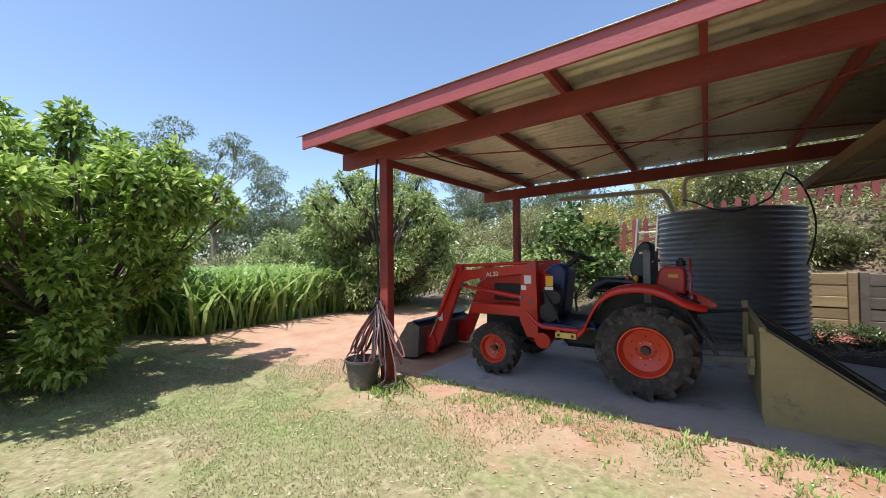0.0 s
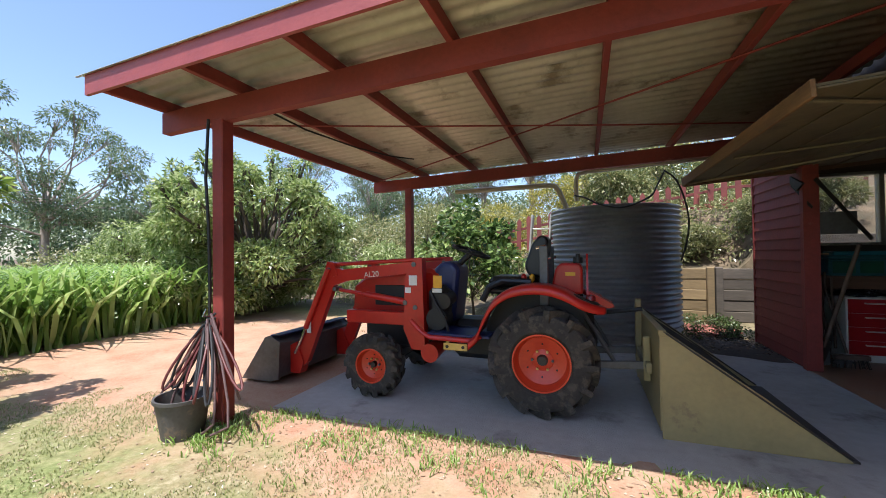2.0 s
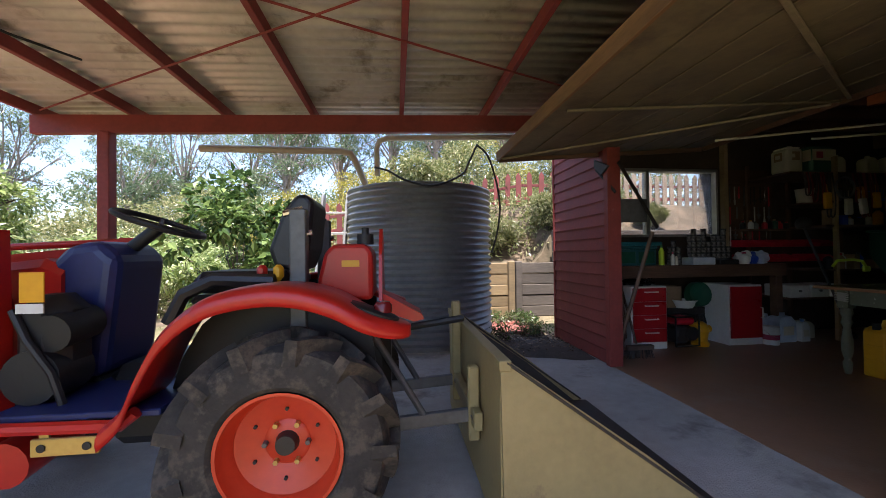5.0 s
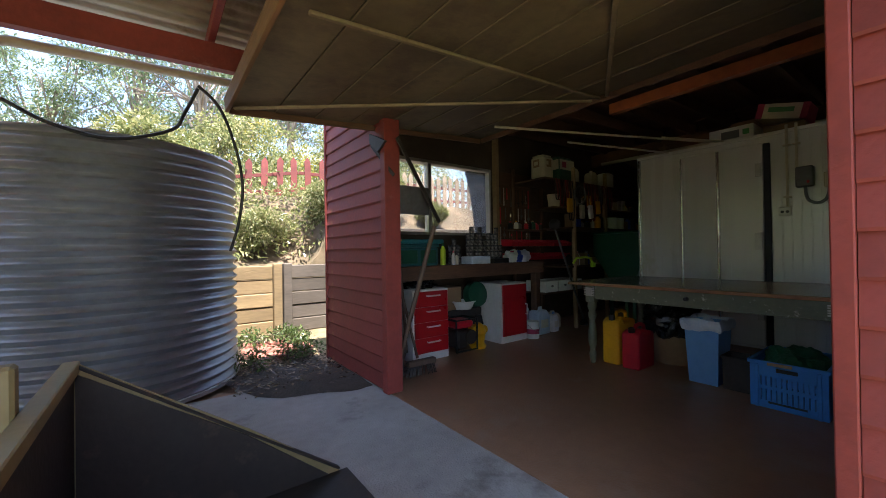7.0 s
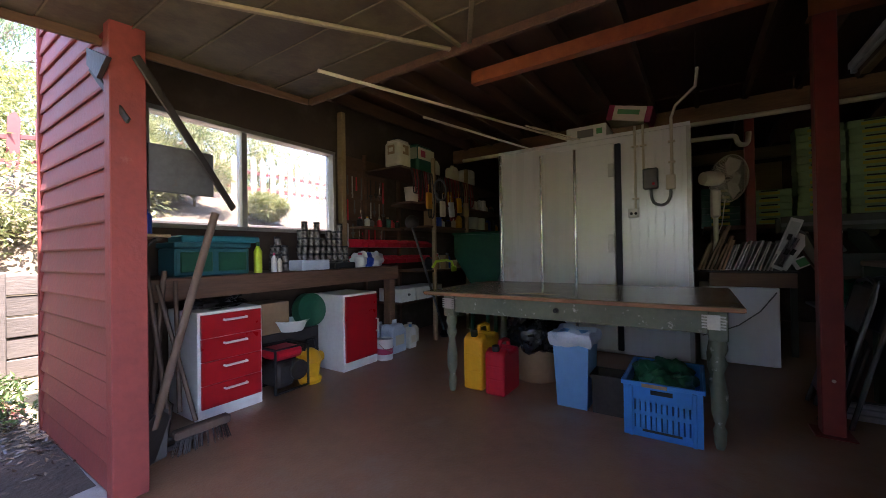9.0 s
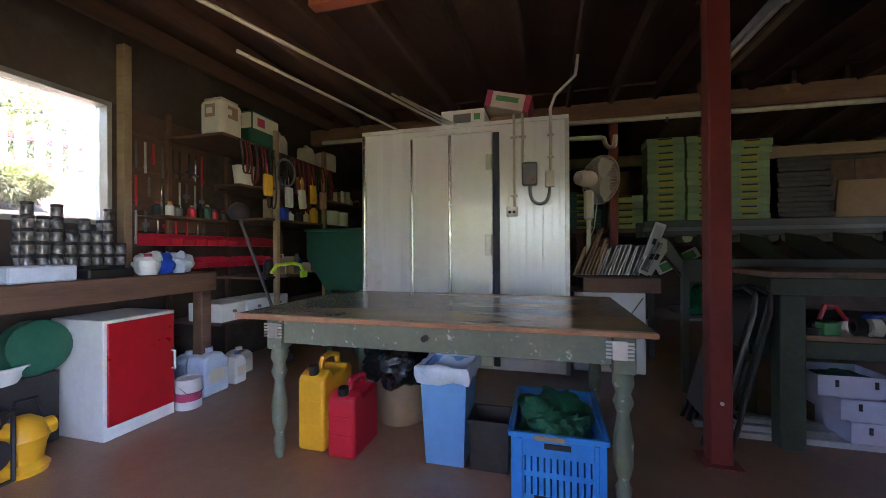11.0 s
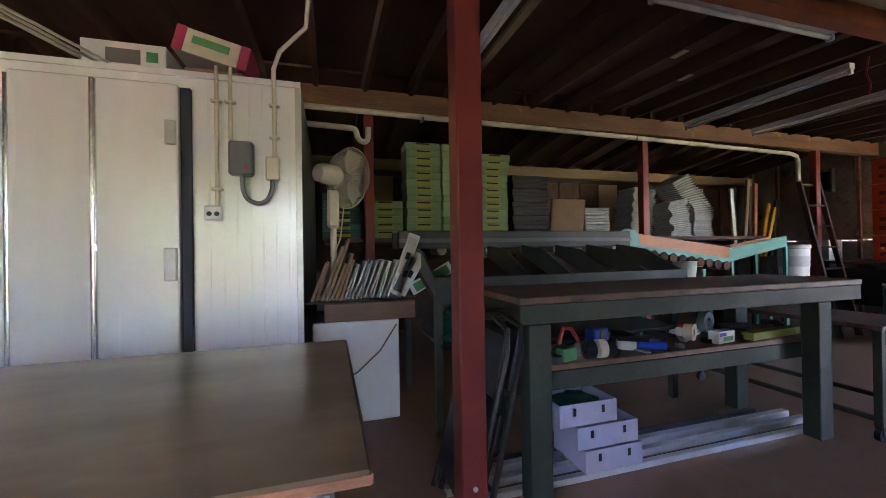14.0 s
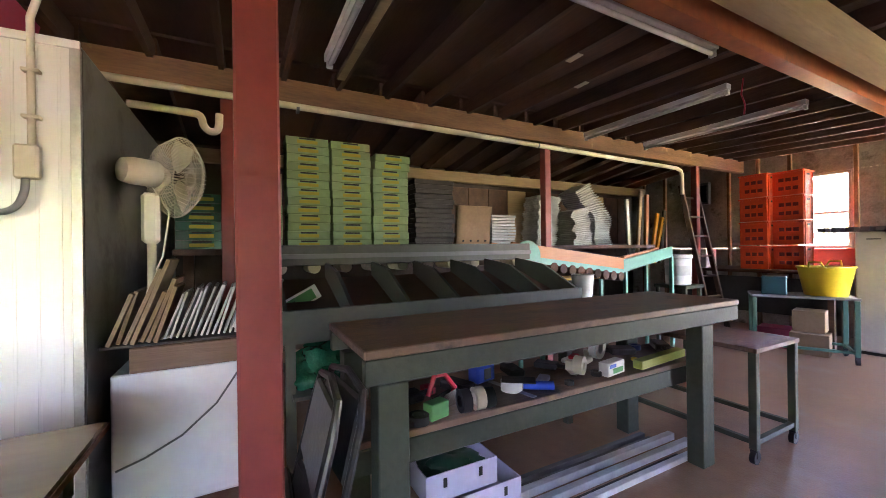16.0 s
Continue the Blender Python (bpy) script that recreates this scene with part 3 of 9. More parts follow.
# tilt-up door panel, open over the doorway
tilt = thing("tilt_door", "timber tilt-up door standing open, aged boards underneath", "door", (1.02, 3.56, 2.11))
TL = Matrix.Rotation(math.atan2(-0.17, 2.42), 4, "Y")
W, D = 6.42 - 3.56, 2.27
part("panel", Shape().box((0, 0, 0.008), (D, W, 0.022), TL), PLY_UNDER, tilt)
for k in range(8):
    x0, x1 = k * D / 8 + 0.003, (k + 1) * D / 8 - 0.003
    part("board", Shape().box((x0, 0.002, -0.006 - 0.003 * (k % 3)), (x1, W - 0.002, 0.007), TL, 0.002), PLY_UNDER, tilt)
    if k:
        part("joint_strip", Shape().box((x0 - 0.006, 0.03, -0.016), (x0 + 0.001, W - 0.03, -0.0125), TL), STRIP_DULL, tilt)
part("edge_strip", Shape().box((-0.025, -0.004, -0.045), (-0.001, W + 0.004, 0.05), TL, 0.003), RUSTY_EDGE, tilt)
part("edge_strip", Shape().box((0.0, W + 0.002, -0.05), (D, W + 0.022, 0.04), TL, 0.003), DARK_WOOD, tilt)
part("edge_strip", Shape().box((D + 0.001, 0.0, -0.05), (D + 0.03, W, 0.04), TL, 0.003), DARK_WOOD, tilt)
for a, b in (((0.02, W - 0.05), (D - 0.02, 1.60)), ((0.02, 0.12), (D - 0.02, 1.48)), ((0.1, 1.52), (D - 0.02, 1.54))):
    part("brace", Shape().bar(TL @ Vector((*a, -0.03)), TL @ Vector((*b, -0.03)), 0.026, 0.018), BATTEN if b[1] > 1.58 else STRIP_DULL, tilt)

# ---- north window ----
ALU = mat("window_aluminium", (0.55, 0.54, 0.5), (0.42, 0.41, 0.38), 8, 0.4, metal=0.7)
win = tagged(thing("window_1", "wide aluminium sliding window with dusty glass", "window", (2.60, 7.44, 1.33)), kind="structure")
for lo, hi in (((0, -0.02, 0), (1.8, 0.11, 0.035)), ((0, -0.02, 0.89), (1.8, 0.11, 0.928)), ((0, -0.018, 0.036), (0.035, 0.11, 0.889)), ((1.765, -0.018, 0.036), (1.8, 0.11, 0.889)), ((0.74, 0.0, 0.036), (0.79, 0.09, 0.889))):
    part("window_frame", Shape().box(lo, hi, None, 0.003), ALU, win)
for x0, x1, y in ((0.036, 0.739, 0.035), (0.791, 1.764, 0.06)):
    pane = part("pane", Shape().box((x0, y, 0.037), (x1, y + 0.004, 0.888)), GLASS, win)
    pane.visible_shadow = False
win2 = tagged(thing("window_2", "aluminium framed window in the foil lined wall", "window", (5.62, -4.4, 1.30)), kind="structure")
for lo, hi in (((0, -0.01, 0), (0.63, 0.11, 0.035)), ((0, -0.01, 1.08), (0.63, 0.11, 1.118)), ((0, -0.008, 0.036), (0.035, 0.11, 1.079)), ((0.595, -0.008, 0.036), (0.63, 0.11, 1.079)), ((0.036, 0.0, 0.5), (0.594, 0.09, 0.54))):
    part("window_frame", Shape().box(lo, hi, None, 0.003), ALU, win2)
pane = part("pane", Shape().box((0.036, 0.03, 0.037), (0.594, 0.034, 1.078)), GLASS, win2)
pane.visible_shadow = False


# ---- water tank ----
tank = thing("water_tank", "large corrugated galvanised rainwater tank", "water tank", (0.30, 7.90, 0.0))
prof = [(0.952 + 0.018 * math.sin(2 * math.pi * k / 8), 0.02 + k * 0.0100) for k in range(int(1.94 / 0.0100))]
part("wall", Shape().lathe(prof, None, 72), TANK_MAT, tank)
part("lid", Shape().lathe([(0.965, 1.945), (0.962, 1.962), (0.945, 1.966), (0.93, 1.945), (0.0, 1.955)], None, 48), TANK_MAT, tank)
part("base", Shape().lathe([(0.0, 0.0), (0.985, 0.0), (0.985, 0.03), (0.94, 0.04)], None, 48), CONCRETE, tank)

# ---- cool room ----
cool = thing("cool_room", "white insulated panel cool room with a sliding door", "cool room", (5.81, 4.07, 0))
part("body", Shape().box((0.0, 0, 0.02), (2.7, 1.985, 2.317), None, 0.006), PANEL_WHITE, cool)

# ---- green table ----
GREEN_PAINT = mat("chipped_sage_paint", (0.16, 0.17, 0.115), (0.11, 0.125, 0.085), 4, 0.5, 0.2, stain=(0.5, 0.48, 0.42), stain_at=0.655, stain_scale=22)
TABLE_TOP = mat("worn_varnished_timber", (0.30, 0.21, 0.12), (0.20, 0.135, 0.078), 1.6, 0.27, 0.03, stretch=(2.0, 0.6, 1), fine=0.2, stain=(0.17, 0.115, 0.068), stain_at=0.66, stain_scale=3)
TABLE_EDGE = mat("bare_worn_timber_edge", (0.46, 0.20, 0.09), (0.22, 0.10, 0.055), 5, 0.6, 0.2, stretch=(1, 1, 3))
for node in TABLE_TOP.node_tree.nodes:
    if node.type == "MAP_RANGE":
        node.inputs[3].default_value, node.inputs[4].default_value = 0.20, 0.30
table = thing("farm_table", "long old table, worn varnished top on chipped green turned legs", "table", (3.97, 3.83, 0))
part("tabletop", Shape().box((0, 0, 0.765), (1.2, 2.06, 0.795), None, 0.006), TABLE_TOP, table)
part("worn_edge", Shape().box((-0.004, 0.0, 0.768), (-0.0005, 2.06, 0.789), None, 0.001), TABLE_EDGE, table)
part("worn_edge", Shape().box((0.0, -0.004, 0.768), (1.2, -0.0005, 0.789), None, 0.001), TABLE_EDGE, table)
for x in (0.05, 1.05):
    for y in (0.12, 1.86):
        leg = Shape().box((x, y - 0.05, 0.60), (x + 0.09, y + 0.04, 0.764), None, 0.004)
        leg.lathe([(0.02, 0), (0.028, 0.03), (0.034, 0.1), (0.022, 0.13), (0.04, 0.2), (0.042, 0.3), (0.03, 0.38), (0.024, 0.42), (0.043, 0.47), (0.03, 0.51), (0.045, 0.55), (0.04, 0.60)], Matrix.Translation((x + 0.045, y - 0.005, 0)), 14)
        part("leg", leg, GREEN_PAINT, table)
part("apron", Shape().box((0.06, 0.165, 0.635), (0.085, 1.80, 0.764), None, 0.002), GREEN_PAINT, table)
part("apron", Shape().box((1.10, 0.165, 0.635), (1.125, 1.80, 0.764), None, 0.002), GREEN_PAINT, table)
part("apron", Shape().box((0.145, 0.09, 0.635), (1.045, 0.11, 0.764), None, 0.002), GREEN_PAINT, table)
part("apron", Shape().box((0.145, 1.85, 0.635), (1.045, 1.87, 0.764), None, 0.002), GREEN_PAINT, table)

# ---- packing bench ----
BENCH_GREEN = mat("dark_green_bench_paint", (0.066, 0.080, 0.054), (0.040, 0.049, 0.034), 3, 0.6, 0.25, stain=(0.12, 0.09, 0.07), stain_at=0.7, stain_scale=4)
BENCH_TOP = mat("worn_bench_top", (0.30, 0.17, 0.11), (0.12, 0.075, 0.052), 2.5, 0.5, 0.3, stretch=(2, 0.4, 1), stain=(0.07, 0.055, 0.045), stain_at=0.62, stain_scale=3)
bench = thing("packing_bench", "heavy dark green timber packing bench with a lower shelf", "workbench", (4.82, 0.55, 0))
part("top", Shape().box((0, 0, 0.965), (0.62, 2.5, 1.0), None, 0.005), BENCH_TOP, bench)
part("front_rail", Shape().box((0.005, 0.004, 0.87), (0.045, 2.496, 0.963), None, 0.004), BENCH_GREEN, bench)
part("back_rail", Shape().box((0.575, 0.004, 0.87), (0.615, 2.496, 0.963), None, 0.004), BENCH_GREEN, bench)
for x in (0.004, 0.515):
    for y in (0.30, 2.33):
        part("leg", Shape().box((x, y, 0), (x + 0.1, y + 0.12, 0.868), None, 0.005), BENCH_GREEN, bench)
part("shelf", Shape().box((0.108, 0.13, 0.60), (0.512, 2.5, 0.63), None, 0.004), BENCH_TOP, bench)
part("shelf_rail", Shape().box((0.106, 0.13, 0.50), (0.146, 2.54, 0.598), None, 0.004), BENCH_GREEN, bench)

# ---- tractor ----
TR_RED = mat("orange_red_tractor_paint", (0.52, 0.020, 0.011), (0.40, 0.014, 0.009), 3, 0.32, 0.03, stain=(0.34, 0.05, 0.028), stain_at=0.7, stain_scale=4)
RIM_RED = mat("orange_wheel_paint", (0.62, 0.06, 0.018), (0.52, 0.042, 0.015), 4, 0.35, 0.02)
RUBBER = mat("dusty_rubber", (0.052, 0.045, 0.037), (0.022, 0.019, 0.017), 5, 0.85, 0.3, stain=(0.085, 0.068, 0.052), stain_at=0.55, stain_scale=13)
BLACK = mat("black_plastic", (0.014, 0.014, 0.015), (0.008, 0.008, 0.009), 5, 0.55, 0.1)
SEAT = mat("black_vinyl", (0.016, 0.016, 0.019), (0.010, 0.010, 0.012), 6, 0.42, 0.1)
BLUE_DARK = mat("dark_blue_paint", (0.02, 0.03, 0.12), (0.014, 0.02, 0.08), 4, 0.4)
GREY_STEEL = mat("scraped_grey_steel", (0.15, 0.15, 0.15), (0.09, 0.088, 0.085), 4, 0.5, 0.1, metal=0.5, stain=(0.16, 0.10, 0.07), stain_at=0.66, stain_scale=5)
CHROME = mat("chrome", (0.75, 0.74, 0.72), (0.65, 0.64, 0.62), 9, 0.18, metal=1.0)
KHAKI = mat("faded_khaki_paint", (0.34, 0.27, 0.12), (0.25, 0.20, 0.09), 3, 0.55, 0.1, stain=(0.17, 0.12, 0.07), stain_at=0.68, stain_scale=4)
WHITE = mat("white_enamel", (0.74, 0.73, 0.70), (0.62, 0.61, 0.58), 3, 0.4, 0.03)
YELLOW = mat("yellow_plastic", (0.80, 0.40, 0.012), (0.68, 0.32, 0.010), 4, 0.42, 0.03)
RED_LENS = mat("dark_red_lens", (0.20, 0.015, 0.015), (0.14, 0.01, 0.01), 4, 0.12)
AMBER = mat("amber_lens", (0.85, 0.30, 0.02), (0.75, 0.25, 0.02), 4, 0.2)


OLD_HUB = mat("greasy_black_hub", (0.03, 0.028, 0.026), (0.018, 0.017, 0.016), 6, 0.45)
NUT_YELLOW = mat("yellow_zinc_bolt", (0.55, 0.40, 0.14), (0.42, 0.30, 0.10), 6, 0.35, metal=0.7)


def partw(name, shape, material, parent, label=""):
    """A part whose shape is given in the place's own coordinates."""
    o = parent.location
    shape.v = [(p[0] - o[0], p[1] - o[1], p[2] - o[2]) for p in shape.v]
    return part(name, shape, material, parent, label)


tractor = thing("tractor", "small orange red farm tractor with a front loader", "tractor", (-1.2, 4.65, 0))


def wheel(x, y, side, r, width, rim_r, lugs, hub):
    """A tractor wheel about the y axis; side -1 faces the lawn."""
    rot = Matrix.Translation((x, y, r)) @ Matrix.Rotation(radians(90), 4, "X")
    w = width / 2
    tyre = Shape().lathe([(rim_r, -w * 0.8), (rim_r + 0.02, -w * 0.93), ((r + rim_r) / 2, -w * 0.96), (r * 0.85, -w * 0.84), (r * 0.885, -w * 0.6), (r * 0.90, 0), (r * 0.885, w * 0.6), (r * 0.85, w * 0.84), ((r + rim_r) / 2, w * 0.96), (rim_r + 0.02, w * 0.95), (rim_r, w * 0.8)], rot, 48)
    lug = Shape()
    for k in range(lugs):
        for s in (-1, 1):
            a0 = 2 * math.pi * (k + (0.25 if s > 0 else -0.25)) / lugs
            pts = []
            for q in range(5):
                u = q / 4
                a = a0 + u * 0.75 * 2 * math.pi / lugs
                z = s * w * (0.05 + 0.98 * u)
                ro, ri = r * (1.0 - 0.035 * u * u), r * (0.87 - 0.12 * u)
                da = 0.05 * 0.43 / r * (1 + 0.45 * u)
                pts += [((ri * math.cos(a - da)), ri * math.sin(a - da), z), (ro * math.cos(a - da * 0.7), ro * math.sin(a - da * 0.7), z), (ro * math.cos(a + da * 0.7), ro * math.sin(a + da * 0.7), z), (ri * math.cos(a + da), ri * math.sin(a + da), z)]
            f = [(4 * q + i, 4 * q + (i + 1) % 4, 4 * q + 4 + (i + 1) % 4, 4 * q + 4 + i) for q in range(4) for i in range(4)] + [(0, 1, 2, 3), (16, 17, 18, 19)]
            lug.add(pts, f, rot)
    wh = partw("wheel", tyre, RUBBER, tractor, "ribbed black tyre on an orange rim")
    o = tractor.location
    rim = Shape().lathe([(rim_r, -w * 0.9), (rim_r - 0.012, -w * 0.9), (rim_r - 0.02, -w * 0.55), (rim_r * 0.86, -w * 0.45), (rim_r * 0.82, -w * 0.2), (hub * 1.9, w * 0.05), (hub * 1.7, 0.0), (0.001, 0.0)], Matrix.Translation((x, y, r)) @ Matrix.Rotation(radians(90 if side < 0 else -90), 4, "X") @ Matrix.Scale(-1, 4, (0, 0, 1)), 40)
    rim.v = [(p[0] - o[0], p[1] - o[1], p[2] - o[2]) for p in rim.v]
    part("rim", rim, RIM_RED, wh, "orange painted steel rim")
    lug.v = [(p[0] - o[0], p[1] - o[1], p[2] - o[2]) for p in lug.v]
    part("tread", lug, RUBBER, wh)
    h = Shape().cyl((x - o[0], y - o[1], r), (x - o[0], y + side * 0.035 - o[1], r), hub, hub * 0.8, 16)
    part("hub", h, OLD_HUB, wh)
    for k in range(6):
        a = 2 * math.pi * k / 6
        bx, bz = x + hub * 1.75 * math.cos(a) - o[0], r + hub * 1.75 * math.sin(a)
        part("wheel_nut", Shape().cyl((bx, y - o[1], bz), (bx, y + side * 0.022 - o[1], bz), 0.012, 0.010, 6), NUT_YELLOW if k % 3 else GREY_STEEL, wh)
        bx, bz = x + hub * 2.9 * math.cos(a + 0.5) - o[0], r + hub * 2.9 * math.sin(a + 0.5)
        part("rim_hole", Shape().cyl((bx, y + side * 0.002 - o[1], bz), (bx, y + side * (0.012 if r < 0.4 else 0.018) - o[1], bz), hub * 0.16, n=6), BLACK, wh)


wheel(-0.44, 4.18, -1, 0.43, 0.25, 0.225, 13, 0.045)
wheel(-0.44, 5.12, 1, 0.43, 0.25, 0.225, 13, 0.045)
wheel(-1.93, 4.12, -1, 0.285, 0.17, 0.155, 14, 0.03)
wheel(-1.93, 5.18, 1, 0.285, 0.17, 0.155, 14, 0.03)


def fender(y0, y1):
    """A bent mudguard over a rear wheel, with a skirt on its outer side."""
    arc = [(-1.02, 0.55), (-0.95, 0.62), (-0.90, 0.74), (-0.82, 0.88), (-0.70, 0.975), (-0.55, 1.015), (-0.40, 1.015), (-0.26, 0.975), (-0.14, 0.91), (-0.04, 0.872), (0.035, 0.852)]
    fine_arc = []
    for i in range(len(arc) - 1):
        a, b, c, d = (Vector(arc[min(max(i + q, 0), len(arc) - 1)]) for q in (-1, 0, 1, 2))
        for k in range(8):
            u = k / 8
            fine_arc.append(0.5 * (2 * b + (c - a) * u + (2 * a - 5 * b + 4 * c - d) * u * u + (3 * b - a - 3 * c + d) * u ** 3))
    arc = [(p.x, p.y) for p in fine_arc] + [arc[-1]]
    s = Shape()
    side = 1 if y1 > y0 else -1
    rows = ((0.0, -0.06), (-0.006, -0.035), (-0.004, -0.012), (0.012, 0.006), (0.045, 0.016), (0.12, 0.018), (abs(y1 - y0), 0.012))
    for w, d in rows:
        for x, z in arc:
            nose = 1 - math.sqrt(max(0.0, 1 - min(1.0, max(0.0, (x + 0.25) / 0.2855)) ** 2))
            s.v.append((x, y0 + side * (w * (1 - nose) + 0.13 * nose), z + d * (1 - 0.5 * nose)))
    n = len(arc)
    s.f = [(r * n + i, r * n + i + 1, (r + 1) * n + i + 1, (r + 1) * n + i) for r in range(len(rows) - 1) for i in range(n - 1)]
    s.smooth = True
    return s


for y0, y1 in ((4.06, 4.36), (5.24, 4.94)):
    fo = partw("fender", fender(y0, y1), TR_RED, tractor)
    fo.modifiers.new("thickness", "SOLIDIFY").thickness = 0.006
for y in (4.345, 4.945):
    partw("fender_inner", Shape().prism([(-0.95, 0.55), (-0.90, 0.72), (-0.82, 0.86), (-0.70, 0.96), (-0.55, 1.0), (-0.40, 1.0), (-0.26, 0.96), (-0.14, 0.89), (-0.1, 0.55)], 1, y, y + 0.012), BLACK, tractor)
partw("tail_light_bezel", Shape().lathe([(0.001, 0.014), (0.062, 0.014), (0.07, 0.008), (0.07, -0.05), (0.001, -0.05)], Matrix.Translation((-0.125, 4.185, 0.918)) @ Matrix.Rotation(radians(20), 4, "Y") @ Matrix.Diagonal((1.7, 1, 1, 1)), 28), BLACK, tractor)
partw("tail_light", Shape().lathe([(0.036, 0), (0.036, 0.028), (0.026, 0.042), (0, 0.046)], Matrix.Translation((-0.075, 4.185, 0.912)), 20), RED_LENS, tractor)
# hood, engine, chassis
hood = Shape()
sect = [(-2.30, 0.62), (-2.36, 0.72), (-2.34, 0.98), (-2.22, 1.06), (-1.50, 1.14), (-1.42, 1.10), (-1.42, 0.62)]
for yy, k in ((4.44, 0.93), (4.47, 1.0), (4.83, 1.0), (4.86, 0.93)):
    hood.v += [(x, yy, 0.62 + (z - 0.62) * k) for x, z in sect]
n = len(sect)
hood.f = [(r * n + i, r * n + (i + 1) % n, (r + 1) * n + (i + 1) % n, (r + 1) * n + i) for r in range(3) for i in range(n)] + [tuple(range(n)), tuple(range(3 * n, 4 * n))]
partw("hood", hood, TR_RED, tractor)
partw("hood_vent", Shape().box((-2.1, 4.425, 0.78), (-1.6, 4.445, 0.98), None, 0.006), BLACK, tractor)
partw("engine", Shape().box((-2.25, 4.48, 0.36), (-1.3, 4.82, 0.62), None, 0.03), BLACK, tractor)
partw("front_axle", Shape().box((-2.0, 4.2, 0.24), (-1.86, 5.1, 0.34), None, 0.02), GREY_STEEL, tractor)
partw("gearbox", Shape().box((-1.3, 4.50, 0.30), (-0.25, 4.80, 0.66), None, 0.05), BLACK, tractor)
partw("rear_axle", Shape().cyl((-0.44, 4.28, 0.43), (-0.44, 5.02, 0.43), 0.09, n=16), BLACK, tractor)
dash = partw("dash", Shape().prism([(-1.48, 0.62), (-1.50, 1.12), (-1.42, 1.20), (-1.30, 1.22), (-1.22, 1.14), (-1.28, 0.62)], 1, 4.46, 4.84), BLUE_DARK, tractor, "dark blue instrument cowl")
dm = dash.modifiers.new("round", "BEVEL")
dm.width, dm.segments = 0.05, 3
partw("firewall", Shape().box((-1.46, 4.24, 0.60), (-1.27, 4.455, 1.0), None, 0.06).cyl((-1.36, 4.23, 0.70), (-1.36, 4.40, 0.70), 0.10, n=20).cyl((-1.30, 4.24, 0.86), (-1.30, 4.42, 0.88), 0.07, n=18).tube([(-1.42, 4.235, 0.95), (-1.36, 4.22, 0.84), (-1.28, 4.22, 0.72), (-1.25, 4.23, 0.60)], 0.014, 8), BLACK, tractor)
partw("floor_step", Shape().box((-1.42, 4.13, 0.575), (-0.86, 5.17, 0.60), None, 0.005), BLUE_DARK, tractor)
partw("step_edge", Shape().tube([(-1.56, 4.12, 0.70), (-1.45, 4.115, 0.60), (-1.38, 4.115, 0.565), (-0.98, 4.115, 0.555), (-0.93, 4.115, 0.60)], 0.022, 8), TR_RED, tractor)
partw("step_bracket", Shape().box((-1.25, 4.10, 0.47), (-1.04, 4.115, 0.53), None, 0.003).box((-1.23, 4.11, 0.53), (-1.20, 4.12, 0.56)), NUT_YELLOW, tractor)
for bx in (-1.215, -1.075):
    partw("bracket_hole", Shape().cyl((bx, 4.0985, 0.50), (bx, 4.0965, 0.50), 0.014, n=12), BLACK, tractor)
partw("red_housing", Shape().cyl((-1.42, 4.2, 0.40), (-1.42, 4.5, 0.42), 0.085, 0.07, 14), TR_RED, tractor)
partw("wheel_column", Shape().cyl((-1.32, 4.65, 1.15), (-1.155, 4.65, 1.285), 0.03, n=10), BLACK, tractor)
ring = Shape().lathe([(0.185 + 0.015 * math.cos(a), 0.014 * math.sin(a)) for a in (2 * math.pi * k / 8 for k in range(8))], Matrix.Translation((-1.15, 4.65, 1.30)) @ Matrix.Rotation(radians(20), 4, "Y"), 32, True)
for k in range(3):
    a = 2 * math.pi * k / 3
    p = Matrix.Translation((-1.15, 4.65, 1.29)) @ Matrix.Rotation(radians(20), 4, "Y")
    ring.tube([p @ Vector((0, 0, 0)), p @ Vector((0.17 * math.cos(a), 0.17 * math.sin(a), 0.01))], 0.011, 6)
partw("steering_wheel", ring, BLACK, tractor, "thin black steering wheel")
cush = Shape().box((-0.95, 4.50, 0.97), (-0.50, 4.92, 1.07), None, 0.04)
cush.box((-0.95, 4.50, 0.91), (-0.50, 4.92, 0.965), None, 0.02)
partw("seat", cush, SEAT, tractor)
br = Shape().prism([(-0.60, 1.08), (-0.63, 1.17), (-0.56, 1.36), (-0.50, 1.435), (-0.45, 1.44), (-0.415, 1.40), (-0.44, 1.17), (-0.48, 1.06)], 1, 4.56, 4.92)
bo = partw("seat_back", br, SEAT, tractor)
bv = bo.modifiers.new("round", "BEVEL")
bv.width, bv.segments = 0.025, 3
for yy in (4.36, 4.94):
    partw("roll_bar_stub", Shape().box((-0.47, yy - 0.03, 0.62), (-0.40, yy + 0.03, 1.34), None, 0.006), GREY_STEEL, tractor)
    partw("pin", Shape().cyl((-0.50, yy, 1.32), (-0.42, yy, 1.34), 0.014, n=8), CHROME, tractor)
    partw("pin", Shape().cyl((-0.46, yy, 1.22), (-0.38, yy, 1.24), 0.014, n=8), CHROME, tractor)
partw("armrest", Shape().tube([(-0.98, 4.40, 0.86), (-0.92, 4.40, 0.98), (-0.80, 4.40, 1.04), (-0.55, 4.40, 1.03)], 0.03, 8), SEAT, tractor)
for x, m in ((-0.64, TR_RED), (-0.57, YELLOW)):
    partw("lever_knob", Shape().box((x, 4.43, 1.03), (x + 0.045, 4.47, 1.10), None, 0.015).cyl((x + 0.022, 4.45, 0.95), (x + 0.022, 4.45, 1.04), 0.008, n=6), m, tractor)
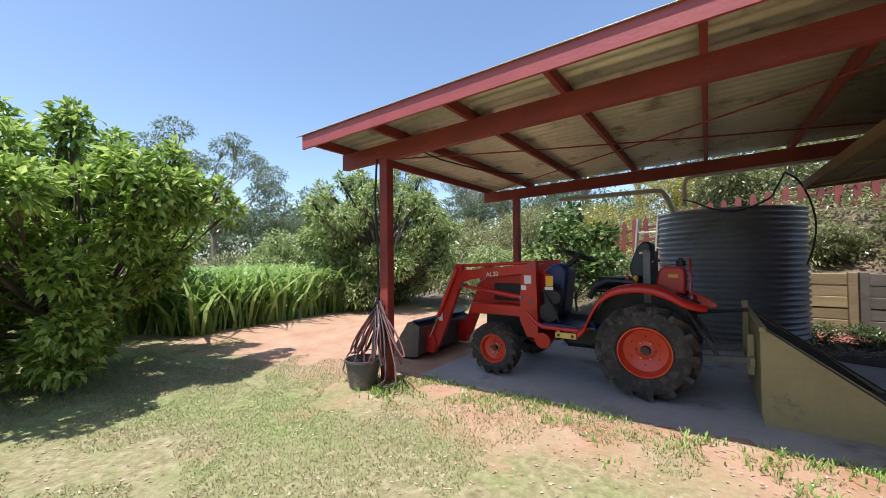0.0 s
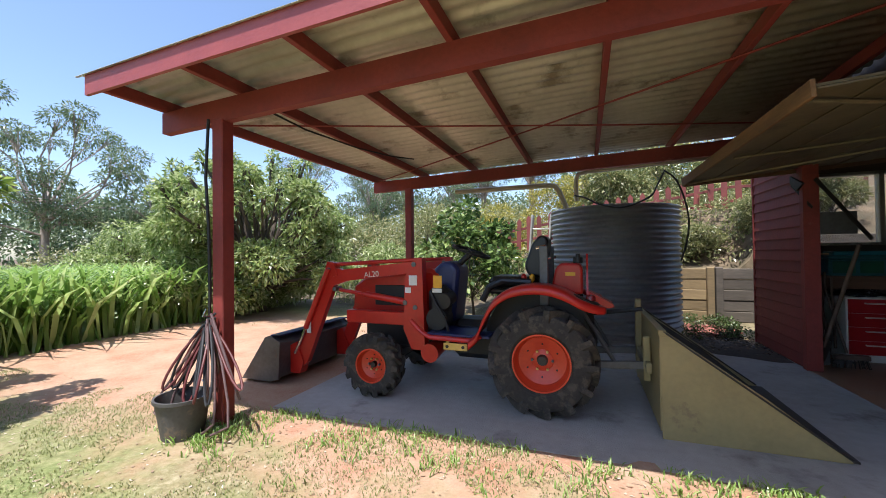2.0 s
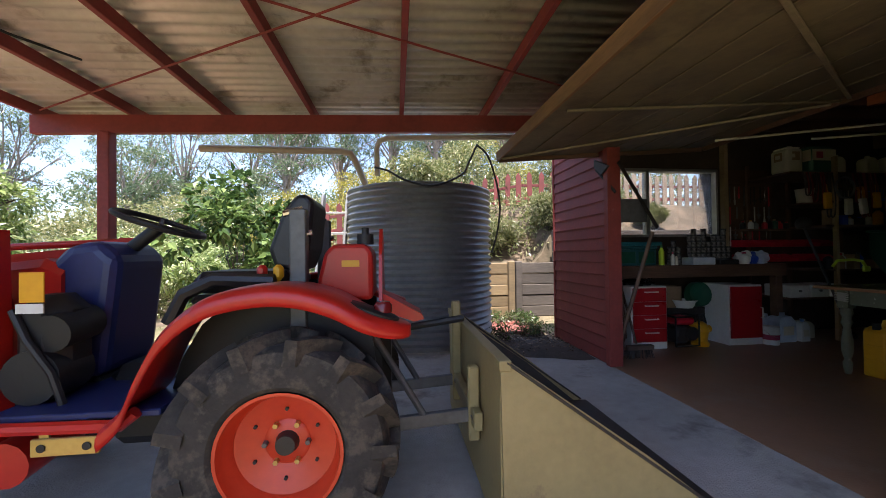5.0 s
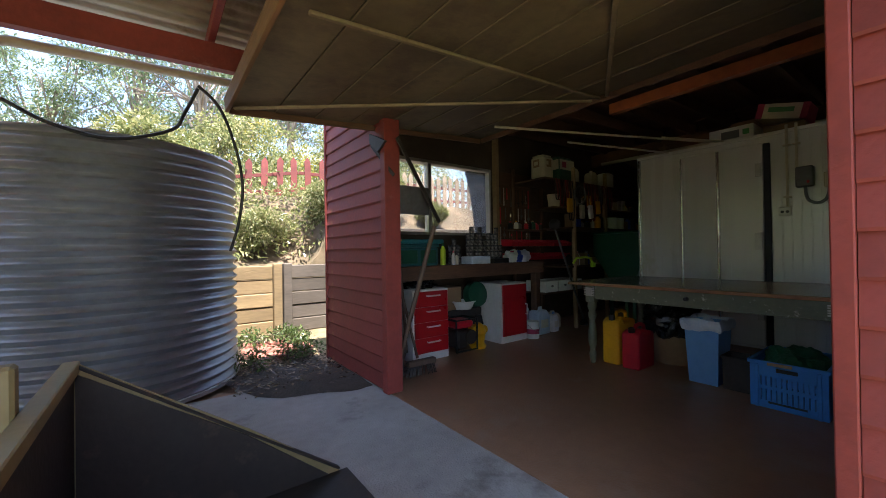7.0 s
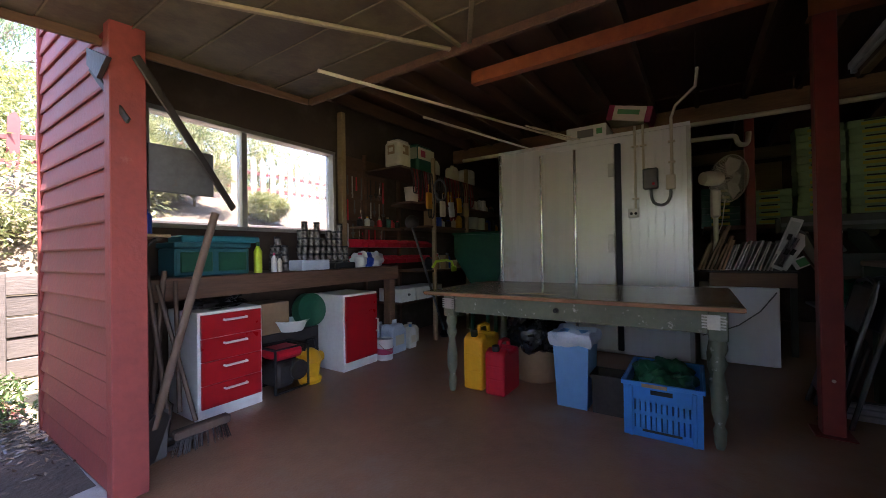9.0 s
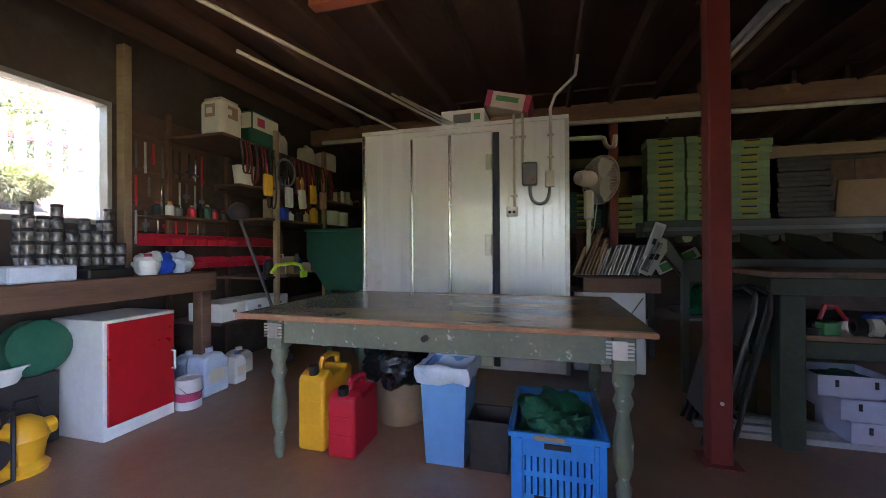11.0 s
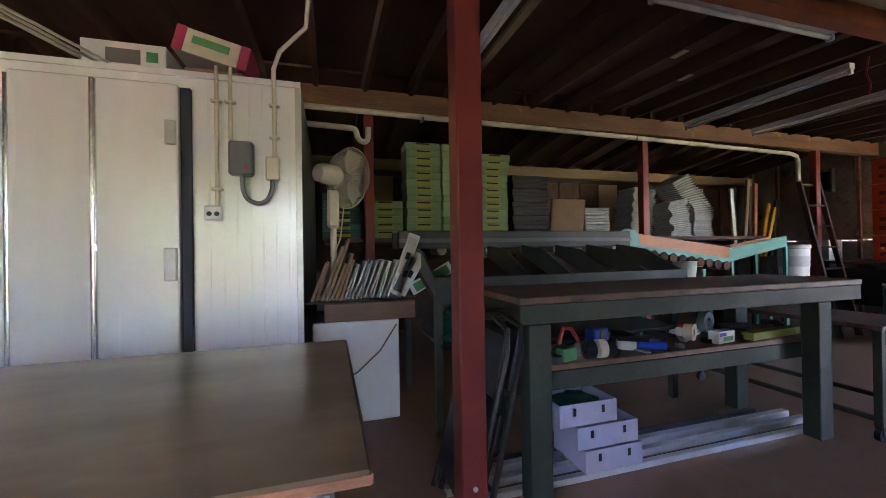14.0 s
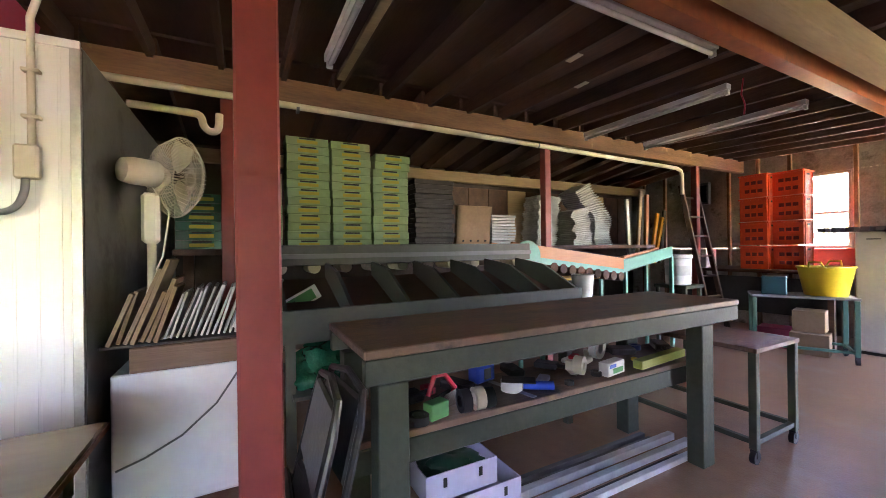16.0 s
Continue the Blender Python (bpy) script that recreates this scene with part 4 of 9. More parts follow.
fuel = Shape().prism([(-0.37, 0.93), (-0.38, 1.02), (-0.35, 1.15), (-0.31, 1.19), (-0.16, 1.19), (-0.13, 1.15), (-0.13, 0.93)], 1, 4.45, 4.80)
fo = partw("fuel_tank", fuel, TR_RED, tractor)
bv = fo.modifiers.new("round", "BEVEL")
bv.width, bv.segments = 0.02, 2
partw("fuel_cap", Shape().cyl((-0.17, 4.55, 1.19), (-0.17, 4.55, 1.24), 0.04, n=14).cyl((-0.17, 4.55, 1.24), (-0.17, 4.55, 1.27), 0.018, n=10), BLACK, tractor)
partw("warning_label", Shape().box((-0.27, 4.4465, 1.085), (-0.19, 4.449, 1.115)), YELLOW, tractor)
partw("rear_guard", Shape().prism([(4.46, 0.86), (4.86, 0.86), (4.82, 1.16), (4.70, 1.27), (4.62, 1.27), (4.52, 1.14)], 0, -0.105, -0.088).prism([(-0.087, 0.87), (0.06, 0.815), (0.11, 0.825), (0.10, 0.85), (-0.087, 0.955)], 1, 4.50, 4.70), TR_RED, tractor)
partw("warning_label", Shape().box((-1.38, 4.213, 0.98), (-1.30, 4.218, 1.09)), YELLOW, tractor)
partw("warning_label", Shape().box((-1.39, 4.211, 0.94), (-1.30, 4.2165, 0.975)), WHITE, tractor)
# three point linkage
for yy in (4.40, 4.90):
    partw("lower_link", Shape().bar((-0.25, yy, 0.36), (0.34, yy, 0.40), 0.03, 0.06), GREY_STEEL, tractor)
    partw("lift_rod", Shape().cyl((-0.15, yy, 0.82), (0.10, yy, 0.40), 0.016, n=8), GREY_STEEL, tractor)
partw("top_link", Shape().cyl((-0.10, 4.65, 0.74), (0.33, 4.65, 0.80), 0.018, n=8), BLACK, tractor)
partw("linkage_body", Shape().box((-0.30, 4.47, 0.42), (-0.05, 4.83, 0.84), None, 0.04), BLACK, tractor)
# loader
for yy, s in ((4.26, -1), (5.04, 1)):
    up = Shape().prism([(-1.68, 0.60), (-1.66, 1.08), (-1.56, 1.25), (-1.49, 1.25), (-1.47, 0.42), (-1.60, 0.42)], 1, yy - 0.045, yy + 0.045)
    ldr = partw("loader_upright", up, TR_RED, tractor)
    partw("side_frame", Shape().box((-2.30, yy - 0.04, 0.63), (-1.60, yy + 0.04, 0.75), None, 0.008), TR_RED, tractor)
    arm = Shape().prism([(-1.55, 1.12), (-1.53, 1.22), (-2.35, 1.14), (-2.50, 1.17), (-2.56, 1.10), (-2.95, 0.18), (-2.86, 0.13), (-2.78, 0.20), (-2.45, 0.98), (-2.30, 1.03)], 1, yy - 0.03, yy + 0.03)
    partw("loader_arm", arm, TR_RED, tractor)
    partw("knee_plate", Shape().prism([(-2.58, 1.05), (-2.52, 1.22), (-2.44, 1.21), (-2.40, 1.08)], 1, yy - 0.042, yy + 0.042), TR_RED, tractor)
    partw("lift_cylinder", Shape().cyl((-1.66, yy, 0.84), (-2.10, yy, 0.90), 0.032, n=12).cyl((-2.10, yy, 0.90), (-2.40, yy, 0.94), 0.018, n=10), TR_RED, tractor)
    partw("tilt_cylinder", Shape().cyl((-2.50, yy - 0.05 * s * -1, 1.15), (-2.78, yy - 0.05 * s * -1, 0.55), 0.028, n=12), TR_RED, tractor)
    partw("tilt_rod", Shape().cyl((-2.78, yy + 0.05 * s, 0.55), (-2.92, yy + 0.05 * s, 0.28), 0.015, n=8), CHROME, tractor)
    partw("top_link_bar", Shape().cyl((-1.56, yy, 1.23), (-2.48, yy, 1.19), 0.02, n=10), TR_RED, tractor)
    for px, pz in ((-1.57, 1.19), (-2.50, 1.14), (-2.43, 0.95), (-1.66, 0.84), (-1.56, 0.80)):
        partw("pivot_pin", Shape().cyl((px, yy - 0.055, pz), (px, yy + 0.055, pz), 0.022, n=10), GREY_STEEL, tractor)
    for lo, hi in (((-1.62, 1.00), (-1.54, 1.09)), ((-1.66, 0.93), (-1.60, 0.98)), ((-2.77, 0.50), (-2.72, 0.62))):
        partw("label", Shape().box((lo[0], yy + s * 0.0465 - 0.001, lo[1]), (hi[0], yy + s * 0.0465 + 0.001, hi[1])), WHITE, tractor, "small white sticker")
    partw("bucket_bracket", Shape().prism([(-2.98, 0.08), (-2.98, 0.36), (-2.90, 0.40), (-2.82, 0.20), (-2.86, 0.08)], 1, yy - 0.05, yy + 0.05), TR_RED, tractor)


def words(body, size, m, material, parent):
    """Raised writing, turned into a mesh."""
    c = bpy.data.curves.new("writing", "FONT")
    c.body, c.size, c.extrude = body, size, 0.0008
    tmp = bpy.data.objects.new("writing", c)
    scene.collection.objects.link(tmp)
    me = bpy.data.meshes.new_from_object(tmp.evaluated_get(bpy.context.evaluated_depsgraph_get()))
    bpy.data.objects.remove(tmp)
    me.materials.clear()
    me.materials.append(material)
    ob = new("writing", me)
    ob.parent = parent
    ob.matrix_basis = Matrix.Translation(-Vector(parent.location)) @ m
    return ob


words("AL20", 0.075, pose(-2.10, 4.2285, 1.065, 90, -5, 0), WHITE, tractor)
bk = Shape().prism([(-3.46, 0.03), (-3.10, 0.03), (-3.0, 0.06), (-2.98, 0.40), (-3.10, 0.47), (-3.12, 0.44), (-3.02, 0.36), (-3.03, 0.09), (-3.12, 0.06), (-3.46, 0.045)], 1, 4.06, 5.26)
bucket = partw("loader_bucket", bk, GREY_STEEL, tractor, "scraped grey steel loader bucket")
o = tractor.location
for yy in (4.052, 5.25):
    e = Shape().prism([(-3.47, 0.02), (-3.10, 0.02), (-2.99, 0.05), (-2.97, 0.42), (-3.10, 0.48), (-3.16, 0.46)], 1, yy, yy + 0.018)
    e.v = [(p[0] - o[0], p[1] - o[1], p[2] - o[2]) for p in e.v]
    part("end_plate", e, GREY_STEEL, bucket)
e = Shape().box((-3.11 - o[0], 4.08 - o[1], 0.472), (-3.0 - o[0], 5.24 - o[1], 0.484))
part("top_edge", e, BLUE_DARK, bucket)

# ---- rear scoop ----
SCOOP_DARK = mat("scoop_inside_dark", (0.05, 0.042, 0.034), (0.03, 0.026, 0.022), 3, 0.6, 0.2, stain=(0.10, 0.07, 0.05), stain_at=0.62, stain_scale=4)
scoop = thing("earth_scoop", "khaki steel tractor scoop resting on the slab", "scoop", (0.36, 4.75, 0))
for yy in (4.04, 5.43):
    partw("side_plate", Shape().prism([(0.37, 0.0), (0.44, 0.0), (1.36, 0.005), (1.36, 0.02), (0.95, 0.34), (0.40, 0.73), (0.36, 0.73)], 1, yy, yy + 0.012), KHAKI, scoop)
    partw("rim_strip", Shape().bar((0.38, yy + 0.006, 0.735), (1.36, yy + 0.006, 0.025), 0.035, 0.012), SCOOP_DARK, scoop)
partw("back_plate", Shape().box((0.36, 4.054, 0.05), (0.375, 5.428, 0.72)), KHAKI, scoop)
# thin darker sheets cover the khaki plates on the inside
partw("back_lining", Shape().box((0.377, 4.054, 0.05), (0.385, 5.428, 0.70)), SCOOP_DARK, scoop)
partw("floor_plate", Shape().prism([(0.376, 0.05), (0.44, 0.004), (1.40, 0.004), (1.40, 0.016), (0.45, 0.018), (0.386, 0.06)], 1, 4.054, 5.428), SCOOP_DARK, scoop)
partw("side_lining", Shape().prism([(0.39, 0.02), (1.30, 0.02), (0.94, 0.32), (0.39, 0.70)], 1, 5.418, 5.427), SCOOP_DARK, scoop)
partw("top_angle", Shape().box((0.352, 4.03, 0.70), (0.40, 5.45, 0.742), None, 0.004), KHAKI, scoop)
for yy in (4.40, 4.90):
    partw("headstock_post", Shape().box((0.30, yy - 0.025, 0.28), (0.352, yy + 0.025, 0.86 if yy > 4.5 else 0.62), None, 0.008), KHAKI, scoop)
    partw("hitch_pin", Shape().cyl((0.325, yy - 0.06, 0.40), (0.325, yy + 0.06, 0.40), 0.018, n=10), GREY_STEEL, scoop)
partw("headstock_bar", Shape().box((0.31, 4.30, 0.36), (0.35, 5.0, 0.44), None, 0.005), KHAKI, scoop)

# ---- hose bucket at the front post ----
HOSE_RED = mat("red_brown_hose", (0.15, 0.032, 0.03), (0.09, 0.02, 0.02), 8, 0.5, 0.05)
HOSE_GREY = mat("grey_pink_hose", (0.17, 0.105, 0.10), (0.10, 0.062, 0.062), 8, 0.5, 0.05)
HOSE_BLACK = mat("black_hose", (0.025, 0.025, 0.027), (0.016, 0.016, 0.017), 8, 0.5)
PAIL_GREY = mat("weathered_grey_plastic", (0.10, 0.095, 0.09), (0.06, 0.056, 0.052), 5, 0.6, 0.2, stain=(0.22, 0.15, 0.10), stain_at=0.62, stain_scale=5)
pail = thing("pail", "weathered grey pail of coiled hoses beside the post", "bucket", (-2.90, 3.03, 0.0))
part("body", Shape().lathe([(0.0, -0.01), (0.13, -0.01), (0.135, -0.02), (0.175, 0.24), (0.188, 0.245), (0.188, 0.268), (0.172, 0.268), (0.13, 0.01), (0.0, 0.008)], None, 28), PAIL_GREY, pail)
part("handle", Shape().tube([(0.18, 0, 0.25), (0.16, 0.07, 0.30), (0.0, 0.15, 0.33), (-0.16, 0.07, 0.30), (-0.18, 0, 0.25)], 0.004, 6), CHROME, pail)
hg = random.Random(8)
for k in range(16):
    top = Vector((-2.80 + hg.uniform(-0.05, 0.03), 3.19 + hg.uniform(-0.04, 0.02), 0.80 + hg.uniform(-0.08, 0.05)))
    a = hg.uniform(0, 6.28)
    sp = 0.20 + 0.40 * hg.random()
    low = Vector((-2.86 + sp * math.cos(a), 3.03 + sp * 0.7 * math.sin(a), 0.02 + hg.uniform(-0.1, 0.2)))
    b = a + hg.uniform(-0.9, 0.9)
    low2 = Vector((-2.84 + sp * math.cos(b), 3.05 + sp * 0.6 * math.sin(b), -0.05 + hg.uniform(-0.1, 0.15)))
    pts = []
    for q in range(13):
        u = q / 12
        c0, c1, c2, c3 = top, low + Vector((0, 0, 0.25)), low2, top + Vector((0.02, -0.02, -0.03))
        pts.append(c0 * (1 - u) ** 3 + c1 * 3 * u * (1 - u) ** 2 * 1.0 + c2 * 3 * u * u * (1 - u) + c3 * u ** 3)
    pts = [Vector((p.x, p.y, max(p.z, 0.02))) for p in pts]
    part_m = (HOSE_RED, HOSE_GREY, HOSE_BLACK, HOSE_RED)[k % 4]
    part("hose", Shape().tube([p - Vector(pail.location) for p in pts], 0.0095, 7), part_m, pail)
for dx in (-0.40, 0.36, -0.25, 0.22):
    pts = [Vector((-2.80, 3.19, 0.78)), Vector((-2.80 + dx * 0.5, 3.12, 0.50)), Vector((-2.80 + dx * 0.9, 3.05, 0.25)), Vector((-2.80 + dx, 3.02, 0.10)), Vector((-2.80 + dx * 0.6, 3.0, 0.03))]
    part("hose", Shape().tube([p - Vector(pail.location) for p in pts], 0.009, 7), HOSE_GREY, pail)
part("hook", Shape().tube([(0.06, 0.19, 0.82), (0.07, 0.10, 0.83), (0.06, 0.14, 0.88)], 0.006, 6), CHROME, pail)
solid("power_cable", Shape().tube([(-2.86, 3.21, 2.36), (-2.88, 3.20, 1.9), (-2.855, 3.205, 1.5), (-2.85, 3.21, 1.0), (-2.86, 3.21, 0.75)], 0.012, 7), BLACK, "black cable running down the front post", "cable")
solid("garden_stake", Shape().box((-0.02, -0.02, 0), (0.02, 0.02, 0.46), None, 0.004), RED_FASCIA, "short red painted stake in the lawn", "stake", at=pose(-2.14, 0.47, -0.03))

def bend(pts, steps=5):
    """A smooth run of points through the given ones."""
    out = []
    for i in range(len(pts) - 1):
        a, b, c, d = (Vector(pts[min(max(i + q, 0), len(pts) - 1)]) for q in (-1, 0, 1, 2))
        for k in range(steps):
            u = k / steps
            out.append(0.5 * (2 * b + (c - a) * u + (2 * a - 5 * b + 4 * c - d) * u * u + (3 * b - a - 3 * c + d) * u ** 3))
    return out + [Vector(pts[-1])]


# ---- pipes and cables round the tank ----
PVC_CREAM = mat("cream_downpipe", (0.55, 0.50, 0.38), (0.42, 0.37, 0.27), 3, 0.5, 0.05)
gut = thing("gutter_pipe", "cream downpipe under the carport's rear edge", "pipe", (-0.5, 7.02, 2.3))
partw("pipe", Shape().tube([(-2.1, 7.02, 2.30), (-0.62, 7.02, 2.30), (-0.52, 7.03, 2.28), (-0.47, 7.06, 2.20), (-0.38, 7.25, 1.98)], 0.038, 12), PVC_CREAM, gut)
gut2 = thing("gutter_pipe", "cream downpipe dropping into the tank", "pipe", (-0.22, 7.03, 2.4))
partw("pipe", Shape().tube([(1.6, 7.02, 2.52), (-0.1, 7.02, 2.46), (-0.20, 7.03, 2.43), (-0.23, 7.05, 2.35), (-0.23, 7.12, 2.05)], 0.032, 12), PVC_CREAM, gut2)
solid("tank_hose", Shape().tube(bend([(0.88, 6.84, 2.36), (1.02, 6.88, 2.24), (1.14, 7.0, 2.0), (1.20, 7.05, 1.7), (1.18, 7.1, 1.4), (1.12, 7.15, 1.15)]), 0.012, 8), HOSE_BLACK, "black poly hose hanging from the beam over the tank", "hose")
solid("tank_hose", Shape().tube(bend([(0.88, 6.84, 2.34), (0.80, 6.90, 2.16), (0.72, 6.93, 2.03), (0.4, 6.875, 1.90), (0.1, 6.87, 1.95), (-0.1, 6.90, 2.06), (-0.25, 7.0, 2.12)]), 0.012, 8), HOSE_BLACK, "black poly hose looped across the tank", "hose")
solid("rafter_cable", Shape().tube([(-2.57, 3.4, 2.50), (-2.50, 3.9, 2.44), (-2.40, 4.6, 2.44), (-2.30, 5.2, 2.48), (-2.2, 5.6, 2.53)], 0.009, 6), BLACK, "black cable sagging under the carport roof", "cable")
lad = thing("step_ladder", "aluminium step ladder leaning by the tank", "ladder", (-0.95, 7.7, 0))
for xx in (-0.98, -0.66):
    partw("stile", Shape().bar((xx - 0.1, 7.55, 0.0), (xx, 7.95, 1.95), 0.032, 0.085), ALU, lad)
for k in range(6):
    z = 0.3 + k * 0.28
    partw("rung", Shape().bar((-1.06 + 0.05 * z, 7.56 + 0.2 * z, z), (-0.72 + 0.05 * z, 7.56 + 0.2 * z, z), 0.08, 0.025), ALU, lad)

# ---- retaining wall and fence ----
SLEEPER = mat("treated_pine_sleeper", (0.34, 0.245, 0.125), (0.21, 0.15, 0.08), 2.5, 0.8, 0.3, stretch=(0.4, 2, 2), vary=0.2)
# dark copy for the wall's right-hand part, its shade put into the colour
SLEEPER_SHADED = mat("shaded_grey_sleeper", (0.15, 0.125, 0.10), (0.08, 0.068, 0.055), 2.5, 0.85, 0.3, stretch=(0.4, 2, 2), vary=0.2)
FENCE_RED = mat("faded_red_fence_paint", (0.25, 0.06, 0.048), (0.16, 0.04, 0.034), 3, 0.75, 0.2, vary=0.2)
ret = thing("retaining_wall", "retaining wall of stacked timber sleepers", "retaining wall", (2.0, 9.2, 0))
for k in range(5):
    for x0, x1, m in ((-0.6, 1.95, SLEEPER), (1.96, 7.6, SLEEPER_SHADED)):
        partw("sleeper", Shape().box((x0, 9.16 + 0.01 * (k % 2), 0.02 + k * 0.19), (x1, 9.24, 0.20 + k * 0.19), None, 0.008), m, ret)
for k in range(5, 8):
    partw("sleeper", Shape().box((2.75, 9.16 + 0.01 * (k % 2), 0.02 + k * 0.19), (7.6, 9.24, 0.20 + k * 0.19), None, 0.008), SLEEPER_SHADED, ret)
for x in (0.4, 1.9, 2.03, 3.6):
    partw("upright", Shape().box((x, 9.06, 0.0), (x + 0.11, 9.155, 0.99), None, 0.008), SLEEPER if x < 2 else SLEEPER_SHADED, ret)
fence = thing("picket_fence", "faded red picket fence along the bank", "fence", (2.0, 10.9, 1.5))


def fence_foot(x):
    return min(1.30 + 0.17 * (x + 2.5), 2.2)


for rail in (0.15, 0.45):
    for x0, x1 in ((-2.5, 2.79), (2.8, 9.0)):
        partw("rail", Shape().bar((x0, 10.94, fence_foot(x0) + rail), (x1, 10.94, fence_foot(x1) + rail), 0.03, 0.06), FENCE_RED, fence)
pk = Shape().prism([(-0.055, -0.15), (0.055, -0.15), (0.055, 0.66), (0.0, 0.74), (-0.055, 0.66)], 1, -0.01, 0.01)
pme = pk.mesh("picket", FENCE_RED)
FENCE_BARE = mat("bare_weathered_picket", (0.40, 0.31, 0.21), (0.28, 0.21, 0.14), 3, 0.8, 0.2, vary=0.2)
pme_bare = pk.mesh("picket", FENCE_BARE)
x = -2.5
while x < 9.0:
    ob = new("picket", pme if x < 4.4 else pme_bare)
    ob.parent = fence
    ob.matrix_basis = pose(x - 2.0, 0.0, fence_foot(x) - 1.5 + random.uniform(-0.03, 0.03), 0, random.uniform(-2, 2), 0)
    x += 0.26 if x < 4.4 else 0.19

# ---- trees ----
def shoots(radius, height, base, n, seed):
    """Upright leafy shoots standing out of a crown's upper side."""
    g3 = random.Random(seed)
    out = []
    for _ in range(n):
        a, e = g3.uniform(0, 6.28), g3.uniform(0.15, 1.4)
        q = g3.uniform(0.92, 1.12)
        out.append(((radius * q * math.cos(a) * math.cos(e), radius * q * math.sin(a) * math.cos(e), base + height * (0.5 + 0.5 * q * math.sin(e))), (0.13, 0.13, g3.uniform(0.2, 0.34))))
    return out


CITRUS_WORDS = "dense dark green citrus tree with branches to the ground"
near_crown = clumps_round(1.45, 2.35, 0.30, 62, 0.25, 1) + clumps_round(1.3, 1.1, 0.15, 24, 0.25, 9) + shoots(1.42, 2.4, 0.35, 36, 71)
lobe = random.Random(61)
near_crown += [((lobe.uniform(0.6, 1.5), lobe.uniform(-1.5, -0.3), lobe.uniform(1.3, 2.3)), (0.22, 0.22, 0.18)) for _ in range(10)]
near_crown = [c for c in near_crown if c[0][1] < 0.15 + 0.75 * (c[0][2] - 0.3)]
tree("citrus_tree", CITRUS_WORDS, (-5.7, 1.45, -0.05), (0.08, 0.6), near_crown, 28000, 0.105, 0.055, CITRUS_LEAF, BARK, droop=0.45, loose=0.8)
tree("citrus_tree", CITRUS_WORDS, (-8.6, 2.0, -0.05), (0.09, 0.7), clumps_round(1.5, 2.4, 0.4, 34, 0.42, 2) + shoots(1.5, 2.4, 0.4, 16, 72), 18000, 0.12, 0.055, CITRUS_LEAF, BARK, droop=0.45, loose=0.8)
tree("citrus_tree", CITRUS_WORDS, (-6.1, -1.0, -0.05), (0.08, 0.6), clumps_round(1.45, 2.5, 0.25, 52, 0.34, 6) + shoots(1.45, 2.5, 0.3, 20, 73), 26000, 0.11, 0.054, CITRUS_LEAF, BARK, droop=0.45, loose=0.8)
tree("mango_tree", "broad spreading mango tree with pale new leaves", (-7.3, 7.95, 0.0), (0.15, 0.7), clumps_round(2.05, 2.95, 0.40, 80, 0.34, 3) + clumps_round(2.1, 1.3, 0.2, 34, 0.34, 33) + shoots(2.05, 2.95, 0.45, 34, 74), 48000, 0.13, 0.052, MANGO_LEAF, BARK, droop=0.5, loose=0.75)
tree("mango_tree", "small mango tree beyond the cane grass", (-12.6, 8.6, 0.0), (0.12, 0.7), clumps_round(1.4, 1.7, 0.4, 24, 0.5, 4), 9000, 0.16, 0.05, MANGO_LEAF, BARK, droop=0.8)
tree("mango_tree", "low leafy mango tree behind the carport", (-5.4, 11.5, 0.2), (0.12, 0.6), clumps_round(1.7, 1.0, 0.2, 26, 0.45, 5), 9000, 0.15, 0.05, MANGO_LEAF, BARK, droop=0.8)


def gum(at, h, spread_r, seed, count=7000, lab="tall pale-barked gum tree with an open crown"):
    g2 = random.Random(seed)
    cl = []
    for _ in range(30):
        z = h * g2.uniform(0.36, 1.0)
        r = spread_r * (1.1 - 0.5 * abs(z / h - 0.65)) * g2.uniform(0.25, 1)
        a = g2.uniform(0, 6.28)
        q = g2.uniform(0.07, 0.125) * h
        cl.append(((r * math.cos(a), r * math.sin(a), z), (q, q, q * 0.6)))
    return tree("gum_tree", lab, at, (h * 0.022, h * 0.55), cl, int(count * 1.4), 0.27, 0.09, GUM_LEAF, GUM_BARK, droop=0.5, group="gum trees")


gum((-33.2, 15.2, -1.0), 11.6, 4.6, 11, 9000)
gum((-38.5, 12.0, -1.2), 10.5, 4.0, 12, 7000)
gum((-30.0, 20.5, -1.0), 8.5, 3.2, 20, 5000)
gum((-19.5, 33.0, 0.5), 9.0, 2.8, 13)
for k, (x, y, h) in enumerate(((-27, 46, 13), (-21, 44, 15), (-15, 43, 13), (-10, 41, 14), (-5, 40, 12), (0, 40, 13), (5, 38, 12), (-33, 40, 13), (-8, 33, 10), (9, 34, 13), (13, 30, 14), (2.5, 27, 10))):
    gum((x, y, ground_height(x, y)), h, 3.4, 30 + k, 5200)
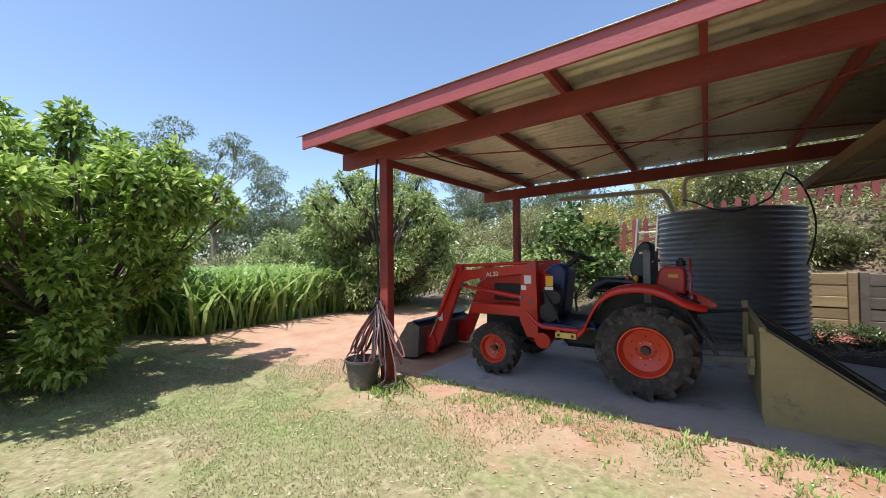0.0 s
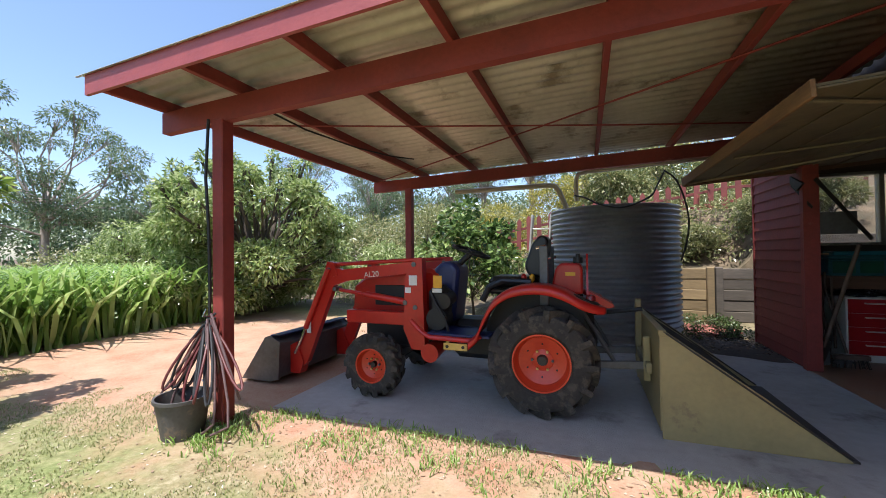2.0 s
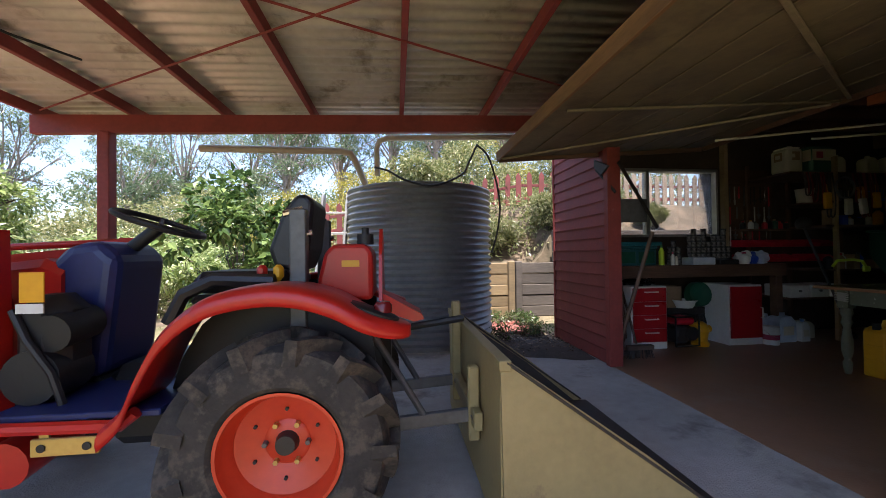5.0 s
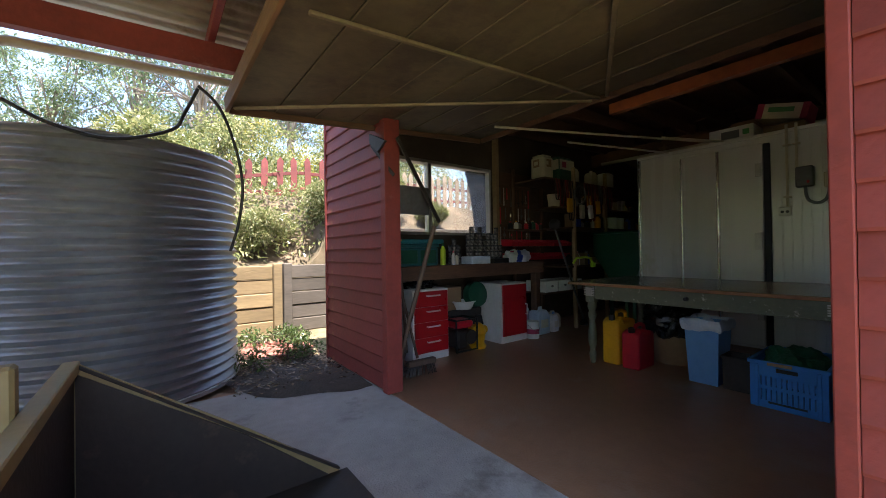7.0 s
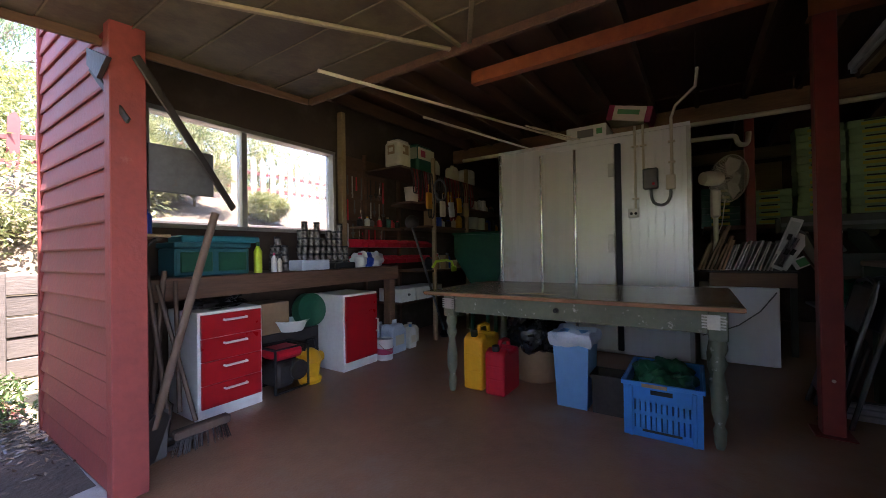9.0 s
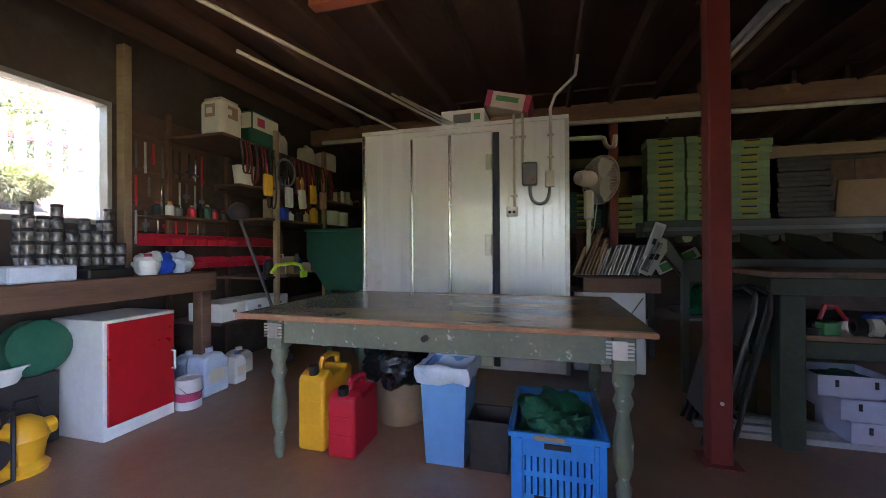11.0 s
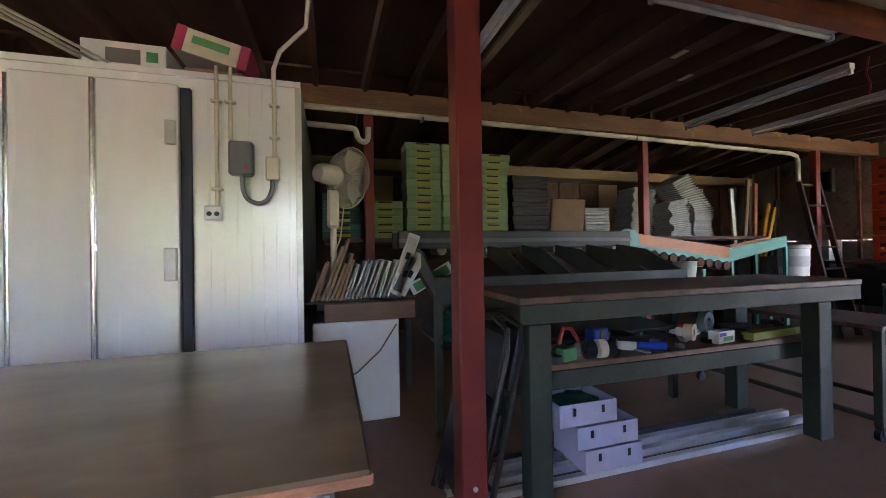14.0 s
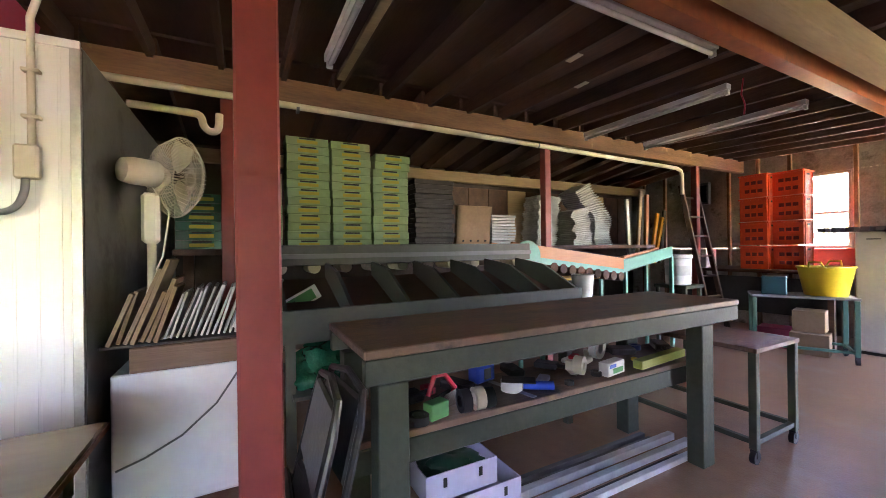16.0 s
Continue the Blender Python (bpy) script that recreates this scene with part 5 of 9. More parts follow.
# yellow-green small trees and shrubs on the bank
for k, (x, y, r, h, m) in enumerate(((-3.2, 14.5, 1.6, 2.6, YELLOW_LEAF), (-6.8, 16.5, 1.9, 2.9, SHRUB_LEAF), (-1.2, 17.5, 1.7, 3.2, YELLOW_LEAF), (2.4, 14.0, 1.5, 2.8, SHRUB_LEAF), (5.2, 13.2, 1.6, 3.0, SHRUB_LEAF), (8.0, 14.5, 1.9, 3.4, SHRUB_LEAF), (3.8, 18.0, 2.2, 4.0, YELLOW_LEAF), (0.6, 12.4, 1.0, 1.6, SHRUB_LEAF))):
    tree("shrub", "dry leafy shrub on the bank behind the shed" if m is SHRUB_LEAF else "yellow-green bushy tree on the bank", (x, y, ground_height(x, y) - 0.05), (0.05, 0.5), clumps_round(r * 0.75, h * 0.75, 0.25, 18, r * 0.33, 50 + k), 7500, 0.12, 0.045, m, BARK, "shrub")
VINE_LEAF = leaf_mat("vine_leaf", (0.04, 0.08, 0.02), (0.10, 0.17, 0.045), (0.30, 0.40, 0.12), 0.3)
for k, (x, y, r, h) in enumerate(((1.9, 9.8, 0.5, 0.55), (2.9, 9.7, 0.5, 0.6), (0.9, 9.8, 0.45, 0.5))):
    tree("shrub", "feathery pale shrub above the retaining wall", (x, y, ground_height(x, y) - 0.02), (0.02, 0.2), clumps_round(r * 0.8, h * 0.8, 0.1, 14, r * 0.35, 80 + k), 6000, 0.07, 0.016, SHRUB_LEAF, BARK, "shrub")
for k, (x, y, r, h) in enumerate(((3.55, 10.0, 0.55, 1.35), (4.1, 10.1, 0.6, 1.5), (5.0, 9.75, 0.3, 0.4))):
    tree("shrub", "feathery green shrub outside the workshop window", (x, y, ground_height(x, y) - 0.02), (0.02, 0.2), clumps_round(r * 0.85, h * 0.85, 0.1, 18, r * 0.33, 180 + k), 6500, 0.10, 0.014, SHRUB_LEAF, BARK, "shrub", droop=0.1)
tree("leafy_vine", "large-leaved vine shrub behind the tractor", (-2.3, 8.7, 0.0), (0.025, 0.6), clumps_round(0.95, 1.9, 0.3, 28, 0.26, 90), 2600, 0.14, 0.10, VINE_LEAF, BARK, "shrub")
# weed green kept dark to carry the shade by the shed corner
WEED_LEAF = leaf_mat("weed_leaf", (0.03, 0.055, 0.015), (0.07, 0.11, 0.03), (0.16, 0.22, 0.08), 0.25)
for k, (x, y) in enumerate(((1.98, 8.25), (1.9, 8.75), (1.45, 8.85), (1.72, 7.75), (1.97, 7.85), (2.02, 8.55), (1.6, 8.55), (1.35, 7.6))):
    tree("ground_weed", "low green weed growing by the shed corner", (x, y, 0.0), (0.012, 0.1), clumps_round(0.17, 0.13, 0.03, 9, 0.07, 95 + k), 240, 0.06, 0.022, WEED_LEAF, BARK, "weed")

# scrub and far woods, uncountable
def woods(name, label, spots, count, length, width, leaf):
    p, d = crown_points(spots, count)
    v, f = leaves(p, d, length, width, 0.3)
    ob = new(name, quads(name, v, f, leaf))
    return tagged(ob, label, "woods", kind="stuff")


wg = random.Random(21)
spots = []
for k in range(60):
    a = radians(wg.uniform(95, 190))
    r = wg.uniform(17, 30)
    x, y = -2 + r * math.cos(a), 4 + r * math.sin(a)
    spots.append(((x, y, ground_height(x, y) + wg.uniform(0.3, 1.5)), (wg.uniform(1.2, 2.4), wg.uniform(1.2, 2.4), wg.uniform(0.8, 1.7))))
woods("scrub", "mixed green scrub beyond the garden", spots, 60000, 0.22, 0.09, SHRUB_LEAF)
spots = []
for k in range(70):
    a = radians(wg.uniform(60, 200))
    r = wg.uniform(46, 75)
    x, y = r * math.cos(a), 4 + r * math.sin(a)
    spots.append(((x, y, ground_height(x, y) + wg.uniform(1, 6)), (wg.uniform(3, 6), wg.uniform(3, 6), wg.uniform(2, 4.5))))
woods("far_woods", "distant grey-green eucalypt woods", spots, 50000, 0.7, 0.3, GUM_LEAF)
spots = []
for k in range(110):
    x, y = (wg.uniform(-3, 9), wg.uniform(11.1, 16)) if k < 50 else (wg.uniform(0.3, 3.4), wg.uniform(9.5, 10.7)) if k < 68 else (wg.uniform(-13, -2.2), wg.uniform(10.0, 15))
    low = 50 <= k < 68
    spots.append(((x, y, ground_height(x, y) + (0.08 if low else 0.25)), (0.6, 0.4, 0.2) if low else (0.7, 0.6, 0.4)))
woods("bank_scrub", "low dry scrub covering the bank", spots, 44000, 0.10, 0.035, SHRUB_LEAF)


def blades(name, label, places, height, width, leaf, category):
    """Curved grass blades standing at places (x, y, z)."""
    n = len(places)
    base = np.array(places)
    a = rng.uniform(0, 2 * np.pi, n)
    out_dir = np.stack([np.cos(a), np.sin(a), np.zeros(n)], 1)
    side = np.stack([-np.sin(a), np.cos(a), np.zeros(n)], 1) * (width / 2 * rng.uniform(0.6, 1.3, n))[:, None]
    h = height * rng.uniform(0.4, 1.2, n)
    lean = rng.uniform(0.15, 1.0, n) * h
    rows = []
    for u, k in ((0, 0.9), (0.45, 1.0), (0.8, 0.7)):
        c = base + out_dir * (lean * u * u)[:, None] + np.array((0, 0, 1)) * (h * (u - 0.18 * u ** 3))[:, None]
        rows += [c - side * k, c + side * k]
    tip = base + out_dir * lean[:, None] * 1.15 + np.array((0, 0, 1)) * (h * 0.80)[:, None]
    v = np.stack(rows + [tip], 1).reshape(-1, 3)
    b = np.arange(n)[:, None] * 7
    f = np.concatenate([b + (0, 1, 3), b + (0, 3, 2), b + (2, 3, 5), b + (2, 5, 4), b + (4, 5, 6)], 1).reshape(-1, 3)
    return tagged(new(name, quads(name, v, f, leaf)), label, category, kind="stuff")


pts = []
while len(pts) < 10000:
    x, y = random.uniform(-14.5, -7.2), random.uniform(1.8, 7.0)
    if y > 0.6 * (x + 8.5) + 2.5 + 0.4 * noise.noise((x * 1.3, y * 1.3, 4)):
        pts.append((x, y, ground_height(x, y)))
blades("cane_grass", "tall bright green cane grass", pts, 1.3, 0.06, CANE_LEAF, "grass")
pts = []
while len(pts) < 85000:
    x, y = random.uniform(-6.5, 2.0), random.uniform(0.2, 3.58) if random.random() < 0.85 else random.uniform(6.5, 9.5)
    if noise.noise((x * 0.8, y * 0.8, 7)) + 0.5 * noise.noise((x * 3, y * 3, 2)) > (-0.25 if y < 2.4 else 0.1) and not (-2.75 < x and y > 3.56 and y < 7.2):
        pts.append((x, y, ground_height(x, y) - 0.003))
blades("lawn", "short dry lawn grass", pts, 0.024, 0.005, LAWN_LEAF, "grass")
pts = []
for k in range(130):
    cx, cy = (random.uniform(-2.6, 1.9), 3.60) if k < 26 else (random.gauss(-2.70, 0.16), random.gauss(3.2, 0.16)) if k < 48 else (random.uniform(-3.2, 1.9), 3.54 - abs(random.gauss(0, 0.3)))
    for _ in range(28 if k < 48 else 16):
        x, y = random.gauss(cx, 0.055), min(random.gauss(cy - 0.04, 0.045), 3.63)
        pts.append((x, y, ground_height(x, y) - 0.003))
blades("edge_weeds", "small green weeds along the slab edge", pts, 0.065, 0.009, CANE_LEAF, "weeds")
DRY_LEAF = leaf_mat("dry_leaf", (0.30, 0.20, 0.12), (0.45, 0.33, 0.22), (0.62, 0.52, 0.42), 0.1)
n = 3200
pp = np.stack([rng.uniform(-6, 2, n), rng.uniform(0.3, 3.6, n), np.zeros(n)], 1)
pp[:, 2] = [max(ground_height(a, b), 0 if b > 3.58 and a > -2.6 else -1) + 0.006 for a, b in pp[:, :2]]
v, f = leaves(pp, np.tile((0.0, 0.0, 0.0), (n, 1)), 0.034, 0.018, 0.0)
v[:, 2] = pp[:, 2].repeat(4) + (v[:, 2] - pp[:, 2].repeat(4)) * 0.12
tagged(new("leaf_litter", quads("leaf_litter", v, f, DRY_LEAF)), "dry brown leaves scattered on the lawn", "leaf litter", kind="stuff")

# invented hedge that keeps the far window's view from burning out
spots = []
for k in range(16):
    spots.append(((3.0 + k * 0.35, -7.5 + wg.uniform(-0.5, 0.5), wg.uniform(0.5, 2.2)), (0.8, 0.7, 0.7)))
woods("hedge", "leafy hedge added to darken the view through the far window", spots, 9000, 0.14, 0.06, SHRUB_LEAF)
BRICK = mat("red_brick", (0.34, 0.13, 0.09), (0.24, 0.09, 0.065), 6, 0.85, 0.5, vary=0.2)
bk2 = Shape().box((-0.11, -0.055, 0), (0.11, 0.055, 0.072), None, 0.005).mesh("brick", BRICK)
pile = thing("brick_paving", "loose red bricks laid in the dirt by the tank", "bricks", (1.6, 8.3, 0))
for k in range(26):
    ob = new("brick", bk2)
    ob.parent = pile
    ob.matrix_basis = pose(-0.12 + 0.13 * (k % 5) + random.uniform(-0.03, 0.03), -0.30 + 0.235 * (k // 5) * 0.6 + random.uniform(-0.03, 0.03), -0.035 + random.uniform(-0.02, 0.02), random.uniform(-6, 6), random.uniform(-6, 6), 90 + random.uniform(-18, 18))
# litter browns darkened too, for the same shaded corner
DARK_LITTER = leaf_mat("dark_leaf_litter", (0.04, 0.028, 0.02), (0.10, 0.07, 0.05), (0.34, 0.25, 0.17), 0.05)
n = 3200
pp = np.stack([rng.uniform(1.1, 2.08, n), rng.triangular(6.75, 7.9, 9.1, n), np.full(n, 0.008)], 1)
v, f = leaves(pp, np.tile((0.0, 0.0, 0.0), (n, 1)), 0.06, 0.025, 0.0)
v[:, 2] = 0.02 + (v[:, 2] - 0.008) * 0.3
tagged(new("bark_litter", quads("bark_litter", v, f, DARK_LITTER)), "dry leaves and bark by the shed corner", "leaf litter", kind="stuff")

dirt = Shape()
dirt_ring = 48
dirt.v = [(0.0, 0.0, 0.022)]
for rr, zz in ((0.5, 0.018), (0.8, 0.012), (1.0, 0.0025)):
    for k in range(dirt_ring):
        a = 2 * math.pi * k / dirt_ring
        q = rr * (1 + 0.35 * noise.noise((1.4 * math.cos(a), 1.4 * math.sin(a), 5.0)) + 0.12 * noise.noise((5 * math.cos(a), 5 * math.sin(a), 2.0)))
        dirt.v.append((min(0.62 * q * math.cos(a) - 0.25 * q * math.sin(a), 0.42), 0.62 * q * math.sin(a), zz))
dirt.f = [(0, 1 + k, 1 + (k + 1) % dirt_ring) for k in range(dirt_ring)] + [(1 + r * dirt_ring + k, 1 + (r + 1) * dirt_ring + k, 1 + (r + 1) * dirt_ring + (k + 1) % dirt_ring, 1 + r * dirt_ring + (k + 1) % dirt_ring) for r in range(2) for k in range(dirt_ring)]
dirt.smooth = True
# dirt colour of the slab patch, also used as shade on the soil behind
DIRT = mat("dark_dirt_and_shade", (0.075, 0.055, 0.042), (0.03, 0.024, 0.02), 5, 0.9, 0.9, stain=(0.16, 0.12, 0.09), stain_at=0.66, stain_scale=7)
solid("dirt_patch", dirt, DIRT, "dark dirt washed over the slab corner", "dirt", at=pose(1.66, 7.12, 0.001))
# dark sheet over the bright ground, painting in the corner's shade
bed = Shape()
bed.v, bed.f, bed.smooth = [(p[0], p[1] * 1.45, p[2] * 1.6) for p in dirt.v], list(dirt.f), True
solid("soil_bed", bed, DIRT, "soil between the tank and the shed corner, darkened for its shade", "dirt", at=pose(1.62, 8.3, -0.042))

# ---- interior materials ----
RED_GLOSS = mat("red_laminate", (0.42, 0.012, 0.018), (0.36, 0.01, 0.014), 3, 0.3)
CARDBOARD = mat("cardboard", (0.36, 0.24, 0.14), (0.28, 0.18, 0.10), 3, 0.85, 0.1, vary=0.15)
TEAL = mat("teal_plastic", (0.03, 0.13, 0.15), (0.02, 0.09, 0.11), 4, 0.45)
TEAL_BRIGHT = mat("turquoise_plastic", (0.03, 0.22, 0.27), (0.02, 0.16, 0.20), 4, 0.4)
GREEN_DARK = mat("dark_green_plastic", (0.015, 0.10, 0.055), (0.01, 0.07, 0.04), 4, 0.4)
GREEN_BRIGHT = mat("green_mesh", (0.014, 0.12, 0.055), (0.007, 0.06, 0.028), 9, 0.5, 0.6)
BLUE_BIN = mat("pale_blue_plastic", (0.16, 0.36, 0.66), (0.13, 0.30, 0.58), 2, 0.42)
BLUE_CRATE = mat("blue_crate_plastic", (0.04, 0.27, 0.74), (0.03, 0.21, 0.62), 3, 0.4)
RED_CAN = mat("red_plastic", (0.58, 0.014, 0.035), (0.46, 0.011, 0.026), 4, 0.42)
BAG_BLACK = mat("black_bin_bag", (0.02, 0.02, 0.022), (0.012, 0.012, 0.013), 6, 0.25, 0.9, bump_scale=16)
BAG_CLEAR = mat("clear_bin_liner", (0.60, 0.66, 0.74), (0.42, 0.50, 0.62), 8, 0.3, 0.6, bump_scale=20)
LIME = mat("fluoro_lime_plastic", (0.62, 0.80, 0.04), (0.52, 0.68, 0.03), 4, 0.4)
CRATE_GREEN = mat("pale_green_carton", (0.26, 0.36, 0.17), (0.20, 0.29, 0.13), 3, 0.75, vary=0.12)
CRATE_MARK = mat("yellow_print", (0.42, 0.36, 0.03), (0.34, 0.28, 0.03), 3, 0.75)
ORANGE_CRATE = mat("orange_red_crate", (0.78, 0.085, 0.012), (0.62, 0.055, 0.010), 3, 0.35, vary=0.1)
TUB_YELLOW = mat("yellow_tub_plastic", (0.80, 0.58, 0.01), (0.70, 0.48, 0.01), 3, 0.4)
LILAC_CARTON = mat("pale_lilac_carton", (0.56, 0.54, 0.68), (0.48, 0.46, 0.60), 3, 0.7, vary=0.05)
GRADER_GREEN = mat("grey_green_machine_paint", (0.085, 0.092, 0.07), (0.06, 0.065, 0.052), 3, 0.5, 0.1, stain=(0.10, 0.06, 0.04), stain_at=0.66, stain_scale=4)
MINT = mat("mint_green_paint", (0.16, 0.42, 0.33), (0.12, 0.33, 0.26), 3, 0.45)
TABLE_GREEN = mat("dark_green_steel_paint", (0.05, 0.13, 0.09), (0.035, 0.09, 0.065), 3, 0.5)
ORANGE_WOOD = mat("orange_varnished_wood", (0.58, 0.24, 0.08), (0.45, 0.17, 0.055), 3, 0.45, 0.05, stretch=(1, 0.3, 2))
CREAM_PLASTIC = mat("yellowed_white_plastic", (0.66, 0.60, 0.46), (0.56, 0.50, 0.37), 3, 0.45)
JAR = mat("clear_jar_of_screws", (0.24, 0.22, 0.20), (0.035, 0.03, 0.028), 30, 0.06, 0.3, coat=0.6)
BOARD_BROWN = mat("brown_peg_panel", (0.12, 0.062, 0.036), (0.075, 0.04, 0.024), 2, 0.75, 0.15)
GREY_BOX = mat("grey_electrical_plastic", (0.17, 0.17, 0.17), (0.13, 0.13, 0.13), 3, 0.45)
TRAY_GREY = mat("pale_grey_trays", (0.58, 0.59, 0.56), (0.44, 0.45, 0.43), 3, 0.6, vary=0.1)
BLUE_TAPE = mat("blue_plastic", (0.02, 0.08, 0.50), (0.015, 0.06, 0.40), 3, 0.4)
PINK_RED = mat("pink_red_print", (0.45, 0.05, 0.12), (0.36, 0.04, 0.09), 3, 0.7)
PRINT_GREEN = mat("green_print", (0.10, 0.32, 0.12), (0.07, 0.25, 0.09), 3, 0.7)
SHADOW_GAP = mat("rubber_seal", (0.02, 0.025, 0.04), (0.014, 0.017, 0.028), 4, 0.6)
CHAIR_GREY = mat("worn_dark_grey_vinyl", (0.034, 0.034, 0.036), (0.022, 0.022, 0.024), 4, 0.32, 0.1)
RAIL_METAL = mat("pale_channel_metal", (0.72, 0.72, 0.74), (0.55, 0.55, 0.57), 6, 0.35, metal=0.25)
OLD_IRON = mat("dark_iron", (0.06, 0.05, 0.045), (0.035, 0.03, 0.028), 5, 0.6, 0.2, metal=0.4)
PLANK_BROWN = mat("brown_plank", (0.28, 0.16, 0.10), (0.16, 0.09, 0.055), 3, 0.65, 0.2, stretch=(1, 0.2, 3))
HANDLE_WOOD = mat("old_tool_handle", (0.13, 0.08, 0.055), (0.07, 0.045, 0.032), 5, 0.65, 0.1, stretch=(1, 1, 0.2))
TUBE_LIGHT = mat("unlit_fluorescent_tube", (0.75, 0.74, 0.70), (0.68, 0.67, 0.63), 4, 0.25)

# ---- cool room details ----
# sheet over the white side panel; the side's shade is in its grey
COOL_SIDE = mat("shaded_weathered_panel", (0.22, 0.21, 0.18), (0.14, 0.13, 0.11), 1.5, 0.5, 0.1, stain=(0.10, 0.085, 0.07), stain_at=0.56, stain_scale=2)
partw("side_sheet", Shape().box((5.83, 4.064, 0.03), (8.5, 4.069, 2.30)), COOL_SIDE, cool, "grey weathered side sheet with the side's shade in its colour")
partw("trim", Shape().box((5.795, 4.065, 2.285), (5.812, 6.06, 2.322), None, 0.002), PANEL_WHITE, cool, "aluminium edge angle")
partw("corner_angle", Shape().box((5.790, 4.062, 0.02), (5.812, 4.10, 2.283), None, 0.002), ALU, cool)
partw("corner_angle", Shape().box((5.790, 6.02, 0.02), (5.812, 6.058, 2.283), None, 0.002), ALU, cool)
STRIP_BRIGHT = mat("polished_aluminium_strip", (0.86, 0.86, 0.84), (0.74, 0.74, 0.72), 5, 0.24, metal=0.9)
partw("joint_strip", Shape().cyl((5.79, 6.035, 0.06), (5.79, 6.035, 2.28), 0.014, n=14), STRIP_BRIGHT, cool)
door = partw("door", Shape().box((5.74, 4.73, 0.06), (5.808, 5.50, 2.215), None, 0.008), PANEL_WHITE, cool)
partw("door_seal", Shape().box((5.775, 4.675, 0.06), (5.809, 4.728, 2.21), None, 0.003), SHADOW_GAP, cool, "dark rubber seal down the door edge")
for y in (5.50, 5.13):
    partw("joint_strip", Shape().cyl((5.738 if y < 5.4 else 5.775, y if y < 5.4 else 5.518, 0.06), (5.738 if y < 5.4 else 5.775, y if y < 5.4 else 5.518, 2.2), 0.017, n=14), STRIP_BRIGHT, cool, "rounded bright metal strip")
y = 4.14
while y < 4.66:
    partw("panel_rib", Shape().box((5.8085, y - 0.006, 0.05), (5.812, y + 0.006, 2.28), None, 0.0012), PANEL_WHITE, cool)
    y += 0.075
partw("latch", Shape().box((5.715, 4.735, 1.08), (5.742, 4.80, 1.27), None, 0.006), WHITE, cool)
partw("hinge", Shape().box((5.72, 4.735, 0.34), (5.742, 4.79, 0.50), None, 0.005).box((5.72, 4.735, 1.86), (5.742, 4.79, 2.0), None, 0.005), ALU, cool)


def conduit(pts, r=0.012, parent=None):
    partw("conduit", Shape().tube(pts, r, 10), CREAM_PLASTIC if r > 0.011 else GREY_BOX, parent)


elec = thing("switch_box", "grey isolator box and sockets with conduits on the panel", "electrical box", (5.79, 4.40, 1.70))
partw("isolator", Shape().box((5.72, 4.335, 1.70), (5.786, 4.47, 1.905), None, 0.012), GREY_BOX, elec)
partw("red_mark", Shape().box((5.718, 4.365, 1.735), (5.7195, 4.385, 1.76)), RED_CAN, elec)
partw("junction_box", Shape().box((5.745, 4.19, 1.68), (5.788, 4.27, 1.825), None, 0.008), CREAM_PLASTIC, elec)
partw("socket", Shape().box((5.76, 4.51, 1.43), (5.788, 4.61, 1.52), None, 0.008), WHITE, elec, "white double socket")
for yy in (4.54, 4.58):
    partw("socket_hole", Shape().cyl((5.7595, yy, 1.47), (5.757, yy, 1.47), 0.014, n=12), BLACK, elec)
conduit([(5.78, 4.54, 1.52), (5.78, 4.54, 2.36)], 0.012, elec)
conduit([(5.78, 4.465, 1.90), (5.78, 4.465, 2.36)], 0.012, elec)
conduit([(5.78, 4.22, 1.82), (5.78, 4.22, 2.38), (5.75, 4.18, 2.48), (5.62, 4.02, 2.58), (5.58, 4.0, 2.76)], 0.014, elec)
partw("flexible_conduit", Shape().tube(bend([(5.75, 4.40, 1.70), (5.75, 4.395, 1.62), (5.75, 4.37, 1.56), (5.75, 4.31, 1.535), (5.75, 4.26, 1.56), (5.75, 4.235, 1.62), (5.75, 4.23, 1.68)], 4), 0.014, 10), GREY_BOX, elec)
for yy, zz in ((4.54, 2.15), (4.54, 1.62), (4.465, 2.15), (4.22, 2.15), (4.22, 1.95)):
    partw("saddle_clip", Shape().box((5.765, yy - 0.03, zz - 0.008), (5.80, yy + 0.03, zz + 0.008), None, 0.003), CREAM_PLASTIC, elec)

b = thing("cardboard_carton", "white printed carton lying on the cool room", "box", (5.85, 4.82, 2.318))
part("box", Shape().box((0, 0, 0), (0.42, 0.42, 0.155), None, 0.004), WHITE, b)
part("print", Shape().box((-0.002, 0.13, 0.03), (-0.0005, 0.30, 0.115)), GREY_BOX, b)
part("print", Shape().box((-0.002, 0.04, 0.05), (-0.0005, 0.10, 0.11)), PRINT_GREEN, b)
b2 = thing("cardboard_carton", "pink and green printed carton tilted on another box", "box", (6.0, 4.42, 2.44), turn=0)
part("box", Shape().box((0, 0.06, 0), (0.36, 0.44, 0.16), Matrix.Rotation(radians(14), 4, "X"), 0.004), CREAM_PLASTIC, b2)
part("end_print", Shape().box((-0.002, 0.0, -0.002), (0.362, 0.059, 0.162), Matrix.Rotation(radians(14), 4, "X"), 0.004), PINK_RED, b2)
part("end_print", Shape().box((-0.004, 0.38, -0.002), (-0.001, 0.439, 0.162), Matrix.Rotation(radians(14), 4, "X")), PINK_RED, b2)
part("print", Shape().box((-0.003, 0.12, 0.07), (-0.001, 0.34, 0.12), Matrix.Rotation(radians(14), 4, "X")), PRINT_GREEN, b2)
part("support", Shape().box((0.02, 0.02, -0.12), (0.34, 0.36, 0.0), None, 0.004), CARDBOARD, b2)
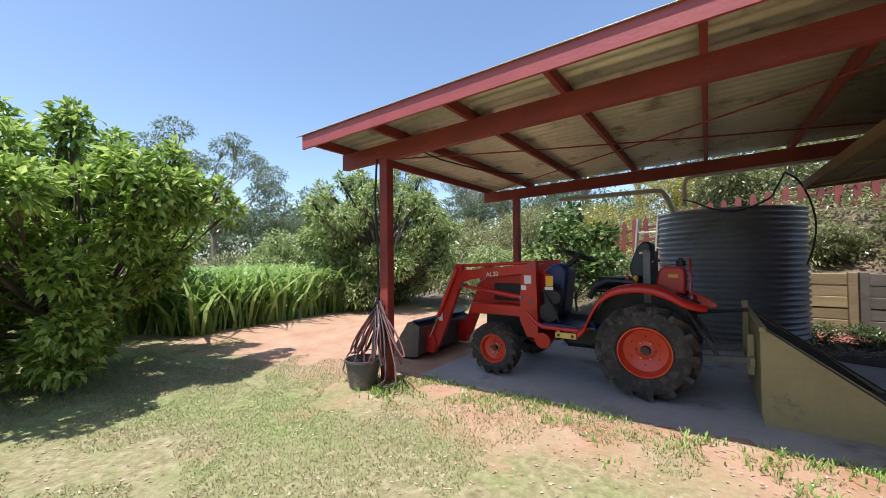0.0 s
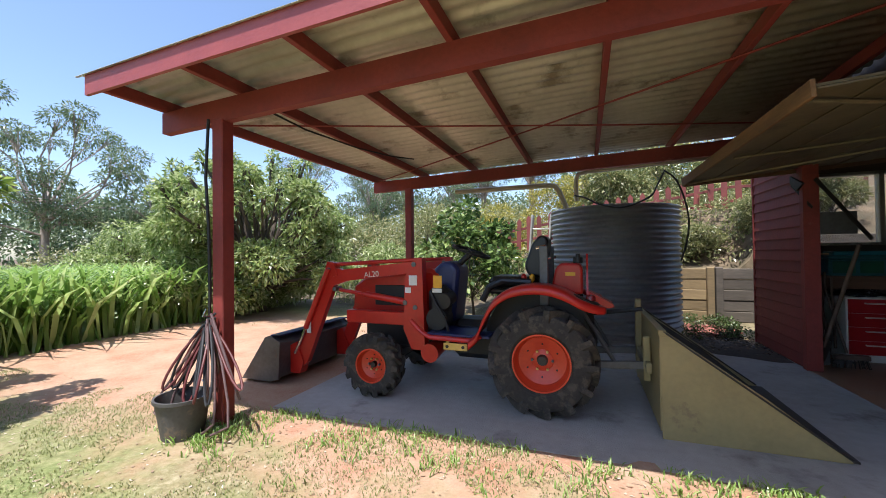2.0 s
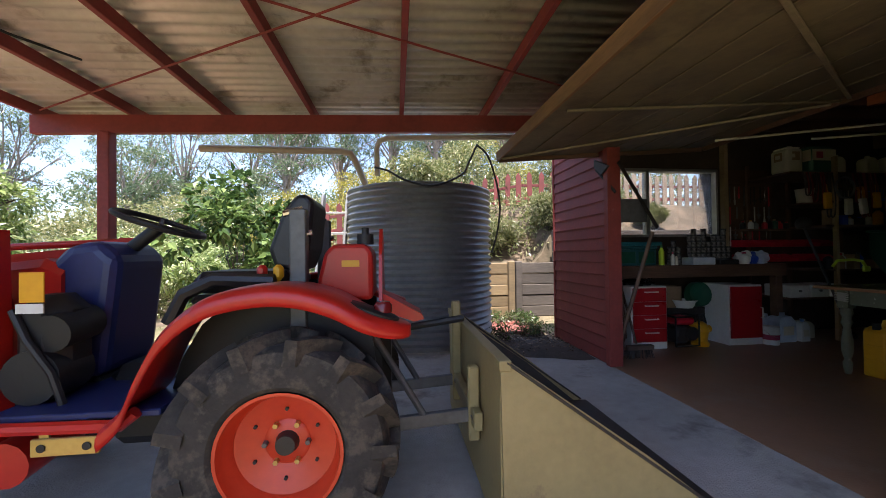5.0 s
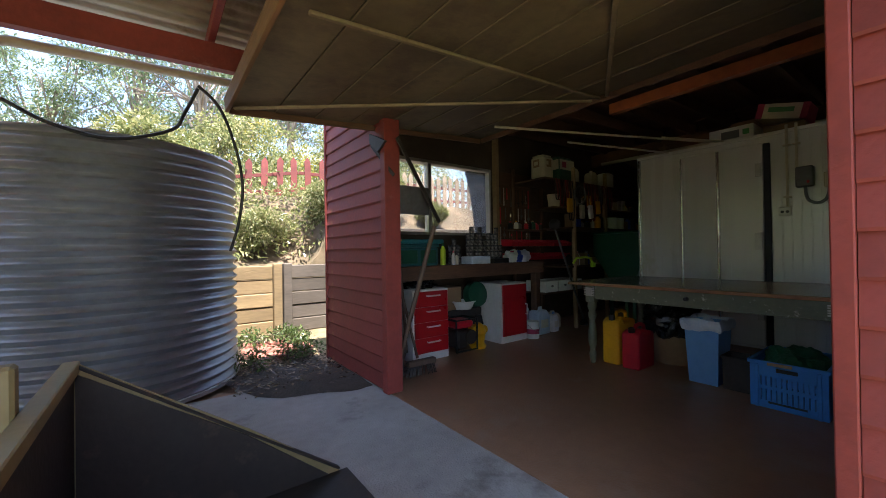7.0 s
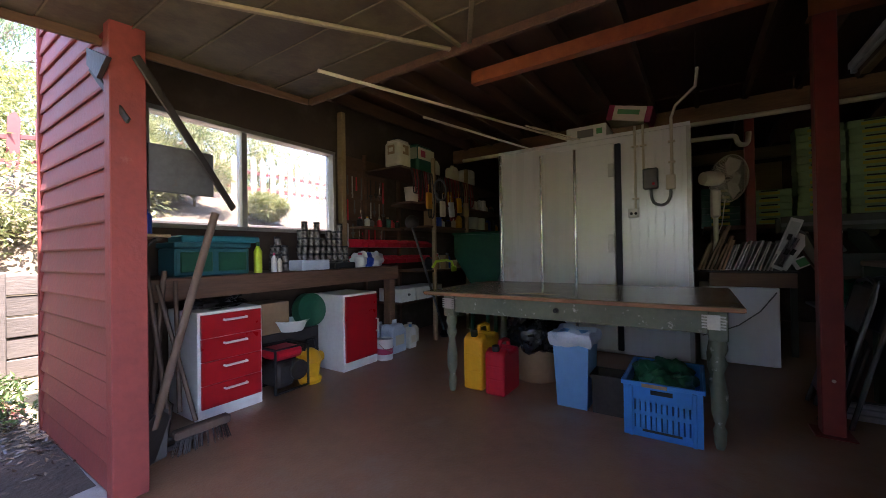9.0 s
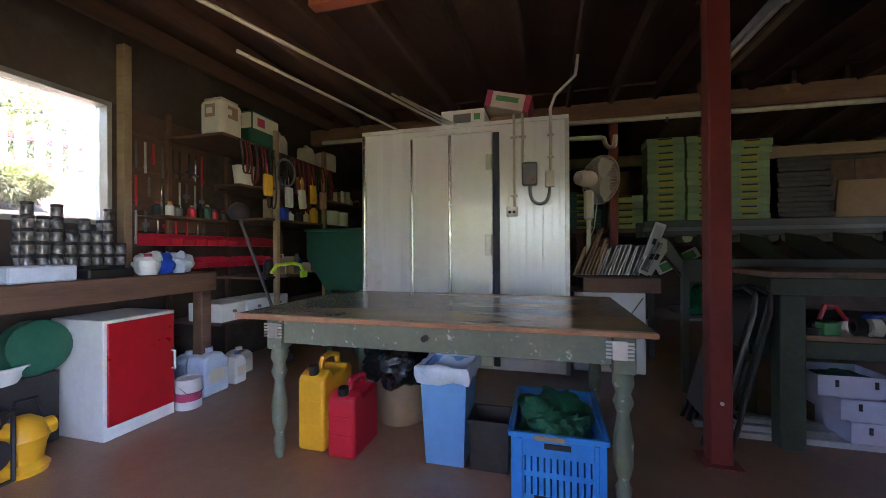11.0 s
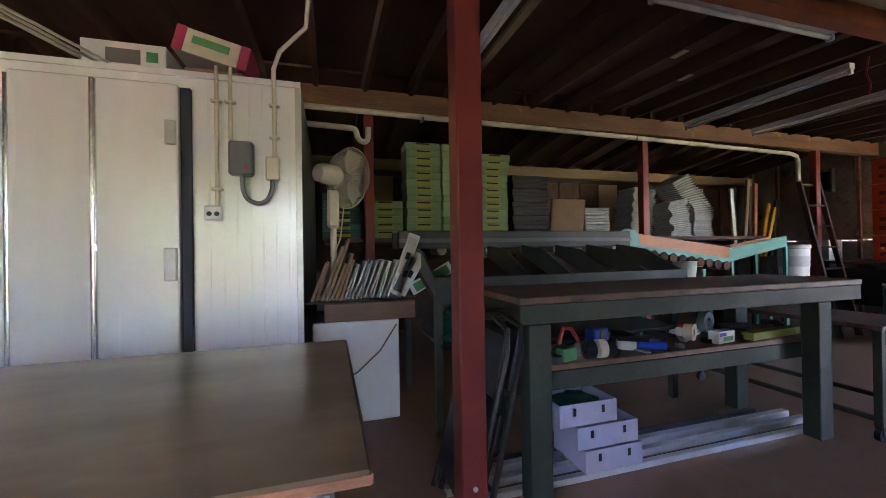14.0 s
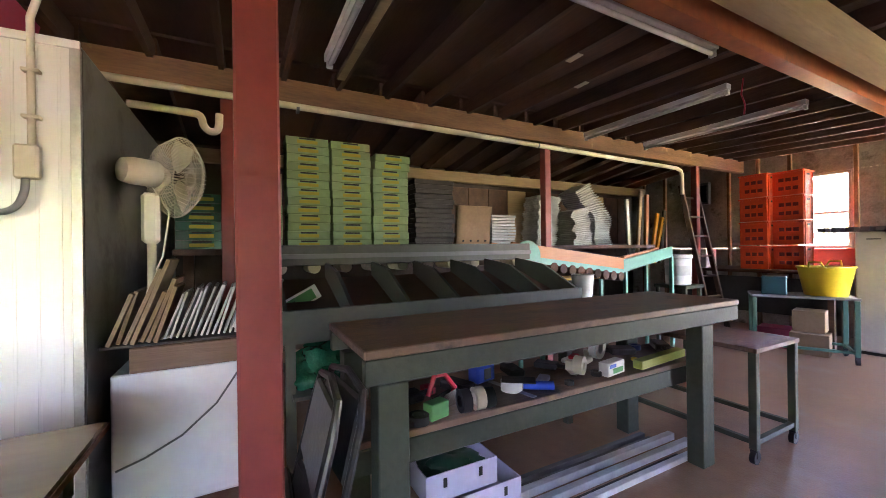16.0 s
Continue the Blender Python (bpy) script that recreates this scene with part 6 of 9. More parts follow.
for a, c in (((2.87, 5.79, 2.14), (6.4, 5.14, 2.40)), ((3.95, 5.85, 2.20), (6.4, 5.62, 2.36)), ((4.9, 5.36, 2.29), (6.5, 5.0, 2.36)), ((4.95, 5.31, 2.28), (6.5, 4.9, 2.36))):
    solid("long_rod", Shape().cyl(a, c, 0.011 if a[0] < 4.5 else 0.008, n=8), CREAM_PLASTIC, "long pale rod resting over the cool room", "rod", group="rods on the cool room")

# ---- table things ----
for y, z in ((3.965, 0.70), (5.685, 0.70)):
    teeth = Shape().box((4.008, y - 0.03, 0.662), (4.0185, y + 0.03, 0.742), None, 0.001)
    for k in range(5):
        teeth.box((4.010, y - 0.055, 0.664 + k * 0.016), (4.0175, y - 0.0302, 0.673 + k * 0.016)).box((4.010, y + 0.0302, 0.668 + k * 0.016), (4.0175, y + 0.055, 0.677 + k * 0.016))
    partw("corner_bracket", teeth, ALU, table, "zigzag silver bracket")
partw("drawer_knob", Shape().cyl((4.03, 4.83, 0.705), (4.0, 4.83, 0.705), 0.017, 0.015, 12), BLACK, table)


def jerry_can(name, label, at, w, d, h, material, turn=0):
    t = thing(name, label, "jerry can", at, turn=turn)
    body = Shape().prism([(0, 0), (d, 0), (d, h * 0.82), (d * 0.80, h * 0.86), (d * 0.70, h * 0.80), (d * 0.32, h * 0.80), (d * 0.25, h * 0.90), (0.02, h * 0.84), (0, h * 0.80)], 1, 0, w)
    bo = part("body", body, material, t)
    bv = bo.modifiers.new("round", "BEVEL")
    bv.width, bv.segments = 0.02, 3
    part("handle", Shape().tube([(d * 0.30, w / 2, h * 0.86), (d * 0.38, w / 2, h * 0.98), (d * 0.62, w / 2, h * 1.0), (d * 0.86, w / 2, h * 0.95), (d * 0.90, w / 2, h * 0.82)], 0.018, 8), material, t)
    part("cap", Shape().cyl((d * 0.12, w / 2, h * 0.85), (d * 0.10, w / 2, h * 0.95), 0.030, 0.028, 12), BLACK, t)
    for k in (0.3, 0.55):
        part("seam", Shape().box((-0.004, w * 0.1, h * k), (0.0, w * 0.9, h * k + 0.012), None, 0.002), material, t)
    return t


jerry_can("jerry_can", "yellow plastic jerry can under the table", (4.15, 5.465, 0), 0.17, 0.33, 0.50, YELLOW)
jerry_can("jerry_can", "red plastic fuel can under the table", (4.12, 5.26, 0), 0.165, 0.30, 0.40, RED_CAN)


def open_bin(at, wx, wy, h, material, taper=0.82):
    s = Shape()
    for k, (ax, ay, z) in enumerate(((wx * taper, wy * taper, 0), (wx, wy, h), (wx + 0.02, wy + 0.02, h), (wx + 0.02, wy + 0.02, h - 0.02), (wx - 0.012, wy - 0.012, h), (wx * taper - 0.012, wy * taper - 0.012, 0.012))):
        s.v += [(-ax / 2, -ay / 2, z), (ax / 2, -ay / 2, z), (ax / 2, ay / 2, z), (-ax / 2, ay / 2, z)]
    for a, c in ((0, 1), (1, 2), (2, 3), (1, 4), (4, 5)):
        s.f += [(a * 4 + i, a * 4 + (i + 1) % 4, c * 4 + (i + 1) % 4, c * 4 + i) for i in range(4)]
    s.f += [(0, 1, 2, 3), (20, 21, 22, 23)]
    return s


def wrinkled(s, amp, scale, seed):
    s.v = [tuple(Vector(p) + amp * Vector((noise.noise(Vector(p) * scale + Vector((seed, 0, 0))), noise.noise(Vector(p) * scale + Vector((0, seed, 9))), noise.noise(Vector(p) * scale + Vector((5, 0, seed)))))) for p in s.v]
    return s


def blob(rx, ry, rz, seed, amp=0.25, n=28, rings=16):
    """A crumpled heap."""
    s = Shape().lathe([(max(math.sin(math.pi * k / rings), 0.001), -math.cos(math.pi * k / rings)) for k in range(rings + 1)], None, n)
    s.v = [Vector(p) * (1 + amp * noise.noise(Vector(p) * 1.8 + Vector((seed, 0, 0))) + amp * 0.5 * noise.noise(Vector(p) * 5 + Vector((0, seed, 0)))) for p in s.v]
    s.v = [(p.x * rx, p.y * ry, max(p.z, -0.75) * rz) for p in s.v]
    return s


bn = thing("waste_bin", "pale blue tapered bin with a clear liner", "bin", (4.33, 4.785, 0))
part("body", open_bin(None, 0.30, 0.25, 0.50, BLUE_BIN), BLUE_BIN, bn)
ln = Shape()
for z, k in ((0.44, 1.05), (0.475, 1.10), (0.515, 1.09), (0.53, 1.02), (0.47, 0.9), (0.30, 0.8)):
    ring_n = 32
    for i in range(ring_n):
        a = 2 * math.pi * i / ring_n
        c, d = math.cos(a), math.sin(a)
        q = max(abs(c), abs(d))
        ln.v.append((0.155 * k * c / q, 0.13 * k * d / q, z))
ln.f = [(r * 32 + i, r * 32 + (i + 1) % 32, (r + 1) * 32 + (i + 1) % 32, (r + 1) * 32 + i) for r in range(5) for i in range(32)]
ln.smooth = True
part("liner", wrinkled(ln, 0.02, 14, 3), BAG_CLEAR, bn, "crumpled clear plastic liner")
bb = thing("rubbish_bin", "brown bin with a bulging black bag", "bin", (4.72, 5.22, 0))
part("drum", Shape().lathe([(0.0, 0.0), (0.17, 0.0), (0.19, 0.36), (0.18, 0.36), (0.16, 0.02), (0, 0.02)], None, 24), CARDBOARD, bb)
bag = wrinkled(blob(0.25, 0.25, 0.20, 4, 0.3, 56, 28), 0.03, 12, 6)
bag.v = [(p[0], p[1], p[2] + 0.40) for p in bag.v]
part("bag", bag, BAG_BLACK, bb, "crumpled black bin bag")
dk = thing("fruit_carton", "old dark waxed carton under the table", "carton", (4.18, 4.36, 0))
part("carton", open_bin(None, 0.2, 0.2, 0.26, OLD_IRON, 0.95), OLD_IRON, dk)
dk.location = (4.30, 4.55, 0)


def vented_crate(t, w, d, h, material, rows=2):
    """A plastic crate, w along y, d along x, its long sides pierced by slots made of separate bars."""
    s = Shape()
    s.box((0, 0, 0), (d, w, 0.012))
    for x in (0, d - 0.012):
        s.box((x, 0, 0.012), (x + 0.012, w, h * 0.16)).box((x, 0, h * 0.40), (x + 0.012, w, h * 0.48)).box((x, 0, h * 0.68), (x + 0.012, w, h))
        n = 11
        for k in range(n + 1):
            y = w * 0.12 + (w * 0.76) * k / n
            s.box((x, y - 0.010, h * 0.16), (x + 0.012, y + 0.010, h * 0.40)).box((x, y - 0.010, h * 0.48), (x + 0.012, y + 0.010, h * 0.68))
        for y in (0, w * 0.88):
            s.box((x, y, h * 0.16), (x + 0.012, y + w * 0.12, h * 0.40)).box((x, y, h * 0.48), (x + 0.012, y + w * 0.12, h * 0.68))
    for y in (0, w - 0.012):
        s.box((0.012, y, 0.012), (d - 0.012, y + 0.012, h))
    part("shell", s, material, t)
    part("rim", Shape().box((-0.014, -0.012, h - 0.02), (0.0, w + 0.012, h + 0.004), None, 0.003).box((d, -0.012, h - 0.02), (d + 0.014, w + 0.012, h + 0.004), None, 0.003).box((0.002, -0.014, h - 0.02), (d - 0.002, 0.0, h + 0.004), None, 0.003).box((0.002, w, h - 0.02), (d - 0.002, w + 0.014, h + 0.004), None, 0.003), material, t)
    for y in (0.03, w - 0.05):
        part("rib", Shape().box((-0.012, y, 0.0), (-0.001, y + 0.02, h - 0.022), None, 0.002), material, t)
    part("hand_slot", Shape().box((-0.004, w * 0.36, h * 0.80), (-0.001, w * 0.64, h * 0.88), None, 0.002), BLACK, t)


cr = thing("harvest_crate", "blue vented plastic crate filled with green mesh", "crate", (4.0, 4.02, 0))
vented_crate(cr, 0.40, 0.56, 0.32, BLUE_CRATE)
part("label", Shape().box((-0.018, 0.17, 0.298), (-0.0155, 0.30, 0.318)), CARDBOARD, cr)
part("marking", Shape().box((-0.0045, 0.10, 0.035), (-0.002, 0.30, 0.048)), BLACK, cr)
hp = wrinkled(blob(0.24, 0.17, 0.09, 7, 0.3, 72, 36), 0.035, 11, 2)
hp.v = [(p[0] + 0.28, p[1] + 0.20, p[2] + 0.29) for p in hp.v]
solid("green_mesh_bag", hp, GREEN_BRIGHT, "heap of green shade mesh in the blue crate", "mesh", at=pose(4.0, 4.02, 0))

# ---- workbench along the north wall ----
wb = thing("wall_bench", "thick dark timber workbench under the window", "workbench", (2.25, 6.85, 0))
partw("top", Shape().box((2.25, 6.88, 0.90), (4.78, 7.43, 0.965), None, 0.008), DARK_WOOD, wb)
partw("front_beam", Shape().box((2.25, 6.84, 0.82), (4.78, 6.878, 0.968), None, 0.008), DARK_WOOD, wb)
partw("leg", Shape().box((4.68, 6.885, 0), (4.77, 6.98, 0.818), None, 0.006), DARK_WOOD, wb)
partw("leg", Shape().box((2.30, 6.885, 0), (2.39, 6.98, 0.818), None, 0.006), DARK_WOOD, wb)


def cabinet(name, label, x0, x1, h, drawers):
    t = thing(name, label, "cabinet", (x0, 6.79, 0))
    w = x1 - x0
    part("body", Shape().box((0, 0, 0.0), (w, 0.44, h), None, 0.004), WHITE, t)
    fz0, fz1 = 0.085, h - 0.02
    for k in range(drawers):
        a = fz0 + (fz1 - fz0) * k / drawers
        c = fz0 + (fz1 - fz0) * (k + 1) / drawers - (0.004 if k < drawers - 1 else 0)
        d = part("drawer" if drawers > 1 else "door", Shape().box((0.018, -0.019, a), (w - 0.018, -0.001, c), None, 0.002), RED_GLOSS, t, "glossy red front")
        if drawers > 1:
            zm = a + (c - a) * 0.72
            part("handle", Shape().tube([(w * 0.36, -0.02, zm), (w * 0.36, -0.043, zm), (w * 0.70, -0.043, zm), (w * 0.70, -0.02, zm)], 0.008, 8), WHITE, d)
        else:
            part("handle", Shape().tube([(w - 0.035, -0.02, h * 0.45), (w - 0.035, -0.045, h * 0.45), (w - 0.035, -0.045, h * 0.62), (w - 0.035, -0.02, h * 0.62)], 0.008, 8), WHITE, d)
    return t


cabinet("drawer_cabinet", "white cabinet with four glossy red drawers", 2.67, 3.12, 0.73, 4)
cabinet("door_cabinet", "white cabinet with one glossy red door", 3.92, 4.37, 0.72, 1)
junk = blob(0.2, 0.16, 0.06, 12, 0.6)
solid("black_sheeting", junk, BAG_BLACK, "crumpled black sheet on the drawer cabinet", "sheet", at=pose(2.90, 7.02, 0.765))
# under the bench
gen = thing("generator", "small red and black engine generator", "generator", (3.22, 6.78, 0))
part("frame", Shape().tube([(0, 0, 0.02), (0, 0, 0.36), (0.30, 0, 0.36), (0.30, 0, 0.02), (0, 0, 0.02)], 0.012, 8).tube([(0, 0.28, 0.02), (0, 0.28, 0.36), (0.30, 0.28, 0.36), (0.30, 0.28, 0.02), (0, 0.28, 0.02)], 0.012, 8).tube([(0, 0, 0.36), (0, 0.28, 0.36)], 0.012, 8).tube([(0.3, 0, 0.36), (0.3, 0.28, 0.36)], 0.012, 8), BLACK, gen)
part("engine", Shape().box((0.03, 0.02, 0.04), (0.20, 0.26, 0.24), None, 0.03).cyl((0.22, 0.0, 0.16), (0.22, 0.24, 0.16), 0.08, n=16), OLD_IRON, gen)
part("fuel_tank", Shape().box((0.02, 0.02, 0.26), (0.28, 0.26, 0.35), None, 0.03), RED_CAN, gen)
pump = thing("yellow_pump", "bright yellow pump on the floor", "pump", (3.60, 6.86, 0))
part("body", Shape().lathe([(0.0, 0), (0.09, 0), (0.10, 0.03), (0.075, 0.06), (0.085, 0.14), (0.10, 0.18), (0.07, 0.26), (0.03, 0.29), (0, 0.29)], None, 20), YELLOW, pump)
part("motor", Shape().cyl((-0.11, 0, 0.20), (0.12, 0, 0.20), 0.055, 0.045, 14), YELLOW, pump)
part("handle", Shape().tube([(-0.06, 0, 0.28), (-0.03, 0, 0.37), (0.05, 0, 0.37), (0.08, 0, 0.26)], 0.012, 8), BLACK, pump)
c = thing("cardboard_box", "brown cardboard box on a stand under the bench", "box", (3.28, 7.12, 0.42))
part("box", Shape().box((0, 0, 0), (0.30, 0.26, 0.27), None, 0.004), CARDBOARD, c)
part("stand", Shape().box((-0.05, 0, -0.42), (0.62, 0.28, -0.004), None, 0.004), OLD_IRON, c)
gl = thing("green_bucket", "dark green round bucket lying under the bench", "bucket", (3.76, 7.12, 0.58))
part("bucket", Shape().lathe([(0.0, -0.02), (0.14, -0.02), (0.16, 0.02), (0.15, 0.1), (0, 0.12)], Matrix.Rotation(radians(80), 4, "X"), 24), GREEN_DARK, gl)
solid("white_basin", Shape().lathe([(0, 0), (0.10, 0), (0.15, 0.09), (0.16, 0.09), (0.16, 0.1), (0.14, 0.1), (0.09, 0.015), (0, 0.012)], None, 24), WHITE, "white plastic basin under the bench", "basin", at=pose(3.60, 7.12, 0.42))
# between cabinet and shelves
pc = thing("paint_tin", "white paint tin with a printed band", "tin", (4.47, 6.78, 0))
part("tin", Shape().lathe([(0, 0), (0.08, 0), (0.083, 0.004), (0.083, 0.205), (0.086, 0.21), (0.083, 0.215), (0.075, 0.205), (0, 0.205)], None, 28), WHITE, pc)
part("band", Shape().lathe([(0.0838, 0.06), (0.0838, 0.12)], None, 28), PINK_RED, pc)
part("handle", Shape().tube([(0.083, 0, 0.17), (0.07, -0.06, 0.12), (0, -0.09, 0.09), (-0.07, -0.06, 0.12), (-0.083, 0, 0.17)], 0.0025, 5), CHROME, pc)


def jug(x, y, w, h, m, lab, z=0.0):
    t = thing("plastic_jug", lab, "jug", (x, y, z))
    bo = part("body", Shape().prism([(0, 0), (w, 0), (w, h * 0.7), (w * 0.72, h * 0.88), (w * 0.60, h * 0.9), (w * 0.38, h * 0.9), (w * 0.1, h * 0.84), (0, h * 0.7)], 1, 0, w * 0.75), m, t)
    bv = bo.modifiers.new("round", "BEVEL")
    bv.width, bv.segments = 0.018, 3
    part("cap", Shape().cyl((w * 0.5, w * 0.37, h * 0.9), (w * 0.5, w * 0.37, h), w * 0.14, n=14), m if m is not WHITE else BLUE_BIN, t)
    part("label", Shape().box((w * 0.2, -0.004, h * 0.25), (w * 0.8, -0.001, h * 0.55)), CREAM_PLASTIC, t)
    return t


jug(4.62, 6.80, 0.24, 0.36, BAG_CLEAR, "translucent pale blue plastic jug")
jug(4.92, 6.80, 0.13, 0.27, WHITE, "white plastic jug on the floor")
jug(4.70, 7.08, 0.20, 0.30, BAG_CLEAR, "clear plastic container on the floor")
jug(5.10, 6.95, 0.2, 0.24, CREAM_PLASTIC, "cream plastic container on the floor")

# ---- things on the wall bench ----
BT = 0.966
org = thing("storage_case", "teal tool case with a blue tray on top", "tool case", (2.62, 6.98, BT))
part("case", Shape().box((0, 0, 0), (0.52, 0.28, 0.20), None, 0.012), TEAL, org)
part("lid", Shape().box((-0.01, -0.01, 0.202), (0.53, 0.29, 0.24), None, 0.008), TEAL, org)
for x in (0.03, 0.28):
    part("drawer", Shape().box((x, -0.012, 0.03), (x + 0.21, -0.001, 0.17), None, 0.005), GREEN_DARK, org)
part("tray", Shape().box((0.05, 0.02, 0.242), (0.62, 0.25, 0.29), None, 0.01), TEAL_BRIGHT, org)
tb = thing("shelf_plank", "small bracketed plank with a tin by the pier", "shelf", (2.24, 6.62, 1.22))
part("plank", Shape().box((0, 0, 0), (0.22, 0.5, 0.02), None, 0.003), PALE_WOOD, tb)
part("bracket", Shape().bar((0.0, 0.1, -0.16), (0.18, 0.1, -0.005), 0.02, 0.02), OLD_IRON, tb)
solid("spray_tin", Shape().lathe([(0, 0), (0.03, 0), (0.03, 0.11), (0.022, 0.125), (0.012, 0.13), (0.012, 0.15), (0, 0.15)], None, 14), BLUE_TAPE, "small blue tin on the plank", "tin", at=pose(2.38, 6.75, 1.241))
solid("iron_vice", Shape().box((-0.04, -0.05, 0), (0.04, 0.05, 0.05), None, 0.008).box((-0.025, -0.09, 0.05), (0.025, 0.06, 0.12), None, 0.01).cyl((0, -0.15, 0.08), (0, -0.09, 0.08), 0.012), OLD_IRON, "small dark iron vice", "vice", at=pose(2.30, 6.70, 1.241))


def bottle(x, y, z, r, h, m, cap, lab, name="bottle"):
    t = thing(name, lab, "bottle", (x, y, z))
    part("body", Shape().lathe([(0, 0), (r, 0), (r, h * 0.68), (r * 0.5, h * 0.82), (r * 0.42, h * 0.86), (0, h * 0.86)], None, 16), m, t)
    part("cap", Shape().cyl((0, 0, h * 0.86), (0, 0, h), r * 0.45, n=12), cap, t)
    return t


bottle(3.22, 7.0, BT, 0.032, 0.25, LIME, GREEN_BRIGHT, "lime green spray bottle")
bottle(3.33, 6.95, BT, 0.022, 0.16, WHITE, PINK_RED, "small white and red bottle")
bottle(3.38, 6.95, BT, 0.020, 0.13, CREAM_PLASTIC, BLACK, "small pale bottle on the bench")


def jar(x, y, z):
    t = thing("screw_jar", "small clear jar of screws with a black lid", "jar", (x, y, z), "jars on the bench")
    part("glass", Shape().lathe([(0, 0.001), (0.028, 0.001), (0.030, 0.008), (0.030, 0.05), (0.026, 0.056), (0, 0.056)], None, 14), JAR, t)
    part("lid", Shape().lathe([(0, 0.0565), (0.029, 0.0565), (0.030, 0.060), (0.030, 0.072), (0.027, 0.075), (0, 0.075)], None, 14), BLACK, t)
    return t


first = jar(3.46, 7.10, BT)
jg = random.Random(3)
heights = ((3.46, 4), (3.53, 3), (3.74, 6), (3.81, 5), (3.88, 6), (3.95, 4), (4.02, 5), (4.09, 4), (4.16, 6), (4.23, 3))
for x, n in heights:
    for row, dy in ((0, 0), (1, 0.07)):
        for k in range(n - row):
            if not (x == 3.46 and k == 0 and row == 0):
                copy_thing(first, pose(x + jg.uniform(-0.006, 0.006), 7.10 + dy, BT + k * 0.0755, 0, 0, jg.uniform(0, 90)))
for x in (3.78, 3.92, 4.06):
    copy_thing(first, pose(x, 7.0, BT))
solid("clear_box", Shape().box((0, 0, 0), (0.30, 0.2, 0.09), None, 0.008), BAG_CLEAR, "clear plastic parts box on the bench", "box", at=pose(3.55, 6.88, BT))
solid("black_tray", Shape().box((0, 0, 0), (0.26, 0.16, 0.06), None, 0.008), BLACK, "black plastic tray on the bench", "tray", at=pose(3.90, 6.87, BT))
bottle(4.33, 6.98, BT, 0.055, 0.15, WHITE, PINK_RED, "white and red printed tub", "tub")
for x, m, sd, lab in ((4.48, BLUE_TAPE, 31, "blue printed plastic bag"), (4.62, BAG_CLEAR, 32, "pale crumpled plastic bag"), (4.40, WHITE, 33, "white printed plastic bag")):
    bg = blob(0.09, 0.10, 0.09, sd, 0.4)
    solid("plastic_bag", bg, m, lab + " on the bench", "bag", at=pose(x, 7.06, BT + 0.066))

# ---- tools leaning at the pier, door arm ----
arm = thing("tilt_mechanism", "steel arm and spring bracket of the tilt-up door", "mechanism", (2.14, 6.15, 2.0))
partw("arm", Shape().bar((2.14, 6.14, 2.02), (2.66, 6.30, 1.38), 0.012, 0.045), OLD_IRON, arm)
partw("bracket", Shape().prism([(6.15, 1.98), (6.42, 2.10), (6.42, 2.02), (6.28, 1.92)], 0, 2.04, 2.06), OLD_IRON, arm)
partw("brace", Shape().bar((2.05, 6.40, 2.0), (2.12, 6.16, 1.72), 0.012, 0.03), OLD_IRON, arm)
partw("weight_plate", Shape().box((2.24, 6.30, 1.44), (2.55, 6.325, 1.68), None, 0.004), GREY_STEEL, arm, "square grey steel plate")


def long_tool(name, lab, foot, top, r, head):
    t = thing(name, lab, "garden tool", foot)
    d = Vector(top) - Vector(foot)
    part("handle", Shape().cyl(d * 0.16, d, r, r * 0.9, 10), HANDLE_WOOD, t)
    side = Vector((d.y, -d.x, 0)).normalized() if d.xy.length > 0.01 else Vector((1, 0, 0))
    if head == "broom":
        s = Shape()
        for k in range(46):
            o2 = Vector((random.uniform(-0.13, 0.13), random.uniform(-0.025, 0.025), 0))
            s.cyl(o2 + Vector((0, 0, 0.10)), o2 * 1.25 + Vector((0, 0, 0.0)), 0.004, 0.003, 4)
        part("bristles", s, OLD_IRON, t)
        part("head", Shape().box((-0.15, -0.03, 0.09), (0.15, 0.03, 0.14), None, 0.008), HANDLE_WOOD, t)
    elif head == "shovel":
        p = d.normalized()
        part("blade", Shape().prism([(-0.09, 0.0), (-0.11, 0.24), (-0.03, 0.30), (0.03, 0.30), (0.11, 0.24), (0.09, 0.0), (0, -0.02)], 1, -0.006, 0.006, p.to_track_quat("Z", "Y").to_matrix().to_4x4()), OLD_IRON, t)
    else:
        p = d.normalized().to_track_quat("Z", "Y").to_matrix().to_4x4()
        s = Shape().box((-0.14, -0.01, 0.0), (0.14, 0.01, 0.025), p)
        for k in range(9):
            s.box((-0.14 + 0.034 * k, -0.06, 0.0), (-0.13 + 0.034 * k, -0.01, 0.008), p)
        part("rake_head", s, OLD_IRON, t)
    return t


long_tool("shovel", "long handled shovel leaning on the pier", (2.24, 6.42, 0.02), (2.46, 6.10, 1.33), 0.021, "shovel")
long_tool("broom", "old broom standing by the drawers", (2.55, 6.46, 0), (2.38, 6.60, 0.95), 0.013, "broom")
long_tool("shovel", "worn shovel leaning in the corner", (2.34, 6.62, 0.02), (2.46, 6.72, 1.02), 0.016, "shovel")
long_tool("rake", "iron rake leaning in the corner", (2.42, 6.52, 0.02), (2.36, 6.74, 1.18), 0.014, "rake")
long_tool("shovel", "long handled spade leaning in the corner", (2.28, 6.48, 0.02), (2.32, 6.72, 1.10), 0.015, "shovel")
long_tool("rake", "bent old fork leaning by the drawers", (2.50, 6.62, 0.02), (2.55, 6.80, 0.95), 0.014, "rake")

